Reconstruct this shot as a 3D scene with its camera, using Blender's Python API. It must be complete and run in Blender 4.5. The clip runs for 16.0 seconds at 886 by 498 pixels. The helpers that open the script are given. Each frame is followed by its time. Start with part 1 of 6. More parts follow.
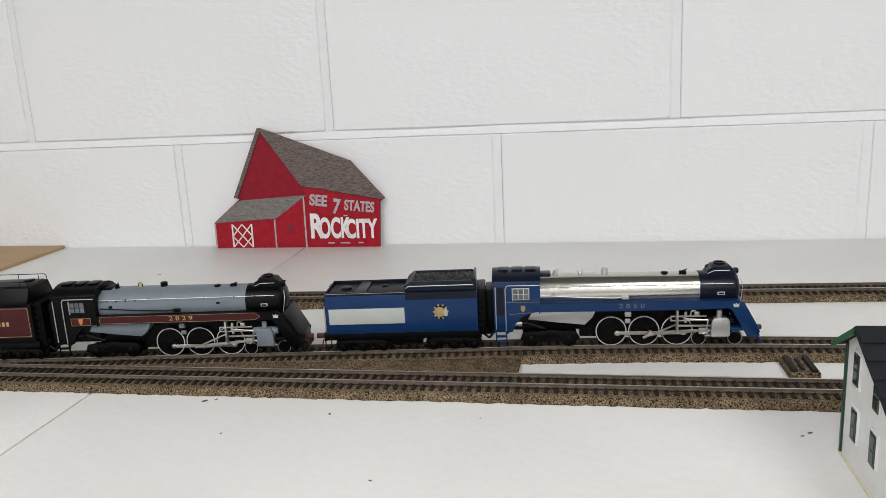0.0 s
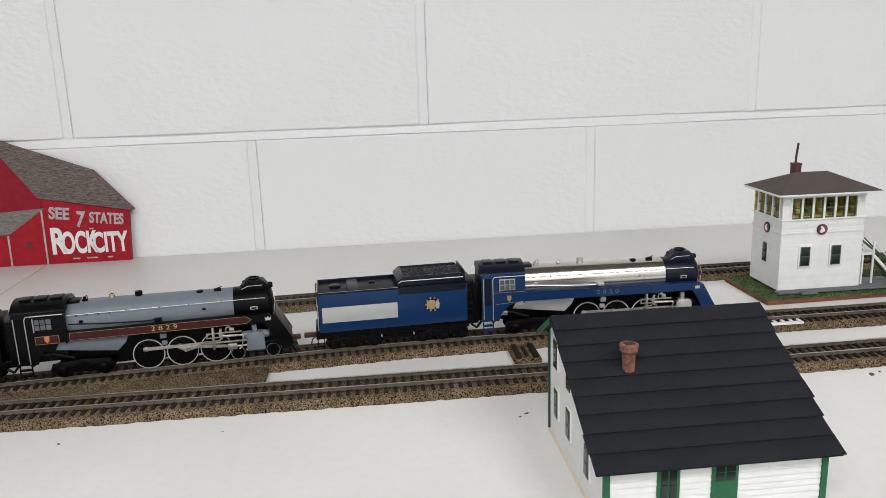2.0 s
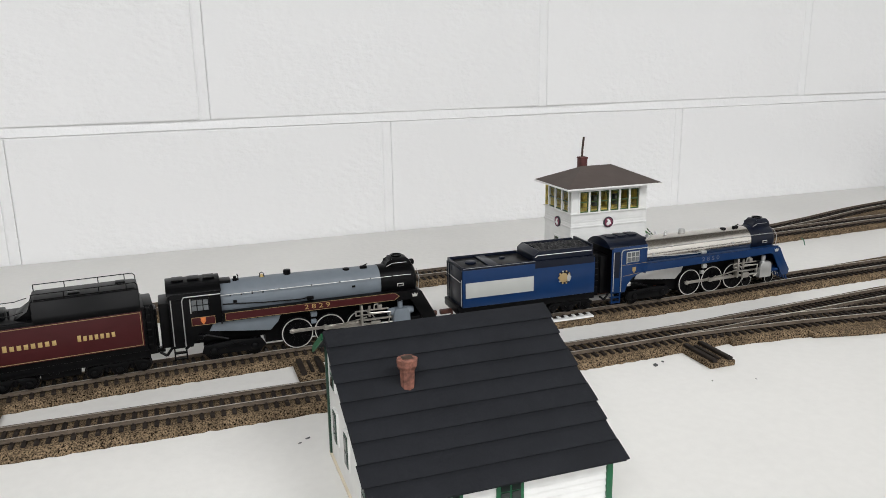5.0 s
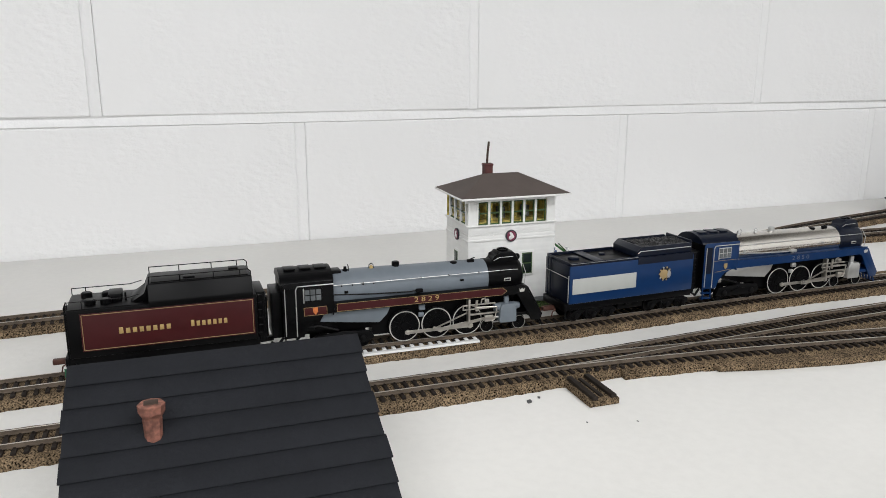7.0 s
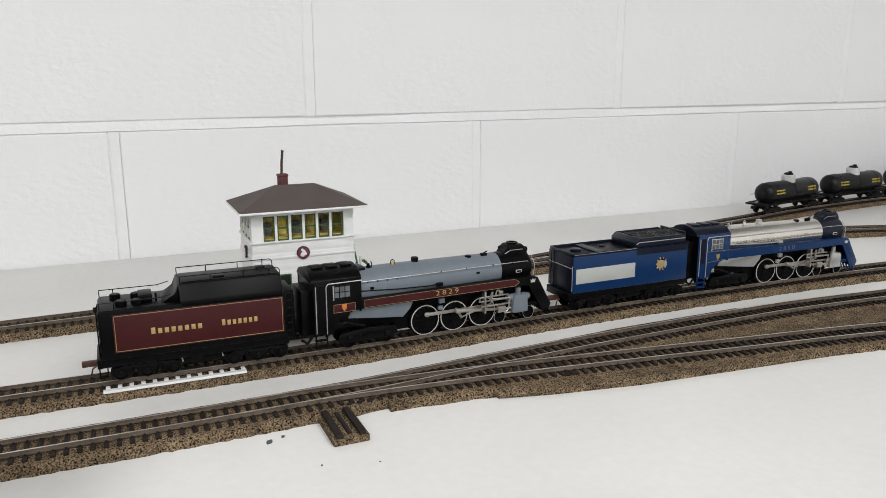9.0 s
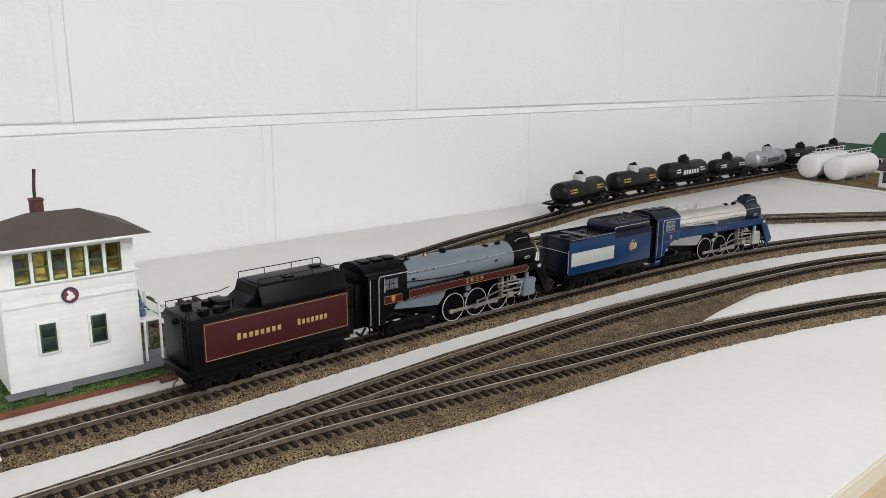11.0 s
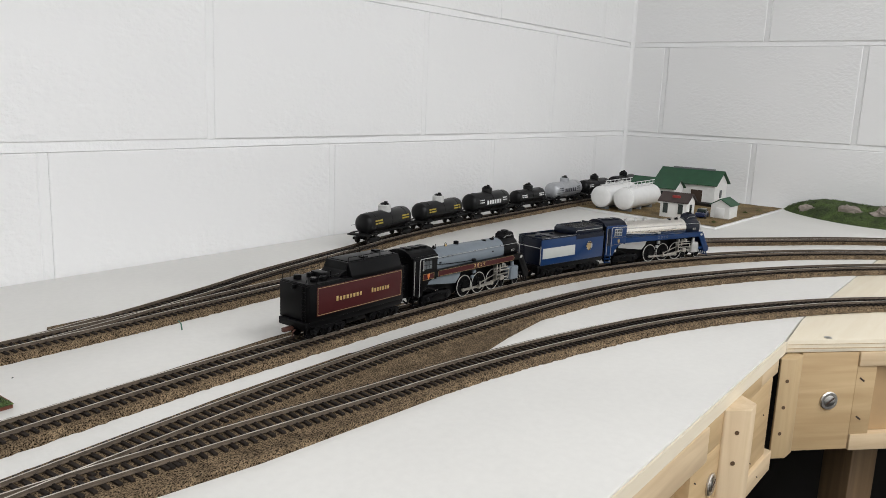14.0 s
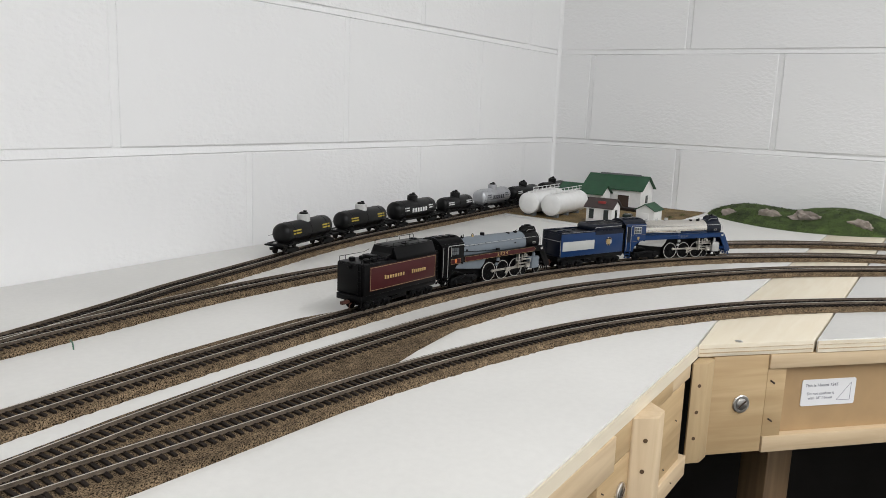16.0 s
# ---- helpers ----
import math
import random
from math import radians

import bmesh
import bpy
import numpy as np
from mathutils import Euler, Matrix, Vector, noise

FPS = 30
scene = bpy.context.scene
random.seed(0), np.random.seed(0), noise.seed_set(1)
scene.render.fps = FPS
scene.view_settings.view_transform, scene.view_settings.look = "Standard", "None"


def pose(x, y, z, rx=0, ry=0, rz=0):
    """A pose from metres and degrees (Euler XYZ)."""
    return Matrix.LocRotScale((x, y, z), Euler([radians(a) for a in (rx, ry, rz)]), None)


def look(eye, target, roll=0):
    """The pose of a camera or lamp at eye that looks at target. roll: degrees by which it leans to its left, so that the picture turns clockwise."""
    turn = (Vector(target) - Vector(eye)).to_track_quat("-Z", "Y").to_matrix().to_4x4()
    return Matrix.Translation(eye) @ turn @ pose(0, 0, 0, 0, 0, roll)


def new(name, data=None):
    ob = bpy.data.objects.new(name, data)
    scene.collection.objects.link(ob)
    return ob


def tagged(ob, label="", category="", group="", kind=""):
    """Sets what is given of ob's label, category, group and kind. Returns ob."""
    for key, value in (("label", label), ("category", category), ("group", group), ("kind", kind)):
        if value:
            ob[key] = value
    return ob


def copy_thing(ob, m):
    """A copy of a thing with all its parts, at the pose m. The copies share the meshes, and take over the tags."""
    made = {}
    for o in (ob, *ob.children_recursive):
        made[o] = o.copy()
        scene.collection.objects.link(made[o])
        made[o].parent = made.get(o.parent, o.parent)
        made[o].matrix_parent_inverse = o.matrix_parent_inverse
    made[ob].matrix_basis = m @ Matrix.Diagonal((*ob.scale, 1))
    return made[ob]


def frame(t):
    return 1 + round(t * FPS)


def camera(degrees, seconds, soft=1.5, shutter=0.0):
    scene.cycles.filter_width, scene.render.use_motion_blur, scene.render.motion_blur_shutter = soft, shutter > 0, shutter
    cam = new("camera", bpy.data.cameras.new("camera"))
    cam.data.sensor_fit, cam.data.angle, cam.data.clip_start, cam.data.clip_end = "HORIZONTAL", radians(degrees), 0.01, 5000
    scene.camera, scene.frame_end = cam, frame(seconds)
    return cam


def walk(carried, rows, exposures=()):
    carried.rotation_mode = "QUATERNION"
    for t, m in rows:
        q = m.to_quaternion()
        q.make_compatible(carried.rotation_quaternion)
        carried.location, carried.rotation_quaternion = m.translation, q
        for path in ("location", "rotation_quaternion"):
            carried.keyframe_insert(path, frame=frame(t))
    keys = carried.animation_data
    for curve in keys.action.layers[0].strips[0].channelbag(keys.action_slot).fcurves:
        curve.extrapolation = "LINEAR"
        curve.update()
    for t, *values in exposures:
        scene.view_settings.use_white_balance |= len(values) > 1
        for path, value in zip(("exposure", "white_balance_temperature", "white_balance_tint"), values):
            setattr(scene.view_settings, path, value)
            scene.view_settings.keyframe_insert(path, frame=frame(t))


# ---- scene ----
cam = camera(59.3, 16.0, soft=0.6)
PATH = [
    (0, (0.096, -0.919, 0.209), (-0.251, 0.999, -0.242), -2.9),
    (0.5, (0.086, -0.914, 0.211), (-0.099, 1.024, -0.248), -2.6),
    (1, (0.092, -0.917, 0.214), (0.057, 1.028, -0.249), -2.2),
    (1.5, (0.108, -0.925, 0.214), (0.191, 1.017, -0.256), -2.0),
    (2, (0.13, -0.93, 0.216), (0.319, 1.004, -0.257), -1.9),
    (2.5, (0.145, -0.931, 0.215), (0.411, 0.993, -0.261), -2.0),
    (3, (0.155, -0.927, 0.215), (0.499, 0.984, -0.264), -2.0),
    (5.5, (0.172, -0.88, 0.204), (0.85, 0.938, -0.284), -0.4),
    (6, (0.201, -0.868, 0.197), (0.897, 0.943, -0.287), -0.0),
    (6.5, (0.239, -0.862, 0.2), (0.904, 0.963, -0.277), -0.1),
    (7, (0.273, -0.861, 0.199), (0.91, 0.975, -0.276), 0.1),
    (7.5, (0.298, -0.862, 0.202), (0.916, 0.981, -0.269), 0.0),
    (8, (0.325, -0.855, 0.199), (0.955, 0.985, -0.266), 0.1),
    (8.5, (0.36, -0.853, 0.196), (1.046, 0.97, -0.259), 0.0),
    (9, (0.397, -0.856, 0.193), (1.171, 0.932, -0.259), -0.1),
    (11.5, (0.411, -0.779, 0.197), (1.751, 0.638, -0.246), 0.9),
    (12, (0.413, -0.786, 0.199), (1.823, 0.568, -0.224), 1.4),
    (12.5, (0.419, -0.79, 0.199), (1.878, 0.517, -0.206), 1.7),
    (13, (0.429, -0.797, 0.201), (1.931, 0.464, -0.191), 2.0),
    (13.5, (0.433, -0.801, 0.202), (1.967, 0.423, -0.185), 2.2),
    (14, (0.434, -0.806, 0.202), (1.993, 0.388, -0.179), 2.3),
    (14.5, (0.443, -0.809, 0.203), (2.018, 0.364, -0.175), 2.3),
    (15, (0.451, -0.813, 0.202), (2.04, 0.343, -0.167), 2.2),
    (15.5, (0.459, -0.818, 0.204), (2.073, 0.306, -0.158), 2.2),
    (16, (0.465, -0.82, 0.202), (2.11, 0.259, -0.155), 2.2),
]
walk(cam, [(t, look(e, g, r)) for t, e, g, r in PATH], [(0, -0.07), (2.5, -0.11), (4.5, -0.03), (6, 0.0), (9, 0.0), (11.5, 0.05), (13, 0.05), (16, 0.02)])

# ---- world, ceiling lights, exposure ----
world = bpy.data.worlds.new("room_world")
world.use_nodes = True
world.node_tree.nodes["Background"].inputs[0].default_value = (0.9, 0.95, 1.0, 1)
world.node_tree.nodes["Background"].inputs[1].default_value = 0.15
scene.world = world
scene.view_settings.exposure = 0.0


def ceiling_lamp(x, y, z, sx, sy, watts):
    d = bpy.data.lights.new("ceiling_panel_lamp", "AREA")
    d.shape, d.size, d.size_y, d.energy, d.color = "RECTANGLE", sx, sy, watts, (0.966, 0.972, 0.984)
    ob = new("ceiling_panel_lamp", d)
    ob.matrix_basis = pose(x, y, z, 0, 0, 0)
    return ob


CEIL = 1.55
PANELS = [(-0.6, -1.75), (1.05, -1.75), (-0.6, -2.9), (1.05, -2.9)]
for px, py in PANELS:
    ceiling_lamp(px, py, CEIL - 0.02, 1.15, 0.55, 20.5)


# ---- materials ----
def mat(name, color, rough=0.5, metal=0.0, var=0.12, scale=60.0, bump=0.0, bscale=400.0, coat=0.0, spread=0.0, fine=0.0, spec=0.5):
    m = bpy.data.materials.new(name)
    m.use_nodes = True
    nt = m.node_tree
    bsdf = nt.nodes["Principled BSDF"]
    bsdf.inputs["Roughness"].default_value = rough
    bsdf.inputs["Metallic"].default_value = metal
    bsdf.inputs["Coat Weight"].default_value = coat
    bsdf.inputs["Specular IOR Level"].default_value = spec
    tc = nt.nodes.new("ShaderNodeTexCoord")
    n1 = nt.nodes.new("ShaderNodeTexNoise")
    n1.inputs["Scale"].default_value, n1.inputs["Detail"].default_value = scale, 5
    nt.links.new(tc.outputs["Object"], n1.inputs["Vector"])
    ramp = nt.nodes.new("ShaderNodeMapRange")
    ramp.inputs["From Min"].default_value, ramp.inputs["From Max"].default_value = 0.3, 0.7
    ramp.inputs["To Min"].default_value, ramp.inputs["To Max"].default_value = 1 - var, 1 + var
    nt.links.new(n1.outputs["Fac"], ramp.inputs["Value"])
    value = ramp.outputs["Result"]
    if fine:
        n3 = nt.nodes.new("ShaderNodeTexNoise")
        n3.inputs["Scale"].default_value, n3.inputs["Detail"].default_value = bscale, 3
        nt.links.new(tc.outputs["Object"], n3.inputs["Vector"])
        r3 = nt.nodes.new("ShaderNodeMapRange")
        r3.inputs["From Min"].default_value, r3.inputs["From Max"].default_value = 0.35, 0.65
        r3.inputs["To Min"].default_value, r3.inputs["To Max"].default_value = 1 - fine, 1 + fine
        nt.links.new(n3.outputs["Fac"], r3.inputs["Value"])
        mu = nt.nodes.new("ShaderNodeMath")
        mu.operation = "MULTIPLY"
        nt.links.new(value, mu.inputs[0])
        nt.links.new(r3.outputs["Result"], mu.inputs[1])
        value = mu.outputs[0]
    if spread:
        oi = nt.nodes.new("ShaderNodeObjectInfo")
        r2 = nt.nodes.new("ShaderNodeMapRange")
        r2.inputs["To Min"].default_value, r2.inputs["To Max"].default_value = 1 - spread, 1 + spread
        nt.links.new(oi.outputs["Random"], r2.inputs["Value"])
        mu = nt.nodes.new("ShaderNodeMath")
        mu.operation = "MULTIPLY"
        nt.links.new(value, mu.inputs[0])
        nt.links.new(r2.outputs["Result"], mu.inputs[1])
        value = mu.outputs[0]
    vm = nt.nodes.new("ShaderNodeVectorMath")
    vm.operation = "SCALE"
    vm.inputs[0].default_value = color
    nt.links.new(value, vm.inputs["Scale"])
    nt.links.new(vm.outputs[0], bsdf.inputs["Base Color"])
    if bump:
        n2 = nt.nodes.new("ShaderNodeTexNoise")
        n2.inputs["Scale"].default_value, n2.inputs["Detail"].default_value = bscale, 4
        nt.links.new(tc.outputs["Object"], n2.inputs["Vector"])
        b = nt.nodes.new("ShaderNodeBump")
        b.inputs["Strength"].default_value, b.inputs["Distance"].default_value = bump, 0.5 / bscale
        nt.links.new(n2.outputs["Fac"], b.inputs["Height"])
        nt.links.new(b.outputs["Normal"], bsdf.inputs["Normal"])
    return m


def wood_mat(name, color, dark, grain=(4, 60, 60), rough=0.6):
    """Sawn softwood or board with grain drawn out along x."""
    m = bpy.data.materials.new(name)
    m.use_nodes = True
    nt = m.node_tree
    bsdf = nt.nodes["Principled BSDF"]
    bsdf.inputs["Roughness"].default_value = rough
    tc = nt.nodes.new("ShaderNodeTexCoord")
    mp = nt.nodes.new("ShaderNodeMapping")
    mp.inputs["Scale"].default_value = grain
    n = nt.nodes.new("ShaderNodeTexNoise")
    n.inputs["Scale"].default_value, n.inputs["Detail"].default_value, n.inputs["Distortion"].default_value = 3.0, 6, 0.6
    cr = nt.nodes.new("ShaderNodeValToRGB")
    cr.color_ramp.elements[0].position, cr.color_ramp.elements[1].position = 0.32, 0.68
    cr.color_ramp.elements[0].color, cr.color_ramp.elements[1].color = (*dark, 1), (*color, 1)
    nt.links.new(tc.outputs["Object"], mp.inputs["Vector"])
    nt.links.new(mp.outputs["Vector"], n.inputs["Vector"])
    nt.links.new(n.outputs["Fac"], cr.inputs["Fac"])
    nt.links.new(cr.outputs["Color"], bsdf.inputs["Base Color"])
    b = nt.nodes.new("ShaderNodeBump")
    b.inputs["Strength"].default_value, b.inputs["Distance"].default_value = 0.25, 0.0006
    nt.links.new(n.outputs["Fac"], b.inputs["Height"])
    nt.links.new(b.outputs["Normal"], bsdf.inputs["Normal"])
    return m


def block_mat():
    """White wall paint over rough concrete block: pits and lap marks."""
    m = mat("painted_block", (0.83, 0.83, 0.83), 0.5, var=0.015, scale=4, spread=0.006)
    nt = m.node_tree
    bsdf = nt.nodes["Principled BSDF"]
    tc = nt.nodes.new("ShaderNodeTexCoord")
    mp = nt.nodes.new("ShaderNodeMapping")
    mp.inputs["Scale"].default_value = (1, 1, 1.7)
    a = nt.nodes.new("ShaderNodeTexNoise")
    a.inputs["Scale"].default_value, a.inputs["Detail"].default_value = 110, 4
    c = nt.nodes.new("ShaderNodeTexNoise")
    c.inputs["Scale"].default_value, c.inputs["Detail"].default_value = 9, 3
    rr = nt.nodes.new("ShaderNodeMapRange")
    rr.inputs["From Min"].default_value, rr.inputs["From Max"].default_value = 0.4, 0.62
    rr.inputs["To Min"].default_value, rr.inputs["To Max"].default_value = 0.1, 1.0
    mu = nt.nodes.new("ShaderNodeMath")
    mu.operation = "MULTIPLY"
    b = nt.nodes.new("ShaderNodeBump")
    b.inputs["Strength"].default_value, b.inputs["Distance"].default_value = 0.64, 0.0026
    nt.links.new(tc.outputs["Object"], mp.inputs["Vector"])
    nt.links.new(mp.outputs["Vector"], a.inputs["Vector"])
    nt.links.new(tc.outputs["Object"], c.inputs["Vector"])
    nt.links.new(c.outputs["Fac"], rr.inputs["Value"])
    nt.links.new(a.outputs["Fac"], mu.inputs[0])
    nt.links.new(rr.outputs["Result"], mu.inputs[1])
    nt.links.new(mu.outputs[0], b.inputs["Height"])
    nt.links.new(b.outputs["Normal"], bsdf.inputs["Normal"])
    return m


M_BLOCK = block_mat()
M_MORTAR = mat("painted_mortar", (0.83, 0.83, 0.83), 0.55, var=0.02, scale=20, bump=0.3, bscale=200)
M_PLASTER = mat("white_wall_paint", (0.78, 0.78, 0.77), 0.6, var=0.02, scale=3)
M_TABLE = mat("white_painted_plywood", (0.755, 0.745, 0.715), 0.45, var=0.05, scale=5, bump=0.12, bscale=160, fine=0.012)
M_PLY = wood_mat("bare_plywood", (0.79, 0.72, 0.58), (0.74, 0.655, 0.505), (3, 30, 40))
M_CEIL = mat("grey_ceiling_tile", (0.22, 0.205, 0.185), 0.8, var=0.05, scale=4)
M_PINE = wood_mat("pine_board", (0.56, 0.405, 0.225), (0.45, 0.31, 0.160), (3, 36, 36))
M_PINE2 = wood_mat("pale_maple", (0.67, 0.525, 0.345), (0.58, 0.435, 0.275), (40, 40, 3))
M_PALERAIL = wood_mat("pale_rail_wood", (0.68, 0.53, 0.345), (0.58, 0.435, 0.27), (3, 40, 40))
M_PINEUP = wood_mat("upright_pine", (0.55, 0.41, 0.235), (0.46, 0.33, 0.18), (40, 40, 3))
M_GLUELINE = wood_mat("plywood_inner_ply", (0.62, 0.48, 0.30), (0.42, 0.30, 0.17), (8, 30, 40))
M_LEG = wood_mat("brown_leg_wood", (0.20, 0.125, 0.062), (0.13, 0.08, 0.04), (40, 40, 3))
M_MDF = mat("hardboard", (0.43, 0.285, 0.145), 0.6, var=0.06, scale=40)
# near-black colour that stands in for the shade below the tables
M_UNDERSHADE = mat("under_table_shade", (0.030, 0.027, 0.025), 0.8, spec=0.1, var=0.2, scale=6)
M_CORK = mat("ballast_cork", (0.134, 0.097, 0.060), 0.95, var=0.34, scale=110, bump=1.0, bscale=1020, fine=0.98, spec=0.1)
M_TIE = mat("brown_plastic_tie", (0.020, 0.015, 0.012), 0.65, var=0.15, scale=200, spread=0.25, spec=0.2)
M_RAIL = mat("nickel_rail", (0.66, 0.615, 0.55), 0.38, 0.8, var=0.2, scale=80)
M_RAILSIDE = mat("weathered_rail_side", (0.135, 0.106, 0.080), 0.55, 0.25, var=0.3, scale=120)
M_STEEL = mat("bright_steel", (0.62, 0.60, 0.57), 0.28, 1.0, var=0.06, scale=200)


# ---- mesh tools ----
def finish(bm, smooth=40):
    me = bpy.data.meshes.new("mesh")
    bmesh.ops.recalc_face_normals(bm, faces=bm.faces[:])
    for fc in bm.faces:
        fc.smooth = True
    bm.to_mesh(me)
    bm.free()
    me.set_sharp_from_angle(angle=radians(smooth))
    return me


def thing(name, label="", category="", group="", kind="", m=None):
    ob = new(name)
    ob.empty_display_size = 0.01
    if m is not None:
        ob.matrix_basis = m
    return tagged(ob, label, category, group, kind)


def part(name, bm, material, parent=None, label="", m=None, smooth=40):
    me = bm if isinstance(bm, bpy.types.Mesh) else finish(bm, smooth)
    if not me.materials:
        me.materials.append(material)
    ob = new(name, me)
    if parent is not None:
        ob.parent = parent
    if m is not None:
        ob.matrix_basis = m
    return tagged(ob, label)


def box(bm, x0, x1, y0, y1, z0, z1, bevel=0.0, m=None):
    r = bmesh.ops.create_cube(bm, size=1.0)
    vs = r["verts"]
    bmesh.ops.scale(bm, vec=(x1 - x0, y1 - y0, z1 - z0), verts=vs)
    bmesh.ops.translate(bm, vec=((x0 + x1) / 2, (y0 + y1) / 2, (z0 + z1) / 2), verts=vs)
    if m is not None:
        bmesh.ops.transform(bm, matrix=m, verts=vs)
    if bevel:
        es = list({e for v in vs for e in v.link_edges})
        bmesh.ops.bevel(bm, geom=es, offset=bevel, segments=2, affect="EDGES", profile=0.5)
    return bm


def prism(bm, pts, axis, a, b, bevel=0.0):
    """A flat outline drawn out along an axis: pts are (x, z) for 'y', (y, z) for 'x', (x, y) for 'z'."""
    def at(p, c):
        return (p[0], c, p[1]) if axis == "y" else (c, p[0], p[1]) if axis == "x" else (p[0], p[1], c)
    v0 = [bm.verts.new(at(p, a)) for p in pts]
    v1 = [bm.verts.new(at(p, b)) for p in pts]
    n = len(pts)
    fs = [bm.faces.new(v0[::-1]), bm.faces.new(v1)]
    for i in range(n):
        fs.append(bm.faces.new((v0[i], v0[(i + 1) % n], v1[(i + 1) % n], v1[i])))
    if bevel:
        es = list({e for fc in fs for e in fc.edges})
        bmesh.ops.bevel(bm, geom=es, offset=bevel, segments=2, affect="EDGES", profile=0.5)
    return bm


def lathe(bm, prof, origin, direction, seg=24, caps=True):
    """Rings of (distance along the axis, radius)."""
    d = Vector(direction).normalized()
    q = d.to_track_quat("Z", "Y").to_matrix()
    rings = []
    for s, r in prof:
        rings.append([bm.verts.new(Vector(origin) + q @ Vector((r * math.cos(2 * math.pi * i / seg), r * math.sin(2 * math.pi * i / seg), s))) for i in range(seg)])
    for a, b in zip(rings, rings[1:]):
        for i in range(seg):
            bm.faces.new((a[i], a[(i + 1) % seg], b[(i + 1) % seg], b[i]))
    if caps:
        bm.faces.new(rings[0][::-1])
        bm.faces.new(rings[-1])
    return bm


def cyl(bm, p, q, r, seg=12):
    p, q = Vector(p), Vector(q)
    return lathe(bm, [(0, r), ((q - p).length, r)], p, q - p, seg)


def wire(bm, pts, r, seg=6):
    for a, b in zip(pts, pts[1:]):
        cyl(bm, a, b, r, seg)
    return bm


def one(fn, *args, **kw):
    bm = bmesh.new()
    fn(bm, *args, **kw)
    return bm


def words(text, size, material, parent, name, m, depth=0.0002, stretch=1.0, label="", bold=0.0):
    """Raised lettering, its base line along local x."""
    cu = bpy.data.curves.new("lettering", "FONT")
    cu.offset = bold
    cu.body, cu.size, cu.extrude, cu.align_x, cu.align_y = text, size, depth, "CENTER", "CENTER"
    ob = bpy.data.objects.new("lettering", cu)
    scene.collection.objects.link(ob)
    me = bpy.data.meshes.new_from_object(ob.evaluated_get(bpy.context.evaluated_depsgraph_get()))
    bpy.data.objects.remove(ob)
    me.transform(Matrix.Diagonal((stretch, 1, 1, 1)))
    me.materials.clear()
    me.materials.append(material)
    return part(name, me, material, parent, label, m)


# ---- walls, floor, ceiling ----
CORNER = 2.18
COURSE, BW, JOINT = 0.203, 0.406, 0.011
Z_MORTAR = 0.1365


def block_mesh(w, h):
    bm = bmesh.new()
    box(bm, -w / 2, w / 2, 0.0, 0.02, -h / 2, h / 2, 0.0015)
    return finish(bm, 4)


M_FULL = block_mesh(BW - JOINT, COURSE - JOINT)
M_FULL.materials.append(M_BLOCK)


def mortar_bed(w, x_low, x_high, z):
    """Weather-struck bed joint: deep under the upper block, flush on the lower one, smeared full in places."""
    bm = bmesh.new()
    n = int((x_high - x_low) / 0.012)
    rows = []
    for i in range(n + 1):
        x = x_low + (x_high - x_low) * i / n
        v = noise.noise(Vector((x * 7.0, z * 31.0, 2.0)))
        d = max(0.0004, 0.0038 + 0.0042 * v)
        rows.append([bm.verts.new((x, 0.012, z + 0.0062)), bm.verts.new((x, d, z + 0.0062)), bm.verts.new((x, 0.0004, z - 0.0042 + 0.0012 * v)), bm.verts.new((x, 0.0034, z - 0.0062))])
    for r0, r1 in zip(rows, rows[1:]):
        for k in range(3):
            bm.faces.new((r0[k], r0[k + 1], r1[k + 1], r1[k]))
    part("mortar_joint", bm, M_MORTAR, w)


HEAD_JOINT = finish(one(prism, [(-0.0058, 0.006), (-0.0058, 0.0026), (-0.003, 0.0016), (0.0052, 0.0003), (0.0058, 0.006)], "z", -(COURSE - JOINT) / 2, (COURSE - JOINT) / 2), 4)
HEAD_JOINT.materials.append(M_MORTAR)


def block_wall(name, origin, turn, x_low, x_high, first_lower, first_upper, rows, label):
    """Painted block wall: local x along the wall, local -y into the room."""
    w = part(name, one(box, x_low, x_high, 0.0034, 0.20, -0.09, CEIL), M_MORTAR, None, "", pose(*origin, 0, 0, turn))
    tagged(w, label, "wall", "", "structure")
    # same wall below the table top, its shade painted in as a dark colour
    part("lower_wall", one(box, x_low, x_high, 0.0034, 0.20, -1.0, -0.0905), M_UNDERSHADE, w, "wall below the table, coloured dark for the shade there")
    for k in rows:
        z = Z_MORTAR - COURSE / 2 + k * COURSE
        x = first_lower if k % 2 == 0 else first_upper
        while x > x_low:
            x -= BW
        mortar_bed(w, x_low, x_high, z - COURSE / 2)
        while x < x_high:
            a, b = max(x, x_low), min(x + BW, x_high)
            if b - a > 0.03:
                if b - a > BW - 0.001:
                    me = M_FULL
                else:
                    # cut blocks run flush into the corner
                    a2 = a + (JOINT / 2 if a > x_low else -0.004)
                    b2 = b - (JOINT / 2 if b < x_high else -0.004)
                    me = block_mesh(b2 - a2, COURSE - JOINT)
                    a, b = a2, b2
                part("block", me, M_BLOCK, w, "", pose((a + b) / 2, random.uniform(-0.0003, 0.0003), z, 0, 0, 0))
            if x_low < x < x_high:
                part("mortar_joint", HEAD_JOINT, M_MORTAR, w, "", pose(x, 0, z))
            x += BW
    return w


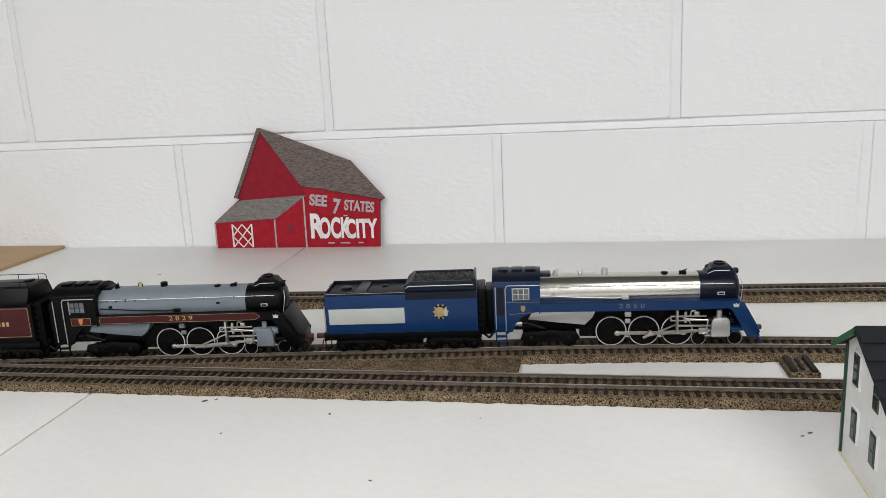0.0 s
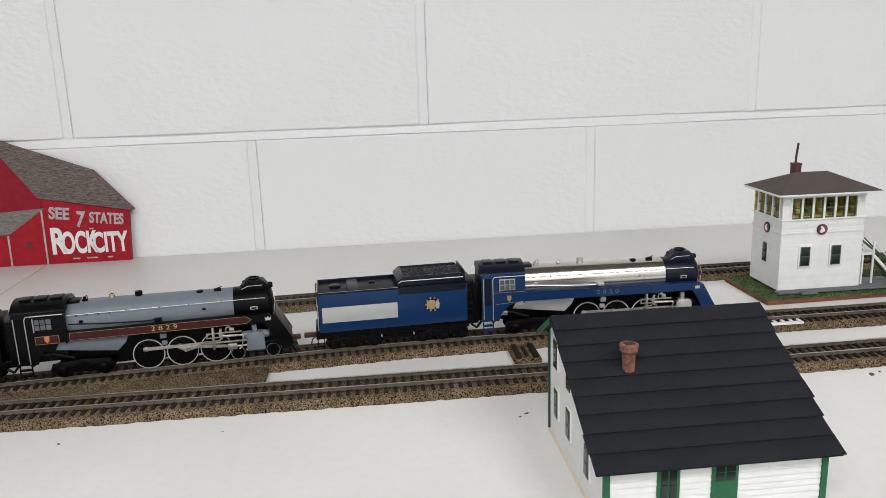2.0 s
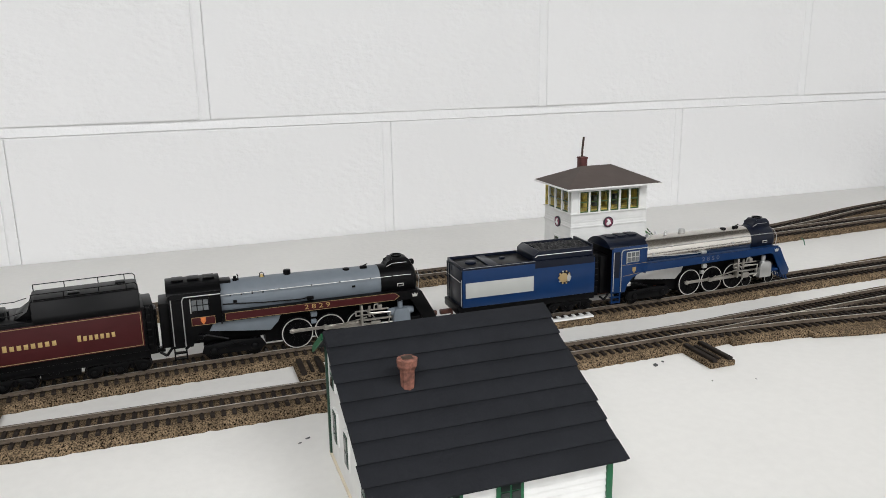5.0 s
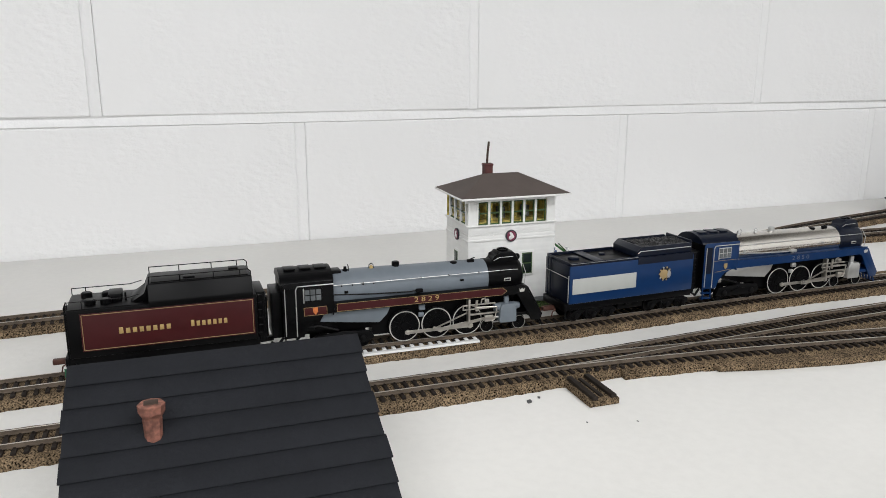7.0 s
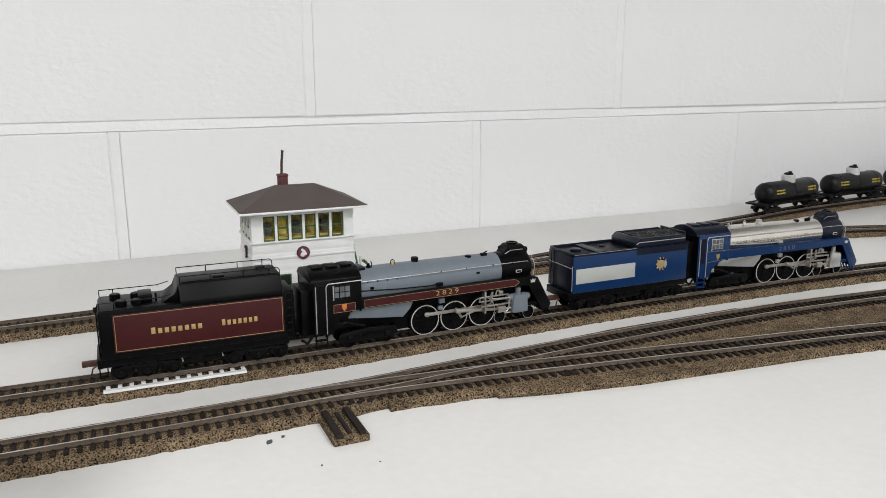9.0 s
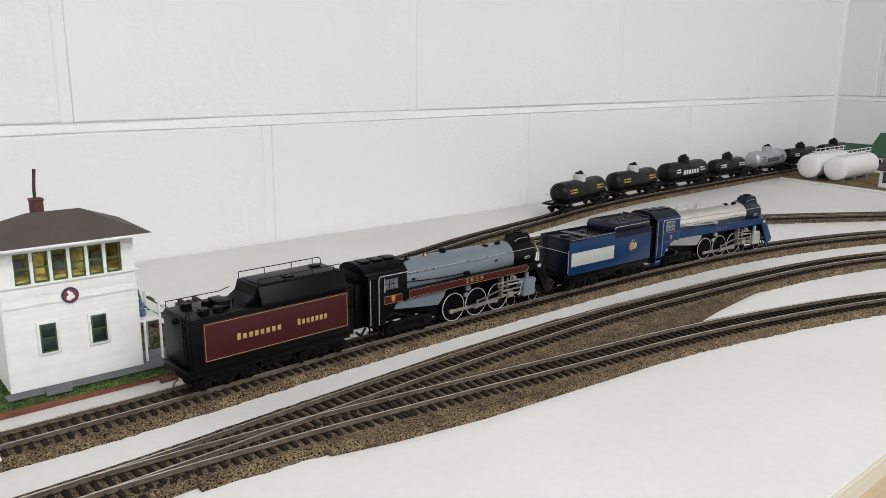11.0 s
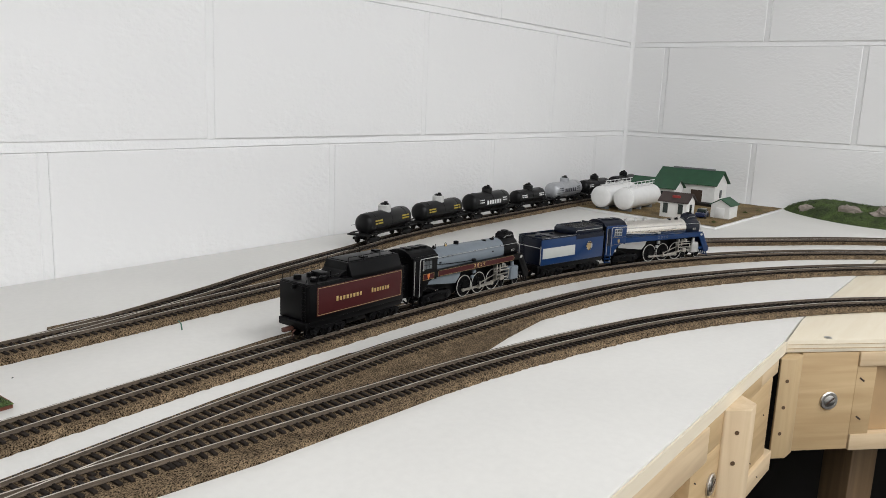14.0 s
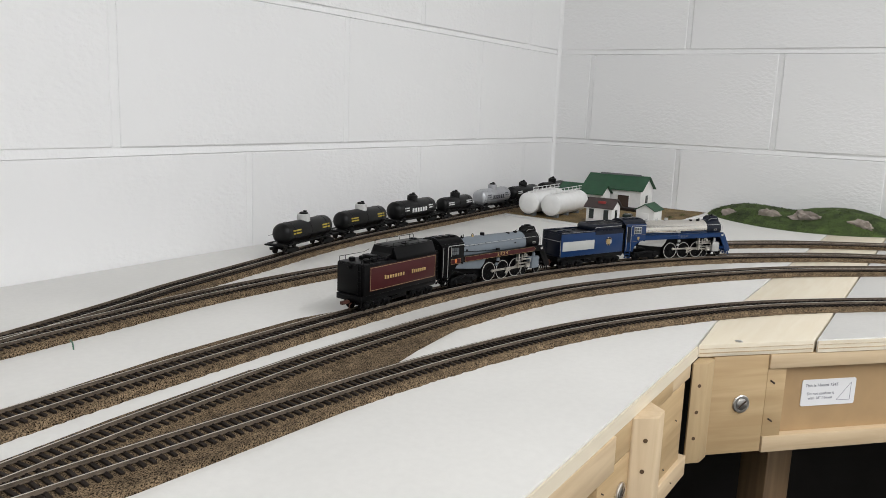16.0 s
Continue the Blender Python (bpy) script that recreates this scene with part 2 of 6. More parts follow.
block_wall("wall_back", (0, 0, 0), 0, -1.83, CORNER, 0.0, BW / 2, range(0, 6), "white-painted concrete block wall with rough texture")
block_wall("wall_right", (CORNER, 0, 0), -90, 0.0, 2.6, 0.301, 0.492 - BW, range(0, 6), "white-painted concrete block wall behind the depot")
cb = part("corner_bead", one(prism, [(CORNER - 0.006, 0.002), (CORNER + 0.002, 0.002), (CORNER + 0.002, -0.006), (CORNER - 0.0004, -0.006), (CORNER - 0.002, -0.0025), (CORNER - 0.006, -0.0004)], "z", -0.05, CEIL), M_BLOCK)
tagged(cb, "paint-filled corner between the block walls", "wall corner", "", "structure")
wl = part("wall_left", one(box, -2.03, -1.83, -3.4, 0.2, -1.0, CEIL), M_PLASTER)
tagged(wl, "plain white painted wall", "wall", "", "structure")
wb = part("wall_front", one(box, -1.83, 2.38, -3.6, -3.4, -1.0, CEIL), M_PLASTER)
tagged(wb, "plain white painted wall", "wall", "", "structure")
wr = part("wall_right_end", one(box, CORNER, CORNER + 0.2, -3.4, -2.6, -1.0, CEIL), M_PLASTER)
tagged(wr, "plain white painted wall", "wall", "", "structure")
# floor colour carries the under-table shade
fl = part("floor", one(box, -2.03, 2.38, -3.6, 0.2, -1.1, -1.0), M_UNDERSHADE)
tagged(fl, "floor with the shade under the tables put into its colour", "floor", "", "structure")
ce = part("ceiling", one(box, -2.03, 2.38, -3.6, 0.2, CEIL, CEIL + 0.1), M_CEIL)
tagged(ce, "plain grey ceiling", "ceiling", "", "structure")
for px, py in PANELS:
    fx = thing("ceiling_light", "white metal frame of a flat ceiling light", "light", "ceiling lights", "", pose(px, py, CEIL))
    for sx0, sx1, sy0, sy1 in ((-0.6, 0.6, -0.3, -0.28), (-0.6, 0.6, 0.28, 0.3), (-0.6, -0.58, -0.28, 0.28), (0.58, 0.6, -0.28, 0.28)):
        part("frame", one(box, sx0, sx1, sy0, sy1, -0.03, 0), M_PLASTER, fx)

# ---- table ----
EDGE_Y = -0.650
ELBOW = (1.192, -0.645)
PLY = 0.012


def slab(name, pts, z0, z1, material, label, bevel=0.0006):
    ob = part(name, one(prism, pts, "z", z0, z1, bevel), material)
    return tagged(ob, label, "table top", "", "structure")


slab("table_top_main", [(-1.83, -0.002), (-1.83, EDGE_Y - 0.03), (-0.243, EDGE_Y - 0.016), (-0.243, -0.002)], -PLY, 0, M_TABLE, "white-painted plywood layout table top")
slab("table_top_middle", [(-0.2415, -0.002), (-0.2415, EDGE_Y - 0.016), (0.80, -0.6495), (1.1588, -0.6425), (1.25, -0.6345), (CORNER - 0.002, -0.632), (CORNER - 0.002, -0.002)], -PLY, 0, M_TABLE, "white-painted plywood layout table top")
slab("table_top_strip", [(1.1610, -0.6440), (1.2515, -0.7265), (CORNER - 0.002, -0.7230), (CORNER - 0.002, -0.6337), (1.2505, -0.6362)], -PLY, -0.0003, M_PLY, "bare plywood strip between painted tops")
slab("table_top_right", [(1.2537, -0.7287), (1.60, -1.0450), (1.60, -2.6), (CORNER - 0.002, -2.6), (CORNER - 0.002, -0.7252)], -PLY, 0, M_TABLE, "white-painted plywood layout table top")

ED = thing("table_edge", "bare plywood edge of the table top", "table edge", "", "structure")
part("edge_band", one(prism, [(-1.83, EDGE_Y - 0.0305), (0.80, -0.6500), (1.1588, -0.6430), (1.1588, -0.6445), (0.80, -0.6513), (-1.83, EDGE_Y - 0.0318)], "z", -PLY, -0.0012), M_PLY, ED)
part("edge_band", one(prism, [(1.2539, -0.7292), (1.60, -1.0455), (1.599, -1.0466), (1.2529, -0.7302)], "z", -PLY, -0.0010), M_PLY, ED)
for (ax, ay), (bx, by) in (((1.1614, -0.6443), (1.2513, -0.7263)), ((1.2530, -0.7302), (1.5990, -1.0466))):
    run_ = Vector((bx - ax, by - ay, 0))
    for z0, z1 in ((-0.0046, -0.0042), (-0.0087, -0.0079)):
        layer = one(box, 0.001, run_.length - 0.001, -0.0004, 0.0004, z0, z1)
        part("ply_layer", layer, M_GLUELINE, ED, "darker inner ply", pose(ax, ay, 0, 0, 0, math.degrees(math.atan2(run_.y, run_.x))))
M_SPECK = mat("grey_speck", (0.10, 0.10, 0.10), 0.8)
for sx, sy, sr in ((0.463, -0.4715, 0.0022), (0.471, -0.4680, 0.0014), (0.482, -0.507, 0.0008), (0.510, -0.515, 0.0007), (-0.153, -0.469, 0.0018), (-0.146, -0.466, 0.0012), (-0.120, -0.514, 0.0009), (-0.061, -0.483, 0.0010), (0.035, -0.483, 0.0006), (-0.014, -0.561, 0.0009), (0.222, -0.490, 0.0013), (-0.368, -0.143, 0.0016), (0.217, -0.494, 0.0010), (0.66, -0.262, 0.0010), (0.30, -0.395, 0.0008)):
    bm = bmesh.new()
    bmesh.ops.create_icosphere(bm, subdivisions=1, radius=sr)
    for v in bm.verts:
        v.co = Vector((v.co.x * 1.4, v.co.y * 0.8, max(v.co.z * 0.3, -0.0001))) * (1 + 0.4 * noise.noise(v.co * 900))
    tagged(part("glue_speck", bm, M_SPECK, None, "", pose(sx, sy, 0.0001, 0, 0, sx * 900)), "small grey speck of glue on the table", "speck", "table specks")

# ---- tracks ----
CORK_T, TIE_T, RAIL_T = 0.0050, 0.0063, 0.0088
GAUGE, TIE_GAP = 0.0165, 0.0062


def spline(ctrl, step=0.004):
    """Even points along a smooth curve through ctrl."""
    c = [np.array(p, float) for p in ctrl]
    c = [2 * c[0] - c[1]] + c + [2 * c[-1] - c[-2]]
    pts = []
    for i in range(1, len(c) - 2):
        p0, p1, p2, p3 = c[i - 1], c[i], c[i + 1], c[i + 2]
        t0 = 0.0
        t1 = t0 + np.linalg.norm(p1 - p0) ** 0.5
        t2 = t1 + np.linalg.norm(p2 - p1) ** 0.5
        t3 = t2 + np.linalg.norm(p3 - p2) ** 0.5
        for t in np.linspace(t1, t2, 24, endpoint=False):
            a1 = (t1 - t) / (t1 - t0) * p0 + (t - t0) / (t1 - t0) * p1
            a2 = (t2 - t) / (t2 - t1) * p1 + (t - t1) / (t2 - t1) * p2
            a3 = (t3 - t) / (t3 - t2) * p2 + (t - t2) / (t3 - t2) * p3
            b1 = (t2 - t) / (t2 - t0) * a1 + (t - t0) / (t2 - t0) * a2
            b2 = (t3 - t) / (t3 - t1) * a2 + (t - t1) / (t3 - t1) * a3
            pts.append((t2 - t) / (t2 - t1) * b1 + (t - t1) / (t2 - t1) * b2)
    pts.append(c[-2])
    return resample(np.array(pts), step)


def resample(pts, step):
    d = np.r_[0, np.cumsum(np.linalg.norm(np.diff(pts, axis=0), axis=1))]
    s = np.arange(0, d[-1], step)
    return np.c_[np.interp(s, d, pts[:, 0]), np.interp(s, d, pts[:, 1])]


def normals(pts):
    t = np.gradient(pts, axis=0)
    t /= np.linalg.norm(t, axis=1)[:, None]
    return np.c_[-t[:, 1], t[:, 0]]


def sweep(bm, pts, prof, close=True):
    """Draws the section prof (across, up) along the plan line pts."""
    nr = normals(pts)
    rows = [[bm.verts.new((p[0] + n[0] * a, p[1] + n[1] * a, z)) for a, z in prof] for p, n in zip(pts, nr)]
    k = len(prof)
    for r0, r1 in zip(rows, rows[1:]):
        for j in range(k if close else k - 1):
            bm.faces.new((r0[j], r0[(j + 1) % k], r1[(j + 1) % k], r1[j]))
    if close:
        bm.faces.new(rows[0][::-1])
        bm.faces.new(rows[-1])
    return bm


def rail_profile(off, dz=0.0):
    h0, h1 = TIE_T, RAIL_T + dz
    return [(off - 0.0011, h0), (off + 0.0011, h0), (off + 0.0011, h0 + 0.0004), (off + 0.0003, h0 + 0.0007), (off + 0.0003, h1 - 0.0009),
            (off + 0.00055, h1 - 0.0007), (off + 0.00055, h1 - 0.0001), (off + 0.0004, h1), (off - 0.0004, h1), (off - 0.00055, h1 - 0.0001),
            (off - 0.00055, h1 - 0.0007), (off - 0.0003, h1 - 0.0009), (off - 0.0003, h0 + 0.0007), (off - 0.0011, h0 + 0.0004)]


def tie_mesh(length):
    bm = bmesh.new()
    box(bm, -0.00125, 0.00125, -length / 2, length / 2, CORK_T - 0.0003, TIE_T, 0.00025)
    for s in (-1, 1):
        for e in (-1, 1):
            y = s * GAUGE / 2 + e * 0.0015
            box(bm, -0.0006, 0.0006, y - 0.0005, y + 0.0005, TIE_T - 0.0002, TIE_T + 0.0006)
    me = finish(bm)
    me.materials.append(M_TIE)
    return me


TIE_MESH = {}


def make_track(name, pts, label, other=None, start_rails=0, near=(-0.45, 1.75), dz=0.0, cork_w=(0.0186, 0.0214), bare_from=9.0):
    """A track with rails, ties and cork bed. other: the line that it leaves by a turnout, whose ties it shares at first."""
    tr = thing(name, label, "track")
    sep = None
    if other is not None:
        sep = np.array([np.min(np.linalg.norm(other - p, axis=1)) for p in pts])
        start_rails = int(np.argmax(sep > 0.0013))
    for off in (-GAUGE / 2, GAUGE / 2):
        bm = one(sweep, pts[start_rails:], rail_profile(off, dz))
        bm.normal_update()
        for fc in bm.faces:
            fc.material_index = 0 if fc.calc_center_median().z > RAIL_T + dz - 0.00035 else 1
        rl = part("rail", bm, M_RAIL, tr, smooth=30)
        rl.data.materials.append(M_RAILSIDE)
    wt, wb = cork_w
    n = len(pts)
    rng = np.random.RandomState(len(name) + n)
    bm = bmesh.new()
    nr = normals(pts)
    rows = []
    for i, (p, q) in enumerate(zip(pts, nr)):
        if other is not None and sep[i] < 0.004:
            continue
        j = rng.uniform(-0.0009, 0.0009, 4)
        k = min(max((p[0] - bare_from) / 0.12, 0.0), 1.0)
        wt, wb = cork_w[0] - 0.0030 * k, cork_w[1] - 0.0060 * k
        zc = CORK_T - (0.0002 if other is not None else 0)
        sec = [(-wb + j[0], 0.0), (-wb + 0.0009 + j[1], 0.0016), (-wt - 0.0006 + j[1], zc - 0.0007), (-wt + 0.0006, zc), (wt - 0.0006, zc), (wt + 0.0006 + j[2], zc - 0.0007), (wb - 0.0009 + j[2], 0.0016), (wb + j[3], 0.0)]
        rows.append([bm.verts.new((p[0] + q[0] * a, p[1] + q[1] * a, z)) for a, z in sec])
    for r0, r1 in zip(rows, rows[1:]):
        for k in range(7):
            bm.faces.new((r0[k], r0[k + 1], r1[k + 1], r1[k]))
    bm.faces.new(rows[0])
    bm.faces.new(rows[-1])
    part("cork_roadbed", bm, M_CORK, tr, "brown speckled cork ballast strip")
    # ties
    cum = np.r_[0, np.cumsum(np.linalg.norm(np.diff(pts, axis=0), axis=1))]
    far = bmesh.new()
    count = 0
    tl = 0.0302
    for s in np.arange(0.003, cum[-1] - 0.003, TIE_GAP):
        x, y = np.interp(s, cum, pts[:, 0]), np.interp(s, cum, pts[:, 1])
        i = min(int(s / (cum[1] - cum[0])), n - 2)
        ang = math.degrees(math.atan2(pts[i + 1][1] - pts[i][1], pts[i + 1][0] - pts[i][0]))
        if other is not None and sep[i] < 0.024:
            continue
        key = round(tl, 4)
        if key not in TIE_MESH:
            TIE_MESH[key] = tie_mesh(tl)
        ang += random.uniform(-0.8, 0.8)
        if near[0] < x < near[1] and count < 290:
            part("tie", TIE_MESH[key], M_TIE, tr, "", pose(x, y, 0, 0, 0, ang))
            count += 1
        else:
            box(far, -0.00125, 0.00125, -tl / 2, tl / 2, CORK_T - 0.0003, TIE_T, 0, pose(x, y, 0, 0, 0, ang))
    if far.verts:
        tagged(part("far_ties", far, M_TIE, tr), kind="stuff")
    else:
        far.free()
    return tr


def long_ties(tr, main, branch, x0, x1):
    """The long ties under a turnout, from the main line across to the branch; the rest sit between main's own ties."""
    for x in np.arange(x0, x1, TIE_GAP):
        ya = float(np.interp(x, main[:, 0], main[:, 1]))
        yb = float(np.interp(x, branch[:, 0], branch[:, 1]))
        if abs(yb - ya) < 0.0015 or abs(yb - ya) > 0.026:
            continue
        sgn = 1 if yb > ya else -1
        a, b = ya + sgn * 0.0148, yb + sgn * 0.0148
        bm = bmesh.new()
        box(bm, -0.00125, 0.00125, -abs(b - a) / 2, abs(b - a) / 2, CORK_T - 0.0003, TIE_T - 0.0001, 0.0002)
        part("tie", bm, M_TIE, tr, "", pose(x, (a + b) / 2, 0))


LINE_B = spline([(-0.6024, -0.4369), (-0.4536, -0.4254), (-0.3048, -0.4108), (-0.2039, -0.4001), (-0.1025, -0.3893), (-0.0519, -0.3841), (-0.0012, -0.3788), (0.0504, -0.3732), (0.1215, -0.3669), (0.2019, -0.3624), (0.3014, -0.3614), (0.4502, -0.3626),
                 (0.5489, -0.362), (0.6175, -0.3588), (0.6956, -0.355), (0.7934, -0.3529), (0.891, -0.3526), (0.9881, -0.3541), (1.0561, -0.3574), (1.1237, -0.362), (1.1819, -0.3697), (1.2563, -0.3839), (1.3333, -0.4051), (1.4078, -0.4324),
                 (1.4792, -0.4658), (1.5482, -0.5053), (1.6122, -0.5505), (1.6861, -0.6144), (1.7533, -0.6853), (1.8066, -0.7627), (1.894, -0.8671), (1.9767, -0.9981), (2.0455, -1.1572), (2.0884, -1.3224), (2.091, -1.597), (2.091, -1.997),
                 (2.091, -2.497)])
LINE_A = spline([(-1.8015, -0.4373), (-1.0022, -0.4384), (-0.303, -0.4395), (0.3015, -0.4399), (0.4991, -0.4385), (0.5968, -0.4315), (0.6942, -0.4248), (0.7915, -0.421), (0.8882, -0.4201), (0.985, -0.4259), (1.0715, -0.4327), (1.1679, -0.4456),
                 (1.254, -0.467), (1.339, -0.5011), (1.4242, -0.5427), (1.5029, -0.5911), (1.5807, -0.6492), (1.6802, -0.7488), (1.7952, -0.8776), (1.8901, -1.0484), (1.9451, -1.2992), (1.97, -1.9), (1.97, -2.5)])
LINE_A1 = spline([(0.44, -0.4397), (0.4991, -0.4389), (0.5965, -0.4457), (0.6935, -0.4575), (0.7902, -0.471), (0.8858, -0.4839), (0.981, -0.5025), (1.0953, -0.5329), (1.1708, -0.5627), (1.237, -0.5969), (1.302, -0.6353), (1.3618, -0.6803),
                 (1.4489, -0.763), (1.5617, -0.8825), (1.6545, -1.014), (1.7372, -1.1955), (1.79, -1.447), (1.8, -1.897), (1.8, -2.497)])
LINE_C = spline([(-1.803, -0.2977), (-0.9045, -0.2765), (-0.167, -0.247), (0.2416, -0.2236), (0.3811, -0.2176), (0.5502, -0.2149), (0.6789, -0.2115), (0.7576, -0.2098), (0.8565, -0.2034), (0.9356, -0.1975), (0.9948, -0.1964), (1.0833, -0.2005),
                 (1.1719, -0.2107), (1.2874, -0.2452), (1.383, -0.2875), (1.4865, -0.3467), (1.6073, -0.4245), (1.709, -0.5014), (1.7637, -0.544), (1.8351, -0.6133), (1.9223, -0.7308), (2.0092, -0.8808), (2.0662, -1.1009), (2.0831, -1.9009),
                 (2.1, -2.501)])
LINE_C1 = spline([(0.6197, -0.2142), (0.6789, -0.2117), (0.7578, -0.2003), (0.8832, -0.1716), (0.97, -0.1473), (1.0569, -0.1296), (1.1418, -0.1129), (1.2352, -0.0931), (1.3683, -0.0762), (1.5081, -0.0678), (1.648, -0.0625), (1.7984, -0.057),
                 (2.1292, -0.0535)])

TRACK_TAG = "model track on cork"
track_a = make_track("railway_track", LINE_A, TRACK_TAG + ", branching at a turnout", None, 0, (-0.35, 1.45))
track_a1 = make_track("railway_track", LINE_A1, TRACK_TAG + ", curving along the table edge", LINE_A, near=(0.5, 1.75), dz=-0.00006)
track_b = make_track("railway_track", LINE_B, TRACK_TAG + ", carrying the two locomotives", LINE_A, near=(-0.6, 1.4))
track_c = make_track("railway_track", LINE_C, TRACK_TAG + ", running along the block wall", None, 0, (-0.2, 1.65), bare_from=1.15)
track_c1 = make_track("railway_track", LINE_C1, TRACK_TAG + ", a siding with parked tank cars", LINE_C, near=(0.6, 1.9), dz=-0.00006)
long_ties(track_a1, LINE_A, LINE_A1, 0.5, 0.85)
long_ties(track_c1, LINE_C, LINE_C1, 0.62, 0.98)
long_ties(track_b, LINE_A, LINE_B, -0.59, -0.2)


def cork_patch(owner, pts):
    return part("cork_pad", one(prism, pts, "z", 0, CORK_T - 0.0004, 0.0012), M_CORK, owner)


cork_patch(track_b, [(-0.6, -0.436), (0.0528, -0.4272), (0.05348, -0.3906), (-0.1023, -0.404), (-0.3543, -0.4289)])
cork_patch(track_a1, [(0.5992, -0.4714), (0.5971, -0.4203), (0.6362, -0.4106), (0.7338, -0.4022), (0.8508, -0.3982), (0.8928, -0.4351), (0.9653, -0.4392), (1.042, -0.4459), (1.059, -0.452), (0.9834, -0.4594), (0.94, -0.4658), (0.9199, -0.4845), (0.8999, -0.5016), (0.8468, -0.4998), (0.7701, -0.4941), (0.693, -0.4881), (0.635, -0.479)])
cork_patch(track_c1, [(0.7241, -0.1768), (0.7185, -0.2084), (0.9753, -0.1982), (1.037, -0.1472), (0.9579, -0.1334), (0.8582, -0.1588), (0.7981, -0.1766)])


cork_patch(track_b, [(0.6372, -0.3521), (1.008, -0.3497), (1.038, -0.3391), (0.9755, -0.3255), (0.8923, -0.3255), (0.8335, -0.3262), (0.7403, -0.3339), (0.657, -0.3395)])


def switch_stand(x, y0, y1, label):
    """Two long headblock ties on a cork pad beside a turnout."""
    sm = thing("switch_machine", label, "switch machine", "switch machines")
    part("cork_base", one(box, x - 0.010, x + 0.010, min(y0, y1), max(y0, y1), 0, 0.0042, 0.0008), M_CORK, sm)
    for dx in (-0.0062, 0.0062):
        part("headblock_tie", one(box, x + dx - 0.0018, x + dx + 0.0018, min(y0, y1) + 0.0005, max(y0, y1) - 0.0005, 0.0042, 0.0064, 0.0003), M_TIE, sm)
    part("throw_bar", one(box, x - 0.0012, x + 0.0012, min(y0, y1) + 0.004, max(y0, y1) - 0.003, 0.0042, 0.0054, 0.0003), M_TIE, sm)
    return sm


switch_stand(0.2400, -0.4115, -0.3845, "dark headblock ties on a cork pad beside the track")
switch_stand(0.5025, -0.4915, -0.4575, "dark headblock ties on a cork pad at the turnout")
switch_stand(0.644, -0.201, -0.172, "dark headblock ties on a cork pad near the wall")

M_WHITE = mat("white_styrene", (0.80, 0.80, 0.79), 0.4, var=0.03, scale=90)
rr = thing("rerailer_strip", "white plastic strip with notches along the track", "track strip")
part("strip", one(box, 0.383, 0.467, -0.3815, -0.3775, CORK_T, 0.0066, 0.0003), M_WHITE, rr)
for k in range(13):
    part("notch_block", one(box, 0.3845 + k * TIE_GAP * 1.07, 0.3870 + k * TIE_GAP * 1.07, -0.3776, -0.3735, CORK_T, 0.0069, 0.0002), M_WHITE, rr)

# ---- wooden table front ----
M_SCREWHOLE = mat("brown_drilled_hole", (0.10, 0.058, 0.028), 0.8)
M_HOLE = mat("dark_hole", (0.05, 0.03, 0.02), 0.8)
ap = thing("table_apron_main", "pine and hardboard girder under the table front edge", "table frame", "", "structure")
part("top_rail", one(box, -1.83, 0.948, -0.6500, -0.6300, -0.0385, -0.0125, 0.0008), M_PALERAIL, ap)
part("bottom_rail", one(box, -1.83, 0.948, -0.6500, -0.6300, -0.120, -0.098, 0.0008), M_PALERAIL, ap)
part("web_panel", one(box, -1.83, 0.9278, -0.6370, -0.6330, -0.0978, -0.0387), M_MDF, ap)
part("end_block", one(box, 0.928, 0.9885, -0.6465, -0.6290, -0.0978, -0.0387, 0.0008), M_PINE, ap)
part("end_block", one(box, 0.9485, 0.9885, -0.6465, -0.6290, -0.0384, -0.0125, 0.0008), M_PINE, ap)
part("end_block", one(box, 0.9485, 0.9885, -0.6465, -0.6290, -0.120, -0.0981, 0.0008), M_PINE, ap)
part("middle_board", one(box, 1.0330, 1.1280, -0.6440, -0.6280, -0.0985, -0.0262, 0.0008), M_PINE, ap)
part("filler_strip", one(box, 1.0330, 1.0880, -0.6452, -0.6280, -0.0259, -0.0125, 0.0006), M_PINE, ap)
part("filler_strip", one(box, 1.0884, 1.1420, -0.6440, -0.6280, -0.0259, -0.0125, 0.0006), M_PALERAIL, ap)
part("lower_cleat", one(box, 1.0500, 1.1420, -0.6470, -0.6280, -0.1180, -0.0988, 0.0008), M_PALERAIL, ap)
# added dark sheet: paints the shade of the open slit beside the post
part("slit_shade", one(box, 1.1284, 1.1600, -0.6340, -0.6280, -0.0985, -0.0262), M_HOLE, ap, "dark sheet added behind the slit, shade put into its colour")


def corner_post(pts, face, holes, z0, z1, label, wood):
    """A post of the plan pts; screw holes down the middle of its face, which runs from face[0] to face[1]."""
    p = thing("corner_post", label, "post", "table corner posts")
    part("post", one(prism, pts, "z", z0, z1, 0.0012), wood, p)
    a, b = Vector((*face[0], 0)), Vector((*face[1], 0))
    out = (b - a).cross(Vector((0, 0, 1))).normalized()
    for k, z in enumerate(holes):
        c = a.lerp(b, 0.52 - 0.03 * k) + Vector((0, 0, z))
        part("screw_hole", one(cyl, c - out * 0.002, c + out * 0.0004, 0.0017, 12), M_SCREWHOLE, p)
    return p


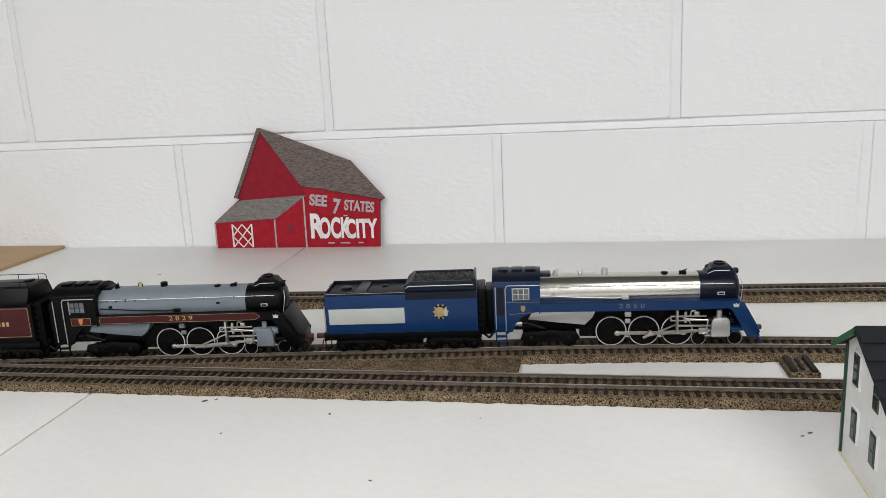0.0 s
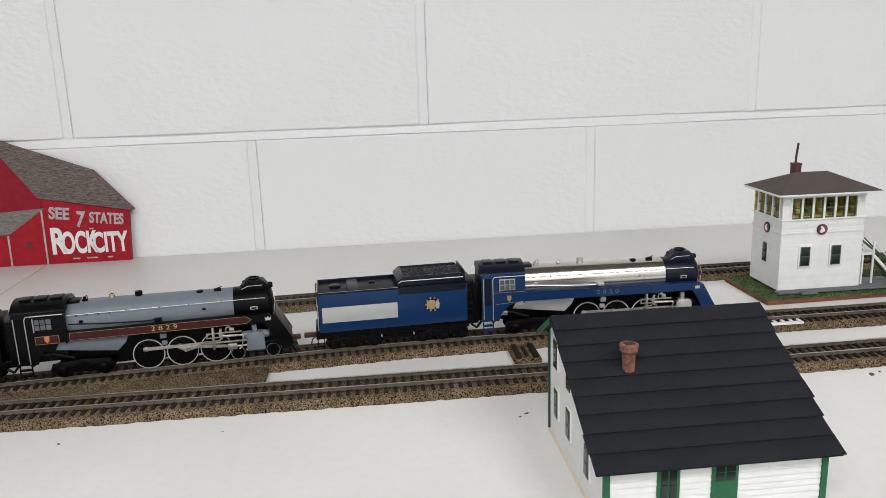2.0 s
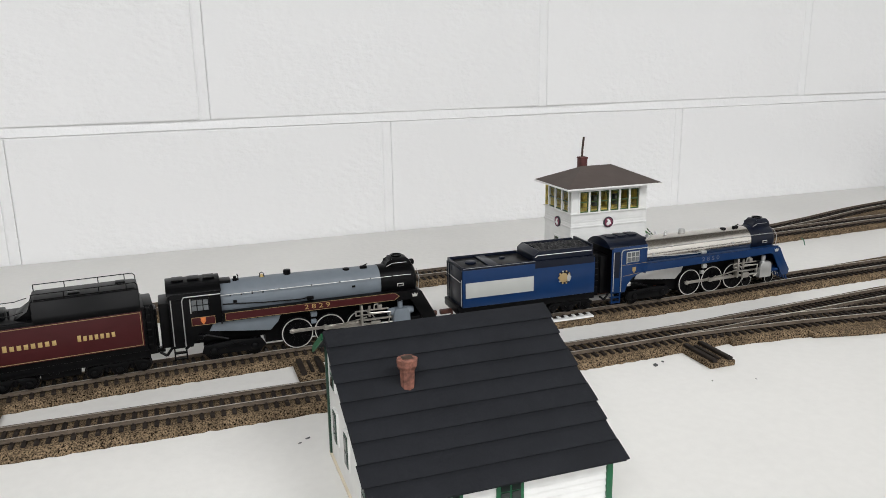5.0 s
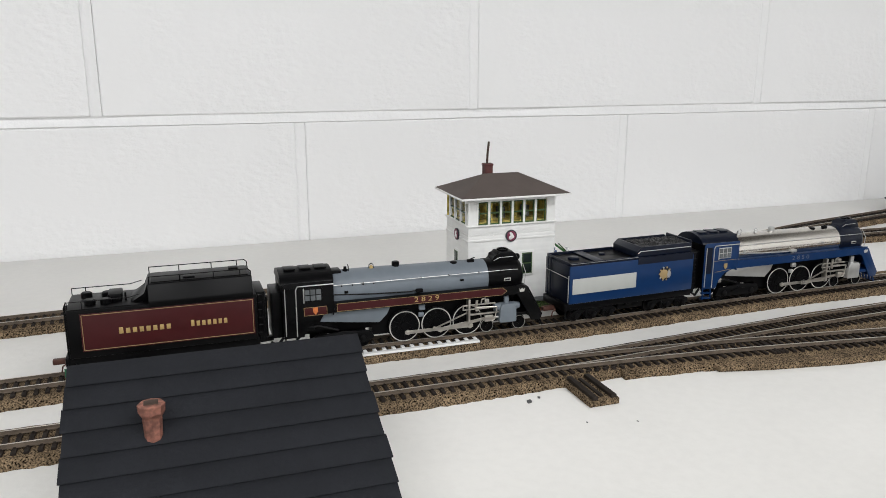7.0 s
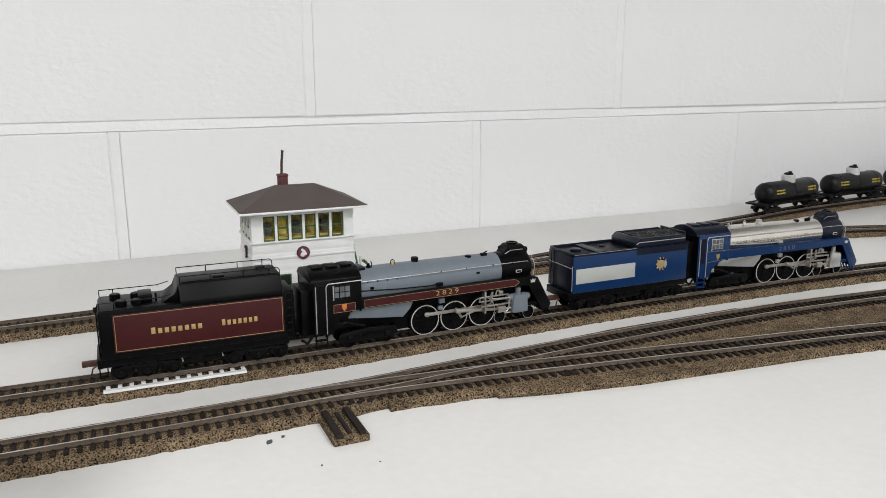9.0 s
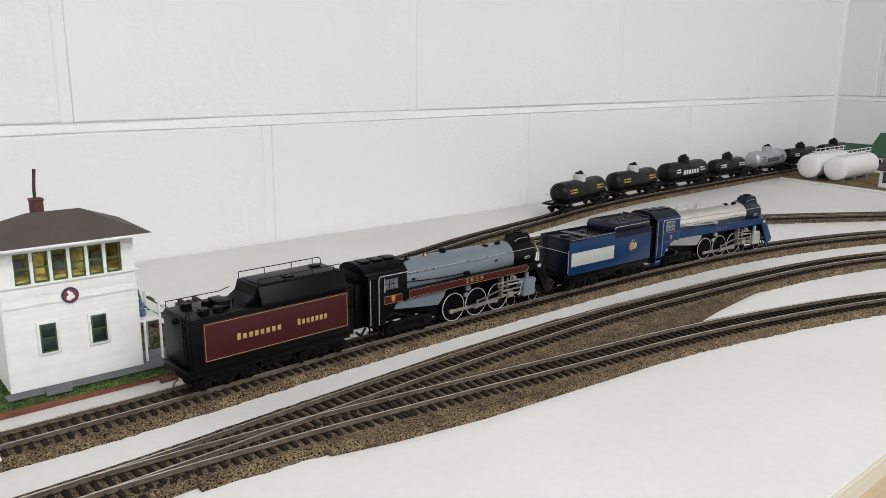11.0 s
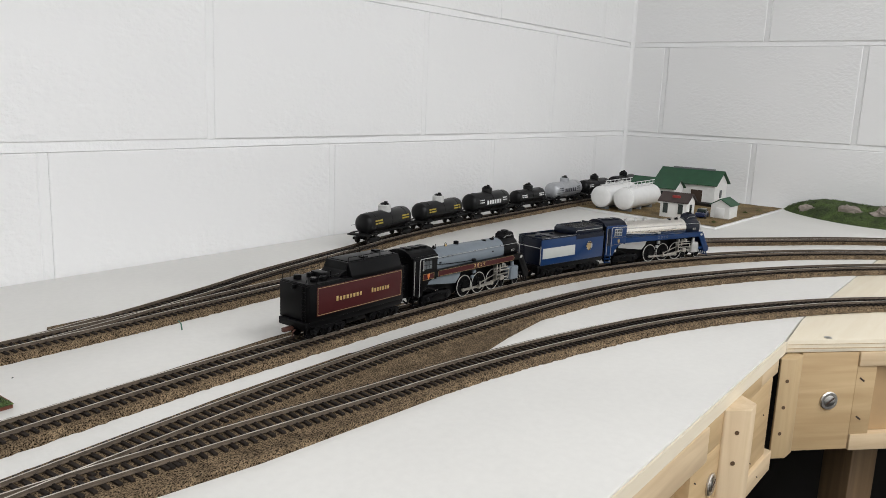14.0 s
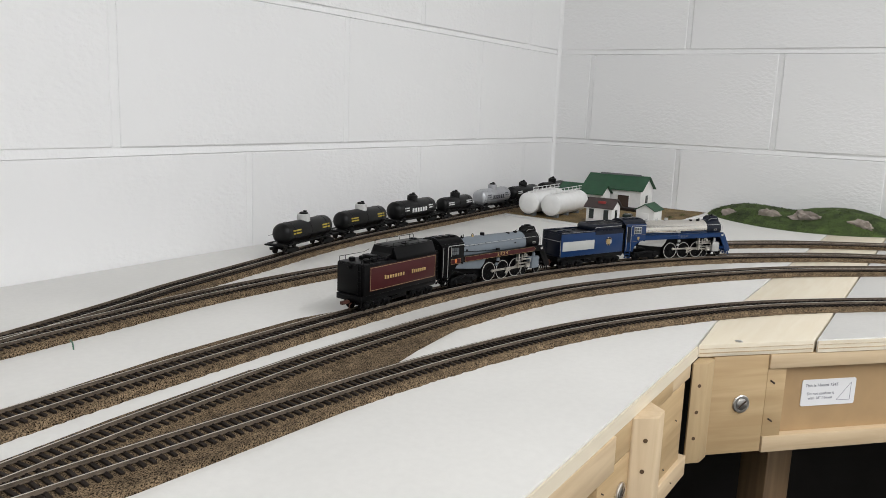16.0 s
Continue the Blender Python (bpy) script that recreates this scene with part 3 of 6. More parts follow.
corner_post([(0.9890, -0.6280), (0.9885, -0.6400), (0.9862, -0.6480), (0.9988, -0.6625), (1.0168, -0.6610), (1.0325, -0.6400), (1.0325, -0.6280)],
            ((0.9862, -0.6480), (0.9988, -0.6625)), (-0.030, -0.054, -0.084, -0.112), -0.138, -0.0128, "pale wooden chamfered post with screw holes", M_PINE2)
corner_post([(1.1452, -0.6437), (1.1430, -0.6457), (1.1542, -0.6560), (1.1715, -0.6575), (1.1760, -0.6450), (1.1735, -0.6437)],
            ((1.1430, -0.6457), (1.1542, -0.6560)), (-0.034, -0.059, -0.084), -0.1085, -0.0132, "yellowish wooden chamfered post in the table corner", M_PINEUP)


def big_bolt(x, y, z, turn, label="steel bolt with a wide slotted washer"):
    b = thing("bolt", label, "bolt", "bolts", "", pose(x, y, z, 0, 0, turn))
    part("washer", one(lathe, [(0, 0.0088), (0.0012, 0.0088), (0.0019, 0.0080), (0.0019, 0.0062), (0.0012, 0.0058)], (0, 0, 0), (0, -1, 0), 24), M_STEEL, b)
    part("head", one(lathe, [(0, 0.0056), (0.0009, 0.0054), (0.0013, 0.0046)], (0, -0.0012, 0), (0, -1, 0), 18), M_STEEL, b)
    part("slot", one(box, -0.0050, 0.0050, -0.0028, -0.0024, -0.0007, 0.0007), M_HOLE, b, "", pose(0, 0, 0, 0, -40, 0))
    return b


for nx, nz, ny in ((0.938, -0.052, -0.6466), (0.942, -0.086, -0.6466), (1.060, -0.040, -0.6441), (1.085, -0.092, -0.6441), (1.110, -0.056, -0.6441), (1.100, -0.109, -0.6471)):
    part("nail_mark", one(box, -0.0022, 0.0022, -0.0003, 0.0006, -0.0005, 0.0005, 0.0001), M_HOLE, ap, "", pose(nx, ny, nz, 0, 30, 0))
big_bolt(0.9715, -0.6467, -0.0655, 0)
# diagonal girder at the elbow: local x along the edge, -y outwards
dg = thing("table_apron_diagonal", "pine girder with hardboard web and a printed sticker", "table frame", "", "structure", pose(1.160, -0.6425, 0, 0, 0, -42.4))
part("end_block", one(box, 0.0195, 0.0780, 0.000, 0.018, -0.1085, -0.0125, 0.0008), M_PINE, dg)
part("end_block", one(box, 0.0782, 0.0985, 0.0003, 0.018, -0.0938, -0.0263, 0.0006), M_PINE, dg)
part("top_rail", one(box, 0.0782, 0.62, -0.0018, 0.018, -0.0261, -0.0125, 0.0008), M_PALERAIL, dg)
part("bottom_rail", one(box, 0.0795, 0.62, -0.0008, 0.018, -0.1100, -0.0940, 0.0008), M_PALERAIL, dg)
part("web_panel", one(box, 0.0987, 0.62, 0.008, 0.012, -0.0938, -0.0263), M_MDF, dg)
for nx, nz in ((0.0844, -0.0398), (0.0860, -0.0778)):
    part("nail_mark", one(box, -0.0030, 0.0030, -0.0004, 0.0006, -0.0008, 0.0008, 0.0002), M_HOLE, dg, "", pose(nx, 0.0002, nz, 0, 35, 0))
big_bolt(0, 0, 0, 0).matrix_basis = dg.matrix_basis @ pose(0.0519, -0.0002, -0.0593)
M_PAPER = mat("white_paper", (0.82, 0.82, 0.83), 0.5, var=0.01)
M_INK = mat("black_ink", (0.03, 0.03, 0.04), 0.5)
M_PRINT = mat("grey_blue_print", (0.13, 0.13, 0.17), 0.5)
stk = thing("paper_sticker", "white printed sticker with a small triangle drawing", "sticker", "", "", dg.matrix_basis @ pose(0.1545, 0.0079, -0.0560) @ Matrix.Diagonal((1.40, 1, 1.27, 1)))
rounded = [(cx + 0.0016 * math.cos(a), cz + 0.0018 * math.sin(a)) for cx, cz, a0 in ((0.0204, 0.0087, 0), (-0.0204, 0.0087, 1), (-0.0204, -0.0087, 2), (0.0204, -0.0087, 3)) for a in np.linspace(a0 * math.pi / 2, (a0 + 1) * math.pi / 2, 5)]
part("paper", one(prism, rounded, "y", -0.0006, 0), M_PAPER, stk)
words("This is I-beam 1245", 0.0034, M_PRINT, stk, "printed_line", pose(-0.0060, -0.0007, 0.0058, 90, 0, 0), 0.00005)
words("Do not confuse it", 0.0031, M_PRINT, stk, "printed_line", pose(-0.0065, -0.0007, -0.0008, 90, 0, 0), 0.00005)
words('with 18" I-beam', 0.0031, M_PRINT, stk, "printed_line", pose(-0.0065, -0.0007, -0.0044, 90, 0, 0), 0.00005)
part("triangle_drawing", one(wire, [(0.007, -0.0007, -0.007), (0.018, -0.0007, -0.007), (0.018, -0.0007, 0.007), (0.007, -0.0007, -0.007)], 0.00016, 4), M_PRINT, stk)
for lx, ly in ((1.3633, -0.6790), (-1.2, -0.60), (0.2, -0.60)):
    lg = part("table_leg", one(box, -0.019, 0.019, -0.019, 0.019, -1.0, -0.12, 0.002), M_LEG, None, "", pose(lx, ly, 0, 0, 0, 58))
    tagged(lg, "wooden table leg in shadow", "table leg", "table legs")
scr = part("wood_screw", one(lathe, [(0, 0.0035), (0.0008, 0.0035), (0.0014, 0.002)], (1.1975, -0.6705, -0.0005), (0, 0, 1), 14), M_STEEL)
tagged(scr, "steel wood screw head in bare plywood", "screw")

# ---- brown board on the table by the wall ----
bd = part("hardboard_sheet", one(box, -1.1, -0.583, -0.30, -0.004, 0.0, 0.004, 0.0005), M_MDF)
tagged(bd, "brown hardboard sheet lying against the wall", "board")

wr_ = part("green_wire_end", one(wire, [(0.804, -0.2475, 0.0), (0.8055, -0.2440, 0.0045), (0.8060, -0.2395, 0.0062)], 0.0006, 6), mat("green_wire_jacket", (0.05, 0.14, 0.09), 0.5))
tagged(wr_, "short green wire end beside the cork", "wire")

# ---- barn cut-out against the wall ----
M_RED = mat("red_print", (0.33, 0.007, 0.018), 0.45, spec=0.25, var=0.18, scale=120)
M_REDD = mat("dark_red_print", (0.19, 0.006, 0.014), 0.5, spec=0.25, var=0.1, scale=120)
M_REDG = mat("deep_red_print", (0.245, 0.006, 0.018), 0.45, var=0.12, scale=120, spec=0.25)
M_SHINGLE = wood_mat("weathered_shingle_print", (0.20, 0.155, 0.135), (0.045, 0.034, 0.032), (60, 60, 330), 0.6)
M_SHINGLE2 = wood_mat("grey_shingle_print", (0.24, 0.22, 0.20), (0.11, 0.095, 0.09), (60, 60, 300), 0.6)
M_OFFWHITE = mat("white_print", (0.78, 0.76, 0.75), 0.5, var=0.06, scale=150)
M_GREYPRINT = mat("grey_print", (0.42, 0.38, 0.39), 0.5, var=0.2, scale=200)
barn = thing("barn_cutout", "flat printed card of a red barn with painted roof advert", "barn cutout", "", "", pose(0, -0.013, 0, -2.5, 0, 0))


def card(name, pts, y, mtl, label=""):
    return part(name, one(prism, pts, "y", y, y + 0.0006 if y < 0 else y + 0.004), mtl, barn, label)


part("card_back", one(prism, [(-0.361, 0.0), (-0.361, 0.0330), (-0.324, 0.0620), (-0.331, 0.0640), (-0.2935, 0.1490), (-0.2900, 0.1490), (-0.1780, 0.1062), (-0.1370, 0.0595), (-0.1440, 0.0560), (-0.1462, 0.0)], "y", 0.0, 0.004, 0.0004), M_REDD, barn, "red card sheet")
card("main_gable", [(-0.3225, 0.0565), (-0.3225, 0.0665), (-0.2905, 0.1415), (-0.2385, 0.0775), (-0.2385, 0.0640)], -0.0006, M_REDG)
card("main_roof", [(-0.2930, 0.1493), (-0.2900, 0.1493), (-0.1780, 0.1065), (-0.1368, 0.0597), (-0.1392, 0.0584), (-0.2390, 0.0768), (-0.2428, 0.0782)], -0.0012, M_SHINGLE, "weathered grey-brown shingle roof")
card("roof_edge", [(-0.3318, 0.0638), (-0.3268, 0.0638), (-0.2905, 0.1440), (-0.2905, 0.1493), (-0.2936, 0.1490)], -0.0012, M_SHINGLE)
card("shed_roof", [(-0.3605, 0.0325), (-0.3240, 0.0605), (-0.2365, 0.0655), (-0.2775, 0.0372)], -0.0012, M_SHINGLE2, "grey shingled lean-to roof")
card("side_wall", [(-0.2400, 0.0), (-0.2400, 0.0755), (-0.1440, 0.0575), (-0.1462, 0.0)], -0.0006, M_RED)
card("shed_wall", [(-0.361, 0.0), (-0.361, 0.0322), (-0.2785, 0.0366), (-0.2405, 0.0635), (-0.2405, 0.0)], -0.0006, M_RED)
for x, z in ((-0.3600, 0.0315), (-0.2800, 0.0360), (-0.2402, 0.0630)):
    card("corner_board", [(x - 0.0009, 0.0), (x - 0.0009, z), (x + 0.0009, z), (x + 0.0009, 0.0)], -0.0013, M_GREYPRINT)
DL, DM, DR, DH = -0.3370, -0.3240, -0.3110, 0.0305
for (ax, az), (bx, bz) in (((DL, 0.001), (DR, DH)), ((DL, DH), (DR, 0.001)), ((DL, DH / 2), (DM, DH)), ((DM, 0.001), (DR, DH / 2)), ((DL, 0.001), (DL, DH)), ((DR, 0.001), (DR, DH)), ((DM, DH), (DR, DH / 2)), ((DL, DH / 2), (DM, 0.001))):
    card("door_brace", [(ax - 0.0009, az), (ax + 0.0009, az), (bx + 0.0009, bz), (bx - 0.0009, bz)], -0.0015, M_OFFWHITE)
card("small_window", [(-0.2610, 0.0215), (-0.2610, 0.0280), (-0.2575, 0.0280), (-0.2575, 0.0215)], -0.0013, M_INK)


def barn_word(text, size, x, z, mtl, tilt, stretch):
    words(text, size, mtl, barn, "painted_word", pose(x, -0.0012, z, 90, tilt, 0), 0.00025, stretch, "", size * 0.035)


barn_word("SEE", 0.0185, -0.2212, 0.0580, M_GREYPRINT, 6, 0.84)
barn_word("7", 0.0250, -0.1985, 0.0500, M_GREYPRINT, 8, 0.72)
barn_word("STATES", 0.0172, -0.1694, 0.0500, M_GREYPRINT, 6, 0.67)
barn_word("R", 0.0415, -0.2262, 0.0252, M_OFFWHITE, 0, 0.66)
barn_word("OCK", 0.0345, -0.2026, 0.0228, M_OFFWHITE, 0, 0.52)
barn_word("CITY", 0.0320, -0.1685, 0.0216, M_OFFWHITE, 0, 0.56)
for x, w in ((-0.208, 0.004), (-0.190, 0.006), (-0.170, 0.003), (-0.1875, 0.0025)):
    z = 0.0385 if w == 0.0025 else 0.0045
    card("small_print_bar", [(x - w, z), (x + w, z), (x + w, z + 0.0015), (x - w, z + 0.0015)], -0.0012, M_GREYPRINT)

# ---- saltbox house ----
M_SIDING = mat("white_clapboard", (0.78, 0.78, 0.76), 0.5, var=0.04, scale=120, spread=0.02)
M_GREEN = mat("green_trim", (0.012, 0.11, 0.045), 0.45, var=0.12, scale=150)
M_GREEND = mat("dark_green_sash", (0.012, 0.045, 0.028), 0.35, var=0.1, scale=150)
M_ROOFBLK = mat("black_roof_paper", (0.0165, 0.0178, 0.0215), 0.85, spec=0.2, var=0.12, scale=50, bump=0.25, bscale=600)
M_TERRA = mat("brick_red_chimney", (0.205, 0.085, 0.060), 0.75, var=0.4, scale=260, bump=0.4, bscale=500, fine=0.3)
HX0, HX1, HYR, HYF = 0.2315, 0.3390, -0.5120, -0.6165
HRZ, HRY, EAVE_Y, EAVE_Z = 0.0785, -0.5350, -0.6215, 0.0318
house = thing("model_house", "white clapboard saltbox house with black roof", "model house")


def roof_z(y):
    return HRZ - (HRY - y) * (HRZ - EAVE_Z) / (HRY - EAVE_Y) if y < HRY else HRZ - (y - HRY) * 0.62


bm = bmesh.new()
outline = [(HYR, 0.001), (HYR, roof_z(HYR) - 0.0015), (HRY, HRZ - 0.0015), (HYF, roof_z(HYF) - 0.0015), (HYF, 0.001)]
prism(bm, outline, "x", HX0, HX1)
part("wall", bm, M_SIDING, house)
z = 0.002
while z < 0.0295:
    part("clapboard", one(prism, [(HYF - 0.0009, z), (HYF - 0.0002, z + 0.0031), (HYF, z + 0.0031), (HYF, z)], "x", HX0 + 0.001, HX1 - 0.001), M_SIDING, house)
    z += 0.0032
for x in (HX0 - 0.0006, HX1 - 0.0024):
    part("corner_board", one(box, x, x + 0.003, HYF - 0.0016, HYF + 0.001, 0.001, 0.0325, 0.0002), M_GREEN, house)
part("corner_board", one(box, HX0 - 0.0012, HX0 + 0.001, HYR - 0.0012, HYR + 0.0008, 0.001, roof_z(HYR) - 0.002, 0.0002), M_GREEND, house)
part("foundation_strip", one(box, HX0 - 0.0012, HX1 + 0.0012, HYF - 0.0018, HYR + 0.0018, 0, 0.0012), M_PLY, house)


def gable_window(y, z, w=0.0075, h=0.0165):
    g = part("window", one(box, HX0 - 0.0010, HX0 + 0.001, y - w / 2 - 0.0012, y + w / 2 + 0.0012, z - h / 2 - 0.0012, z + h / 2 + 0.0012, 0.0002), M_SIDING, house, "white casing")
    part("sash", one(box, HX0 - 0.0014, HX0, y - w / 2, y + w / 2, z - h / 2, z + h / 2, 0.0002), M_GREEND, g, "dark green sash")
    part("pane", one(box, HX0 - 0.0016, HX0, y - w / 2 + 0.0012, y + w / 2 - 0.0012, z + 0.0008, z + h / 2 - 0.0012), M_GLASSD, g)
    part("pane", one(box, HX0 - 0.0016, HX0, y - w / 2 + 0.0012, y + w / 2 - 0.0012, z - h / 2 + 0.0012, z - 0.0008), M_GLASSD, g)


M_GLASSD = mat("dark_window_glass", (0.02, 0.028, 0.025), 0.08, var=0.2, scale=100)
for wy, wz in ((-0.5285, 0.0535), (-0.5560, 0.0520), (-0.5300, 0.0245), (-0.5560, 0.0245), (-0.5910, 0.0215)):
    gable_window(wy, wz)
for xc, w, nm in ((0.2617, 0.0085, "window"), (0.2890, 0.0104, "front_door")):
    z0 = 0.0125 if nm == "window" else 0.002
    wd = part(nm, one(box, xc - w / 2 - 0.0012, xc + w / 2 + 0.0012, HYF - 0.0016, HYF, z0, 0.0312, 0.0002), M_GREEN, house, "dark green sash window" if nm == "window" else "green panelled front door")
    for ix in (-1, 1):
        for iz in (0, 1):
            zz = (0.0140 if nm == "window" else 0.0215) + iz * (0.0080 if nm == "window" else 0.0045)
            hh = 0.0074 if nm == "window" else 0.0038
            part("pane", one(box, xc + ix * w / 4 - w / 4 + 0.0006, xc + ix * w / 4 + w / 4 - 0.0006, HYF - 0.0022, HYF - 0.001, zz, zz + hh), M_GLASSD, wd)
roof = part("roof", one(prism, [(HYR + 0.006, roof_z(HYR + 0.006)), (HRY, HRZ), (EAVE_Y, EAVE_Z), (EAVE_Y, EAVE_Z - 0.0013), (HRY, HRZ - 0.0022), (HYR + 0.006, roof_z(HYR + 0.006) - 0.0014)], "x", HX0 - 0.0055, HX1 + 0.0055, 0.0003), M_ROOFBLK, house, "black paper roof with lapped courses")
n = 9
for i in range(n):
    ya, yb = HRY - (HRY - EAVE_Y + 0.0005) * i / n, HRY - (HRY - EAVE_Y + 0.0005) * (i + 1) / n
    lap = 0.0003 * (i * 7 % 5 - 2)
    part("roofing_strip", one(prism, [(ya + 0.0004, roof_z(ya) + 0.0002), (yb - 0.0006, roof_z(yb) + 0.0009), (yb - 0.0006, roof_z(yb) + 0.0003), (ya + 0.0004, roof_z(ya) - 0.0002)], "x", HX0 - 0.0058 - lap, HX1 + 0.0058 - lap, 0.0001), M_ROOFBLK, roof)
part("fascia", one(prism, [(HYR + 0.0065, roof_z(HYR + 0.006) - 0.0002), (HRY, HRZ - 0.001), (HRY, HRZ - 0.0045), (HYR + 0.0065, roof_z(HYR + 0.006) - 0.0035)], "x", HX0 - 0.0064, HX0 - 0.0056), M_GREEN, house)
CHIMNEY = (0.2580, -0.5705, roof_z(-0.5705))
part("chimney", one(lathe, [(-0.004, 0.0031), (0.0100, 0.0037)], CHIMNEY, (0, 0, 1), 8), M_TERRA, house, "red-brown brick chimney", smooth=20)
part("chimney_cap", one(lathe, [(0.0092, 0.0041), (0.0108, 0.0049), (0.0138, 0.0051), (0.0143, 0.0043)], CHIMNEY, (0, 0, 1), 8), M_TERRA, house, smooth=20)
part("chimney_flue", one(box, CHIMNEY[0] - 0.0026, CHIMNEY[0] + 0.0026, CHIMNEY[1] - 0.0020, CHIMNEY[1] + 0.0020, CHIMNEY[2] + 0.0138, CHIMNEY[2] + 0.0147, 0.0003), M_HOLE, house)

# ---- signal tower on its scenic base ----
M_GRASS = mat("green_flock", (0.055, 0.092, 0.022), 0.95, var=0.5, scale=110, bump=1.0, bscale=700, fine=0.7)
M_BRICKED = mat("rust_red_edge", (0.17, 0.055, 0.030), 0.7, var=0.2, scale=80)
M_DECK = mat("grey_platform", (0.14, 0.15, 0.155), 0.65, var=0.12, scale=150)
M_TROOF = mat("brown_grey_roof", (0.085, 0.066, 0.058), 0.75, var=0.08, scale=60, bump=0.15, bscale=700)
M_SASHG = mat("olive_green_sash", (0.045, 0.085, 0.025), 0.45, var=0.15, scale=200)
M_INNER = mat("warm_room_interior", (0.60, 0.49, 0.15), 0.8, var=0.55, scale=150, spec=0.1)
M_CHIM = mat("dark_brick_chimney", (0.085, 0.022, 0.020), 0.7, var=0.25, scale=300)
M_STAIRG = mat("grass_green_paint", (0.05, 0.16, 0.045), 0.5, var=0.2, scale=250)
M_MAROON = mat("maroon_disc", (0.20, 0.04, 0.075), 0.5, var=0.2, scale=400)


def glass_mat():
    m = bpy.data.materials.new("clear_styrene")
    m.use_nodes = True
    b = m.node_tree.nodes["Principled BSDF"]
    b.inputs["Base Color"].default_value = (0.97, 0.98, 0.97, 1)
    b.inputs["Roughness"].default_value, b.inputs["Transmission Weight"].default_value, b.inputs["IOR"].default_value = 0.03, 1.0, 1.12
    return m


M_GLASS = glass_mat()
TZ = 0.0075
tb = thing("scenic_base", "small grassy scenery board with rust-red edge", "scenery base")
bm = bmesh.new()
prism(bm, [(0.470, -0.3195), (0.637, -0.3155), (0.637, -0.243), (0.468, -0.243)], "z", 0, 0.0040, 0.0005)
part("board", bm, M_BRICKED, tb, "rust-red painted board edge")
bm = bmesh.new()
nx, ny = 70, 30
def turf(u, v):
    """Height of the grass over the board; u and v run from 0 to 1."""
    rim = min(u * 2.4, (1 - u) * 2.4, v, 1 - v, 0.12) / 0.12
    return 0.0038 + 0.0021 * math.sqrt(max(rim, 0.0)) + 0.0012 * rim * noise.noise(Vector((u * 22, v * 11, 1)))


gv = [[bm.verts.new((0.4690 + 0.1675 * i / nx, -0.3185 + 0.0750 * j / ny, turf(i / nx, j / ny))) for j in range(ny + 1)] for i in range(nx + 1)]
for i in range(nx):
    for j in range(ny):
        bm.faces.new((gv[i][j], gv[i + 1][j], gv[i + 1][j + 1], gv[i][j + 1]))
part("grass_sheet", bm, M_GRASS, tb, "bright green flocked grass")
bm = bmesh.new()
for i in range(2600):
    u, v = random.uniform(0.004, 0.996), random.uniform(0.01, 0.99)
    x, y, gz = 0.4690 + 0.1675 * u, -0.3185 + 0.0750 * v, turf(u, v)
    a, hgt = random.uniform(0, 6.28), random.uniform(0.0006, 0.0024)
    dx, dy = 0.0005 * math.cos(a), 0.0005 * math.sin(a)
    bm.faces.new([bm.verts.new((x - dx, y - dy, gz - 0.0003)), bm.verts.new((x + dx, y + dy, gz - 0.0003)), bm.verts.new((x + random.uniform(-0.001, 0.001), y + random.uniform(-0.001, 0.001), gz + hgt))])
tagged(part("grass_tufts", bm, M_GRASS, tb), kind="stuff")

tower = thing("signal_tower", "white two-storey railway signal tower with brown hip roof", "signal tower")
TX0, TX1, TY0, TY1 = 0.4875, 0.5630, -0.3030, -0.2530
TB, TS, TT = TZ, 0.0640, 0.0935
part("lower_wall", one(box, TX0, TX1, TY0, TY1, TB, TS), M_SIDING, tower)
z = TB + 0.0004
while z < TS - 0.003:
    part("clapboard", one(prism, [(TY0 - 0.0005, z), (TY0 - 0.0001, z + 0.0015), (TY0 + 0.001, z + 0.0015), (TY0 + 0.001, z)], "x", TX0 - 0.0004, TX1 + 0.0004), M_SIDING, tower)
    part("clapboard", one(prism, [(TX0 - 0.0005, z), (TX0 - 0.0001, z + 0.0015), (TX0 + 0.001, z + 0.0015), (TX0 + 0.001, z)], "y", TY0 - 0.0004, TY1), M_SIDING, tower)
    part("clapboard", one(prism, [(TX1 + 0.0005, z), (TX1 + 0.0001, z + 0.0015), (TX1 - 0.001, z + 0.0015), (TX1 - 0.001, z)], "y", TY0 - 0.0004, TY1), M_SIDING, tower)
    z += 0.0016
part("belt_board", one(box, TX0 - 0.0008, TX1 + 0.0008, TY0 - 0.0008, TY1 + 0.0008, TS - 0.0062, TS - 0.0044, 0.0002), M_SIDING, tower)
part("sill_board", one(box, TX0 - 0.0013, TX1 + 0.0013, TY0 - 0.0013, TY1 + 0.0013, TS + 0.0062, TS + 0.0073, 0.0002), M_SIDING, tower)
part("upper_apron", one(box, TX0, TX1, TY0, TY1, TS + 0.0001, TS + 0.0064), M_SIDING, tower)
part("room_floor", one(box, TX0 + 0.002, TX1 - 0.002, TY0 + 0.002, TY1 - 0.002, TS + 0.0064, TS + 0.0079), M_INNER, tower)
part("back_wall", one(box, TX0, TX1, TY1 - 0.0012, TY1, TS + 0.0064, TT), M_INNER, tower)
part("right_wall", one(box, TX1 - 0.0012, TX1, TY0 + 0.012, TY1 - 0.0012, TS + 0.0064, TT), M_INNER, tower)
WZ0, WZ1 = TS + 0.0074, TT - 0.0038
part("top_plate", one(box, TX0, TX1, TY0, TY0 + 0.0015, WZ1, TT), M_SIDING, tower)
part("top_plate", one(box, TX0, TX0 + 0.0015, TY0 + 0.0015, TY1 - 0.0012, WZ1, TT), M_SIDING, tower)
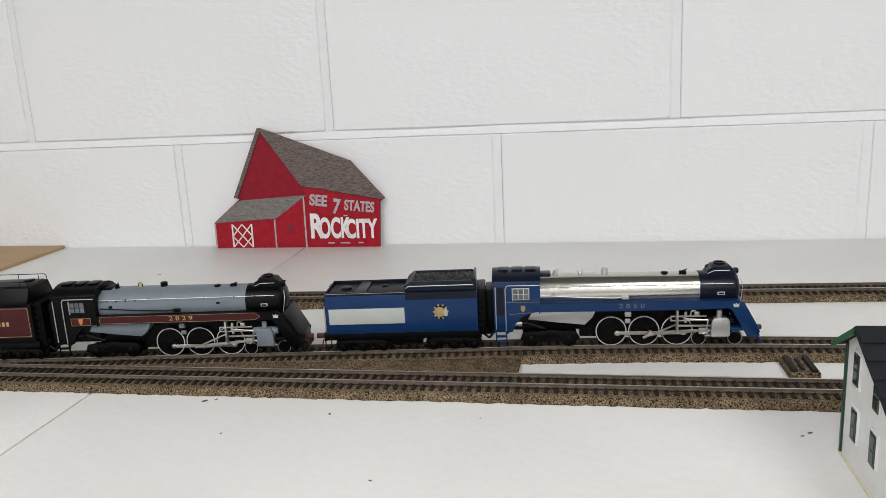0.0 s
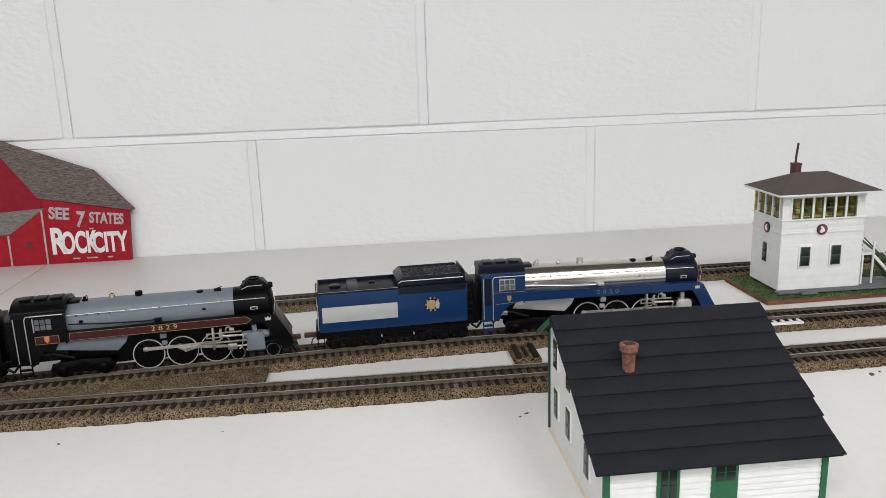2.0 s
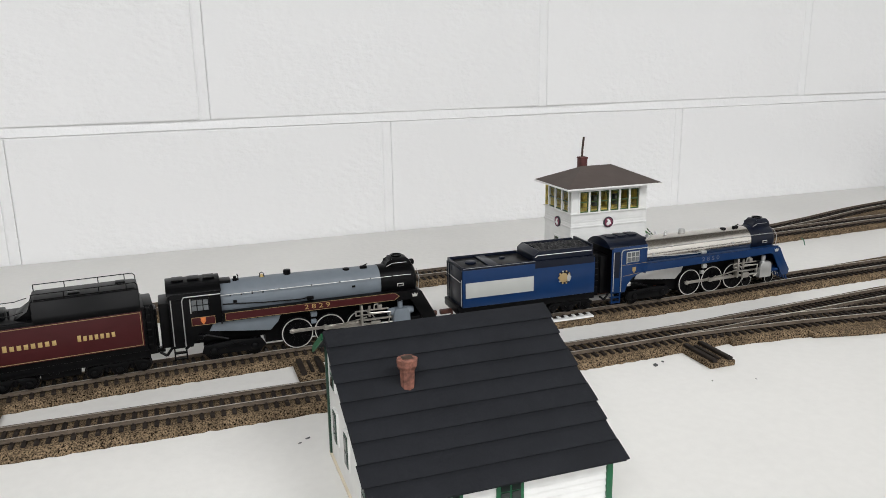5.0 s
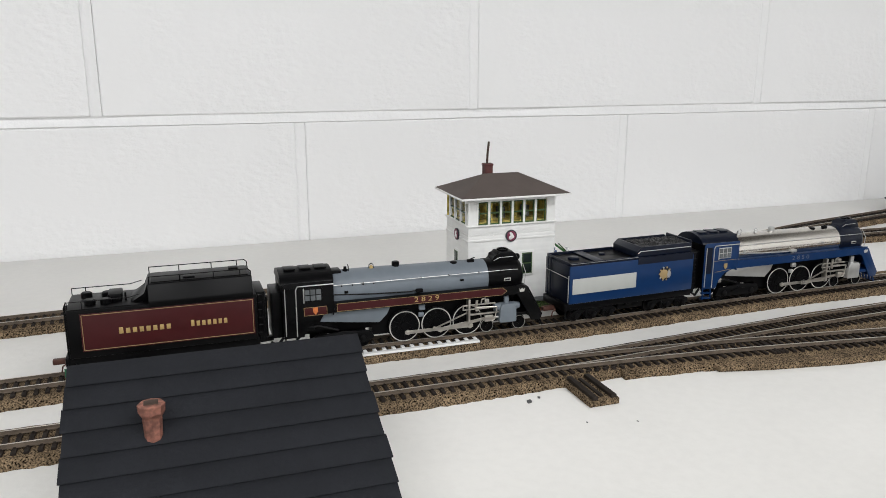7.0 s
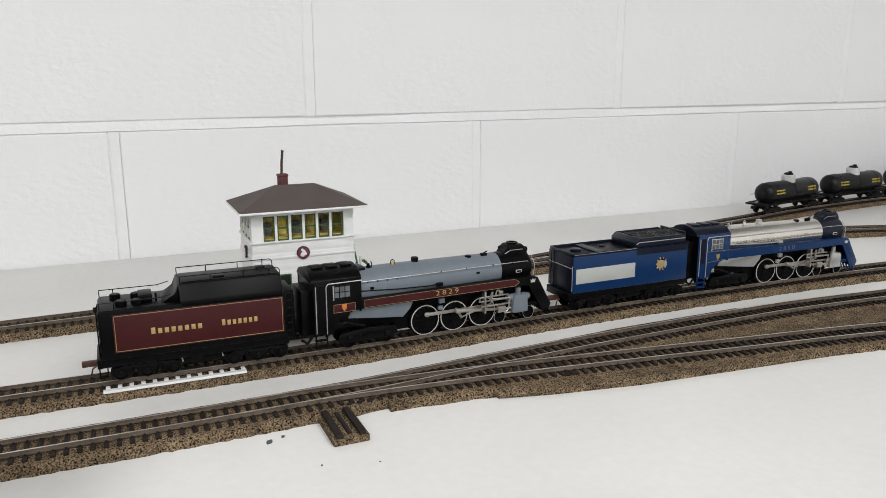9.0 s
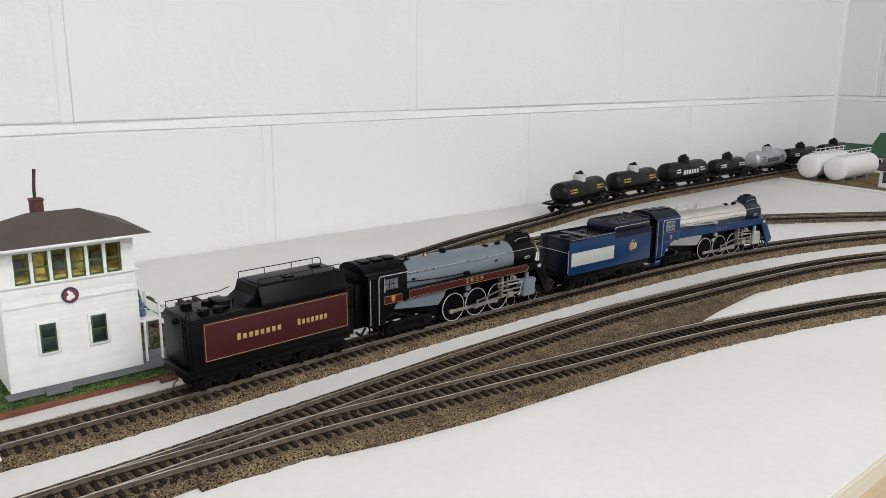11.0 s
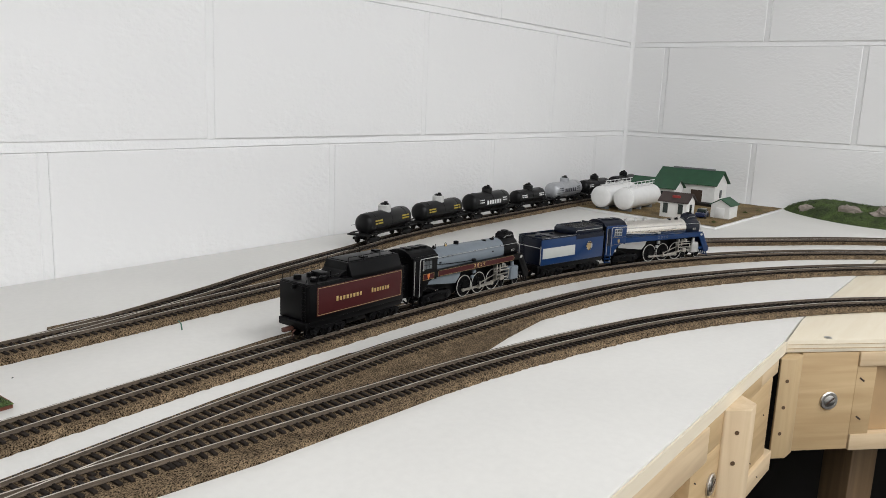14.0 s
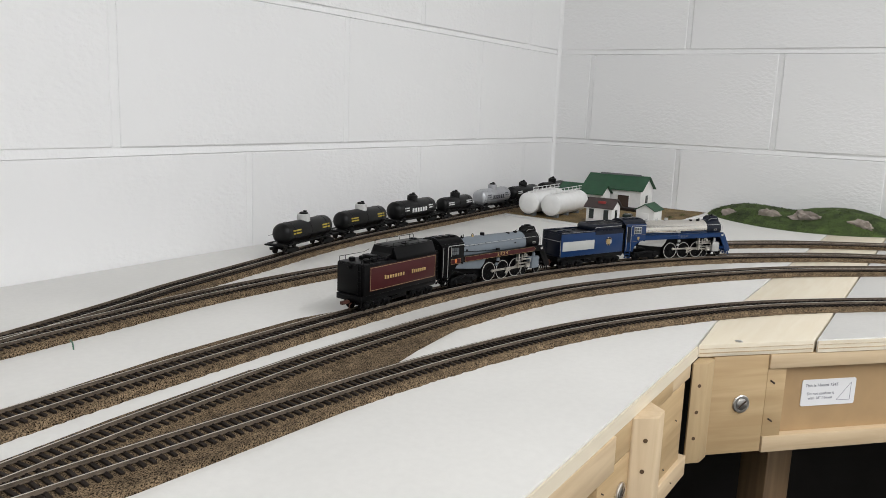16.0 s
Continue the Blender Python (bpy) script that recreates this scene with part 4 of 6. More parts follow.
part("corner_panel", one(box, TX0, TX0 + 0.0075, TY0, TY0 + 0.0015, WZ0, WZ1), M_SIDING, tower)
part("corner_panel", one(box, TX1 - 0.0075, TX1, TY0, TY0 + 0.0015, WZ0, WZ1), M_SIDING, tower)
part("corner_panel", one(box, TX1 - 0.0015, TX1, TY0 + 0.0015, TY0 + 0.012, WZ0, TT), M_SIDING, tower)
W = (TX1 - TX0 - 0.015) / 6
for i in range(6):
    xa = TX0 + 0.0075 + i * W
    part("mullion", one(box, xa - 0.0009, xa + 0.0009, TY0 - 0.0004, TY0 + 0.0015, WZ0, WZ1), M_SIDING, tower)
    win = part("window_frame", one(box, xa + 0.0009, xa + 0.0017, TY0 + 0.0003, TY0 + 0.0013, WZ0, WZ1), M_SASHG, tower)
    part("sash_stile", one(box, xa + W - 0.0017, xa + W - 0.0009, TY0 + 0.0003, TY0 + 0.0013, WZ0, WZ1), M_SASHG, win)
    for zz in (WZ0, (WZ0 + WZ1) / 2 - 0.0005, WZ1 - 0.001):
        part("sash_rail", one(box, xa + 0.0017, xa + W - 0.0017, TY0 + 0.0003, TY0 + 0.0013, zz, zz + 0.001), M_SASHG, win)
    part("pane", one(box, xa + 0.0017, xa + W - 0.0017, TY0 + 0.0007, TY0 + 0.0010, WZ0 + 0.001, WZ1 - 0.001), M_GLASS, win).visible_shadow = False
D = (TY1 - TY0 - 0.012) / 3
for i in range(4):
    ya = TY0 + 0.0050 + i * D
    part("mullion", one(box, TX0 - 0.0004, TX0 + 0.0015, ya - 0.0009, ya + 0.0009, WZ0, WZ1), M_SIDING, tower)
    if i < 3:
        win = part("window_frame", one(box, TX0 + 0.0003, TX0 + 0.0013, ya + 0.0009, ya + 0.0017, WZ0, WZ1), M_SASHG, tower)
        for zz in (WZ0, (WZ0 + WZ1) / 2 - 0.0005, WZ1 - 0.001):
            part("sash_rail", one(box, TX0 + 0.0003, TX0 + 0.0013, ya + 0.0017, ya + D - 0.0009, zz, zz + 0.001), M_SASHG, win)
        part("pane", one(box, TX0 + 0.0007, TX0 + 0.0010, ya + 0.0017, ya + D - 0.0009, WZ0 + 0.001, WZ1 - 0.001), M_GLASS, win).visible_shadow = False
for i in range(5):
    part("lever_frame", one(box, TX0 + 0.012 + i * 0.011, TX0 + 0.018 + i * 0.011, TY0 + 0.020, TY0 + 0.026, TS + 0.0072, TS + 0.017 + 0.004 * (i % 2), 0.0004), M_INNER if i % 2 else M_DECK, tower)


def tower_window(p0, axis, w=0.0090, h=0.0175):
    x, y, z = p0
    if axis == "y":
        b = lambda g, d0, d1, hh0, hh1: one(box, x - w / 2 - g, x + w / 2 + g, y - d0, y - d1, z + hh0, z + hh1, 0.0002)
    else:
        b = lambda g, d0, d1, hh0, hh1: one(box, x - d0, x - d1, y - w / 2 - g, y + w / 2 + g, z + hh0, z + hh1, 0.0002)
    wn = part("window", b(0.0016, 0.0013, -0.0005, -0.0016, h + 0.0016), M_SIDING, tower, "white window casing")
    part("sash", b(0, 0.0016, 0.0002, 0, h), M_SASHG, wn, "green sash")
    part("pane", b(-0.0009, 0.0018, 0.0004, 0.0009, h / 2 - 0.0005), M_GLASSD, wn)
    part("pane", b(-0.0009, 0.0018, 0.0004, h / 2 + 0.0005, h - 0.0009), M_GLASSD, wn)


tower_window((0.5100, TY0, 0.0290), "y")
tower_window((0.5385, TY0, 0.0290), "y")
tower_window((TX0, -0.279, 0.0290), "x", 0.0075)
for (cx, cy, cz, d) in ((0.5240, TY0 - 0.0006, 0.0614, (0, -1, 0)), (TX0 - 0.0006, -0.280, 0.0605, (-1, 0, 0))):
    em = part("round_sign", one(lathe, [(0, 0.0048), (0.0010, 0.0048)], (cx, cy, cz), d, 28), M_INK, tower, "round black, white and maroon railway sign")
    v = Vector(d)
    part("sign_ring", one(lathe, [(0.0010, 0.0039), (0.0013, 0.0039)], (cx, cy, cz), d, 28), M_MAROON, em)
    for k, (along, up, rad) in enumerate(((-0.0007, -0.0014, 0.0017), (0.0009, -0.0008, 0.0015), (0.0002, 0.0008, 0.0014), (-0.0008, 0.0022, 0.0010))):
        at = Vector((cx, cy, cz)) + Vector((along if d[1] else 0, along if d[0] else 0, up))
        part("sign_shape", one(lathe, [(0.0013, rad), (0.00155 + 0.00005 * k, rad * 0.8)], at, d, 9), M_WHITE, em)
# hip roof
RX0, RX1, RY0, RY1 = TX0 - 0.0090, TX1 + 0.0092, TY0 - 0.0095, TY1 + 0.0045
yc, rz = (TY0 + TY1) / 2, 0.1085
bm = bmesh.new()
lo = [bm.verts.new(p) for p in ((RX0, RY0, TT + 0.0012), (RX1, RY0, TT + 0.0012), (RX1, RY1, TT + 0.0012), (RX0, RY1, TT + 0.0012))]
hi = [bm.verts.new(p) for p in ((0.5105, yc, rz), (0.5405, yc, rz))]
for q in ((lo[0], lo[1], hi[1], hi[0]), (lo[2], lo[3], hi[0], hi[1]), (lo[1], lo[2], hi[1]), (lo[3], lo[0], hi[0]), lo[::-1]):
    bm.faces.new(q)
part("roof", bm, M_TROOF, tower, "dark brown hip roof", smooth=10)
part("eave_board", one(box, RX0 - 0.0003, RX1 + 0.0003, RY0 - 0.0003, RY1 + 0.0003, TT - 0.0004, TT + 0.0012, 0.0003), M_SIDING, tower)
part("chimney", one(box, 0.5165, 0.5235, -0.2655, -0.2585, 0.1000, 0.1140, 0.0004), M_CHIM, tower, "dark red brick chimney")
part("chimney_cap", one(box, 0.5161, 0.5239, -0.2659, -0.2581, 0.1128, 0.1145, 0.0004), M_CHIM, tower)
part("stove_pipe", one(wire, [(0.5195, -0.262, 0.1140), (0.5198, -0.262, 0.122), (0.5209, -0.262, 0.1325)], 0.0010, 8), M_HOLE, tower, "thin rusty stove pipe")
# platform, steps, stair
part("platform", one(box, TX0 - 0.004, 0.6010, -0.3125, TY0 - 0.0012, 0.0068, 0.0082, 0.0002), M_DECK, tower, "grey plank platform")
part("step", one(box, 0.503, 0.517, -0.3165, -0.3128, 0.0066, 0.0092, 0.0003), M_DECK, tower)
part("side_platform", one(box, TX1 + 0.001, 0.6010, TY0 - 0.001, -0.281, 0.0068, 0.0082, 0.0002), M_DECK, tower)
part("landing", one(box, TX1, TX1 + 0.015, -0.300, -0.272, 0.0345, 0.0360, 0.0002), M_WHITE, tower)
for px_, py_ in ((TX1 + 0.014, -0.300), (TX1 + 0.014, -0.273), (TX1 + 0.004, -0.300)):
    part("landing_post", one(box, px_ - 0.0007, px_ + 0.0007, py_ - 0.0007, py_ + 0.0007, 0.0075, 0.047 if px_ > TX1 + 0.01 else 0.035), M_WHITE, tower)
for yy in (-0.2995, -0.2885):
    part("stair_stringer", one(prism, [(TX1 + 0.014, 0.0362), (TX1 + 0.014, 0.0330), (0.6015, 0.0078), (0.6050, 0.0078)], "y", yy - 0.0006, yy + 0.0006), M_WHITE if yy < -0.295 else M_SASHG, tower)
    part("stair_handrail", one(wire, [(TX1 + 0.012, yy, 0.0475), (0.6020, yy, 0.0210), (0.6020, yy, 0.0078)], 0.0006, 6), M_SASHG if yy > -0.295 else M_WHITE, tower)
for i in range(9):
    part("stair_tread", one(box, TX1 + 0.0155 + i * 0.0028, TX1 + 0.0185 + i * 0.0028, -0.2990, -0.2890, 0.0335 - i * 0.0030, 0.0340 - i * 0.0030), M_SASHG, tower)
for dx, r in ((0.0, 0.0011), (0.0055, 0.0008)):
    part("upper_stair_rail", one(wire, [(TX1 + 0.0015 + dx, -0.257, 0.080), (TX1 + 0.0035 + dx, -0.270, 0.058), (TX1 + 0.0050 + dx, -0.280, 0.0365)], r, 6), M_STAIRG, tower, "green stair rail")
for z in (0.042, 0.050, 0.058, 0.066, 0.074):
    part("upper_tread", one(box, TX1 + 0.0015, TX1 + 0.0095, -0.2790 + (z - 0.042) * 0.55, -0.2755 + (z - 0.042) * 0.55, z, z + 0.0006), M_STAIRG, tower)
for zz in (0.0, 0.0085):
    part("yard_rail", one(prism, [(TX1 + 0.013, 0.0375 + zz), (TX1 + 0.013, 0.0355 + zz), (0.6060, 0.0120 + zz), (0.6060, 0.0140 + zz)], "y", -0.2815, -0.2800), M_STAIRG, tower, "green slanting rail")
M_BLUEP = mat("blue_paint", (0.03, 0.15, 0.36), 0.5, var=0.25, scale=200)
M_YELLOWP = mat("yellow_paint", (0.55, 0.38, 0.03), 0.5)
M_DENIM = mat("denim_blue_paint", (0.10, 0.14, 0.24), 0.6, var=0.35, scale=350)
bt = thing("painted_cabinet", "blue and yellow painted cabinet on the grassy board", "cabinet", "", "", pose(0.612, -0.281, 0))
part("cabinet", one(box, -0.0030, 0.0042, -0.003, 0.003, 0.0060, 0.0245, 0.0006), M_BLUEP, bt)
part("yellow_door", one(box, -0.0020, 0.0020, -0.0044, -0.0028, 0.0065, 0.0230, 0.0002), M_YELLOWP, bt)
part("white_door", one(box, -0.0046, -0.0022, -0.0042, -0.0028, 0.0065, 0.0225, 0.0002), M_WHITE, bt)
part("cap", one(lathe, [(0, 0.004), (0.003, 0.0036), (0.0045, 0.002)], (0.0005, 0, 0.0242), (0, 0, 1), 12), M_BLUEP, bt)
for (x, y, z), bend in (((0.601, -0.3000, 0.0082), 1), ((TX1 + 0.006, -0.292, 0.0360), -1)):
    bm = bmesh.new()
    for (ax, ay, az, r) in ((0, 0, 0.0022, 0.0024), (0.0012, 0.0006, 0.0052, 0.0023), (0.0004, 0.0002, 0.0085, 0.0015), (0.0030, -0.0008, 0.0030, 0.0014), (-0.0022, 0.0010, 0.0058, 0.0011), (0.0034, 0.0012, 0.0066, 0.0010)):
        ball = bmesh.ops.create_icosphere(bm, subdivisions=2, radius=r)["verts"]
        for vtx in ball:
            vtx.co = vtx.co * (1 + 0.25 * noise.noise(vtx.co * 700)) + Vector((ax * bend, ay, az))
    tagged(part("figurine", bm, M_DENIM, None, "", pose(x, y, z)), "tiny crouching blue-grey painted figurine by the tower stair", "figurine", "figurines")

# ---- fuel depot ----
M_SAND = mat("tan_ground_cover", (0.17, 0.115, 0.045), 0.95, var=0.35, scale=25, bump=0.8, bscale=500, fine=0.35)
M_GREENROOF = mat("green_tin_roof", (0.018, 0.075, 0.035), 0.6, var=0.15, scale=60)
M_DARKROOF = mat("dark_brown_roof", (0.05, 0.035, 0.032), 0.7, var=0.15, scale=120)
pad = thing("depot_ground", "tan scenery board with patchy grass", "scenery base")
part("board", one(prism, [(1.755, -0.376), (2.134, -0.3865), (2.172, -0.088), (1.789, -0.0925)], "z", 0, 0.004, 0.0006), M_WHITE, pad)
bm = bmesh.new()
gv = [[bm.verts.new((1.7575 + (0.375 + 0.0065 * j / 30 * 0.6) * i / 40 + 0.033 * j / 30, -0.375 - 0.0105 * i / 40 + (0.2815 + 0.0065 * i / 40) * j / 30, 0.0044 + 0.0012 * (noise.noise(Vector((i * 0.3, j * 0.3, 4))) + 0.5))) for j in range(31)] for i in range(41)]
for i in range(40):
    for j in range(30):
        bm.faces.new((gv[i][j], gv[i + 1][j], gv[i + 1][j + 1], gv[i][j + 1]))
part("ground_cover", bm, M_SAND, pad)


def storage_tank(x, y, length):
    s = thing("storage_tank", "white horizontal fuel storage tank on blocks", "storage tank", "depot storage tanks", "", pose(x, y, 0.004))
    R = 0.0205
    part("shell", one(lathe, [(-0.002, 0.010), (-0.001, 0.017), (0.001, R), (length - 0.001, R), (length + 0.001, 0.017), (length + 0.002, 0.01)], (0, 0, 0.0245), (1, 0, 0), 36), M_WHITE, s)
    for k in (0.012, 0.055, 0.105):
        part("saddle", one(box, k - 0.004, k + 0.004, -0.012, 0.012, 0, 0.0085, 0.0005), M_DECK, s)
    part("walkway", one(box, 0.004, length - 0.01, -0.004, 0.004, 0.0455, 0.0465), M_WHITE, s)
    for k in range(7):
        part("rail_post", one(cyl, (0.006 + k * 0.018, -0.0075, 0.043), (0.006 + k * 0.018, -0.0075, 0.055), 0.0005, 6), M_WHITE, s)
    for z in (0.050, 0.055):
        part("hand_rail", one(wire, [(0.004, -0.0075, z), (length - 0.008, -0.0075, z)], 0.0006, 6), M_WHITE, s)
    return s


storage_tank(1.798, -0.1845, 0.130)
storage_tank(1.794, -0.139, 0.130)


def gabled(name, label, x0, x1, y0, y1, h, rise, axis, roofm, over=0.004, z0=0.004):
    """Small gabled building; axis is the way of the ridge."""
    b = thing(name, label, "model building")
    if axis == "y":
        xm = (x0 + x1) / 2
        part("wall", one(prism, [(x0, z0), (x0, z0 + h), (xm, z0 + h + rise), (x1, z0 + h), (x1, z0)], "y", y0, y1), M_SIDING, b)
        sl = rise / (xm - x0)
        part("roof", one(prism, [(x0 - over, z0 + h - over * sl + 0.0005), (xm, z0 + h + rise + 0.0005), (x1 + over, z0 + h - over * sl + 0.0005), (x1 + over, z0 + h - over * sl + 0.002), (xm, z0 + h + rise + 0.0022), (x0 - over, z0 + h - over * sl + 0.002)], "y", y0 - over, y1 + over), roofm, b)
    else:
        ym = (y0 + y1) / 2
        part("wall", one(prism, [(y0, z0), (y0, z0 + h), (ym, z0 + h + rise), (y1, z0 + h), (y1, z0)], "x", x0, x1), M_SIDING, b)
        sl = rise / (ym - y0)
        part("roof", one(prism, [(y0 - over, z0 + h - over * sl + 0.0005), (ym, z0 + h + rise + 0.0005), (y1 + over, z0 + h - over * sl + 0.0005), (y1 + over, z0 + h - over * sl + 0.002), (ym, z0 + h + rise + 0.0022), (y0 - over, z0 + h - over * sl + 0.002)], "x", x0 - over, x1 + over), roofm, b)
    return b


def opening(b, name, x, y0, y1, z0, z1, mtl=None):
    o = part(name, one(box, x - 0.0012, x + 0.001, y0 - 0.001, y1 + 0.001, z0 - 0.001, z1 + 0.001), M_SIDING, b)
    part("pane", one(box, x - 0.0016, x, y0, y1, z0, z1), mtl or M_GLASSD, o)


wh = gabled("warehouse", "white depot warehouse with a green gable roof", 2.050, 2.124, -0.270, -0.145, 0.044, 0.024, "y", M_GREENROOF, 0.006)
opening(wh, "loading_door", 2.050, -0.245, -0.221, 0.008, 0.034, M_HOLE)
part("gable_window", one(box, 2.082, 2.093, -0.2712, -0.269, 0.018, 0.034), M_GLASSD, wh)
part("loading_dock", one(box, 2.020, 2.049, -0.280, -0.215, 0.004, 0.010, 0.0005), M_TIE, wh)
part("ridge_vent", one(box, 2.0845, 2.0895, -0.255, -0.165, 0.073, 0.0765), M_DECK, wh)
pump = gabled("pump_house", "small white pump house with a green roof", 1.993, 2.041, -0.206, -0.111, 0.034, 0.015, "y", M_GREENROOF, 0.005)
opening(pump, "window", 1.993, -0.183, -0.171, 0.014, 0.030)
office = gabled("depot_office", "small white office with a dark brown roof", 1.797, 1.837, -0.307, -0.258, 0.031, 0.013, "y", M_DARKROOF, 0.004)
opening(office, "window", 1.797, -0.301, -0.292, 0.013, 0.031)
opening(office, "window", 1.797, -0.273, -0.264, 0.013, 0.031)
part("gable_window", one(box, 1.813, 1.821, -0.3082, -0.306, 0.013, 0.030), M_GLASSD, office)
part("roof_sign", one(box, 1.803, 1.806, -0.292, -0.277, 0.040, 0.0455, 0.0004), mat("red_sign", (0.30, 0.03, 0.025), 0.5), office, "small red roof sign")
shed = gabled("small_shed", "small white shed with a green roof", 1.868, 1.914, -0.361, -0.327, 0.025, 0.010, "x", M_GREENROOF, 0.003)
part("shed_door", one(box, 1.8668, 1.8685, -0.352, -0.336, 0.006, 0.024, 0.0002), M_WHITE, shed)
car = thing("parked_car", "dark blue model car parked by the office", "car", "", "", pose(1.853, -0.3165, 0.0045, 0, 0, 10))
M_CARBLUE = mat("dark_blue_car_paint", (0.01, 0.02, 0.07), 0.25, coat=0.4)
part("body", one(box, -0.022, 0.022, -0.009, 0.009, 0.003, 0.011, 0.002), M_CARBLUE, car)
part("cabin", one(box, -0.010, 0.012, -0.008, 0.008, 0.010, 0.0165, 0.002), M_GLASSD, car)
for wx in (-0.014, 0.014):
    for wy in (-0.009, 0.009):
        part("wheel", one(cyl, (wx, wy - 0.001, 0.0035), (wx, wy + 0.001, 0.0035), 0.0035, 14), M_INK, car)
for (x, y, s) in ((2.035, -0.365, 0.008), (1.80, -0.357, 0.006), (1.985, -0.355, 0.006)):
    bm = bmesh.new()
    for i in range(160):
        v = Vector((random.gauss(0, 1), random.gauss(0, 1), abs(random.gauss(0, 0.6)))) * s * 0.5
        d = Vector((random.uniform(-1, 1), random.uniform(-1, 1), random.uniform(-0.5, 1))) * 0.0012
        e = Vector((random.uniform(-1, 1), random.uniform(-1, 1), random.uniform(-0.5, 1))) * 0.0012
        bm.faces.new([bm.verts.new(v), bm.verts.new(v + d), bm.verts.new(v + e)])
    bu = part("scrub_bush", bm, M_GRASS, None, "", pose(x, y, 0.0052))
    tagged(bu, "low tuft of dry green scrub", "bush", "bushes", "stuff")

# ---- grassy hill with rocks along the wall ----
M_HILL = mat("dark_green_flock", (0.047, 0.075, 0.016), 0.95, var=0.6, scale=38, bump=1.0, bscale=500, fine=0.5)
M_ROCK = mat("plaster_rock", (0.33, 0.285, 0.25), 0.85, var=0.3, scale=60, bump=0.8, bscale=250)


def hill_z(u, v):
    """u along the wall 0 to 1, v from the table 0 to the wall 1."""
    along = (math.sin(math.pi * u) ** 0.7) * (0.85 + 0.25 * math.sin(u * 9 + 1)) * (1 - 0.40 * min(max((u - 0.58) / 0.3, 0), 1))
    return max(0.0, 0.045 * along * (1 - (1 - v) ** 2.2) + 0.004 * noise.noise(Vector((u * 9, v * 4, 2))) * math.sin(math.pi * u) * v)


def hill_xy(u, v):
    y = -0.378 - 0.420 * u
    front = 2.175 - 0.150 * (math.sin(math.pi * min(max(u, 0), 1)) ** 0.75) - 0.004
    return front + (2.1745 - front) * v, y


hill = thing("grassy_hill", "grassy model hill with grey-brown rock faces", "hill")
bm = bmesh.new()
gv = [[bm.verts.new((*hill_xy(i / 60, j / 18), hill_z(i / 60, j / 18))) for j in range(19)] for i in range(61)]
for i in range(60):
    for j in range(18):
        bm.faces.new((gv[i][j], gv[i + 1][j], gv[i + 1][j + 1], gv[i][j + 1]))
part("slope", bm, M_HILL, hill)
bm = bmesh.new()
for i in range(2600):
    u, v = random.uniform(0.02, 0.98), random.random() ** 0.8
    x, y = hill_xy(u, v)
    z = hill_z(u, v)
    d = Vector((random.uniform(-1, 1), random.uniform(-1, 1), random.uniform(-0.2, 1))) * 0.002
    e = Vector((random.uniform(-1, 1), random.uniform(-1, 1), random.uniform(-0.2, 1))) * 0.002
    bm.faces.new([bm.verts.new((x, y, z)), bm.verts.new(Vector((x, y, z)) + d), bm.verts.new(Vector((x, y, z)) + e)])
tagged(part("flock", bm, M_HILL, hill), kind="stuff")
for (u, v, s) in ((0.14, 0.26, 0.013), (0.335, 0.42, 0.018), (0.495, 0.40, 0.022), (0.60, 0.80, 0.010), (0.72, 0.28, 0.018), (0.90, 0.22, 0.018)):
    bm = bmesh.new()
    r = bmesh.ops.create_icosphere(bm, subdivisions=3, radius=s)
    for vtx in bm.verts:
        nz = noise.noise(vtx.co * 130 + Vector((u * 50, 0, 0)))
        vtx.co = Vector((vtx.co.x * 0.45, vtx.co.y * 1.15, vtx.co.z * 0.9)) * (1 + 0.55 * nz + 0.25 * noise.noise(vtx.co * 320))
    x, y = hill_xy(u, v)
    part("rock", bm, M_ROCK, hill, "grey-brown plaster rock", pose(x, y, hill_z(u, v) * 0.75, 0, -25, 0), smooth=25)

# ---- tank cars ----
M_BLK = mat("black_tank_paint", (0.005, 0.005, 0.0055), 0.40, spec=0.25, var=0.2, scale=150)
M_UNDER = mat("black_underframe", (0.007, 0.007, 0.007), 0.65, spec=0.15, var=0.3, scale=300)
M_SILV = mat("silver_tank_paint", (0.42, 0.43, 0.45), 0.38, 0.5, var=0.08, scale=120)
M_DOMEW = mat("dome_grey_white", (0.52, 0.52, 0.51), 0.5, var=0.1, scale=150)
M_YEL = mat("yellow_lettering", (0.42, 0.32, 0.03), 0.5)
M_WHT = mat("white_lettering", (0.66, 0.66, 0.66), 0.5)
M_WHEEL = mat("dark_wheel", (0.03, 0.025, 0.022), 0.45, 0.6, var=0.2, scale=200)


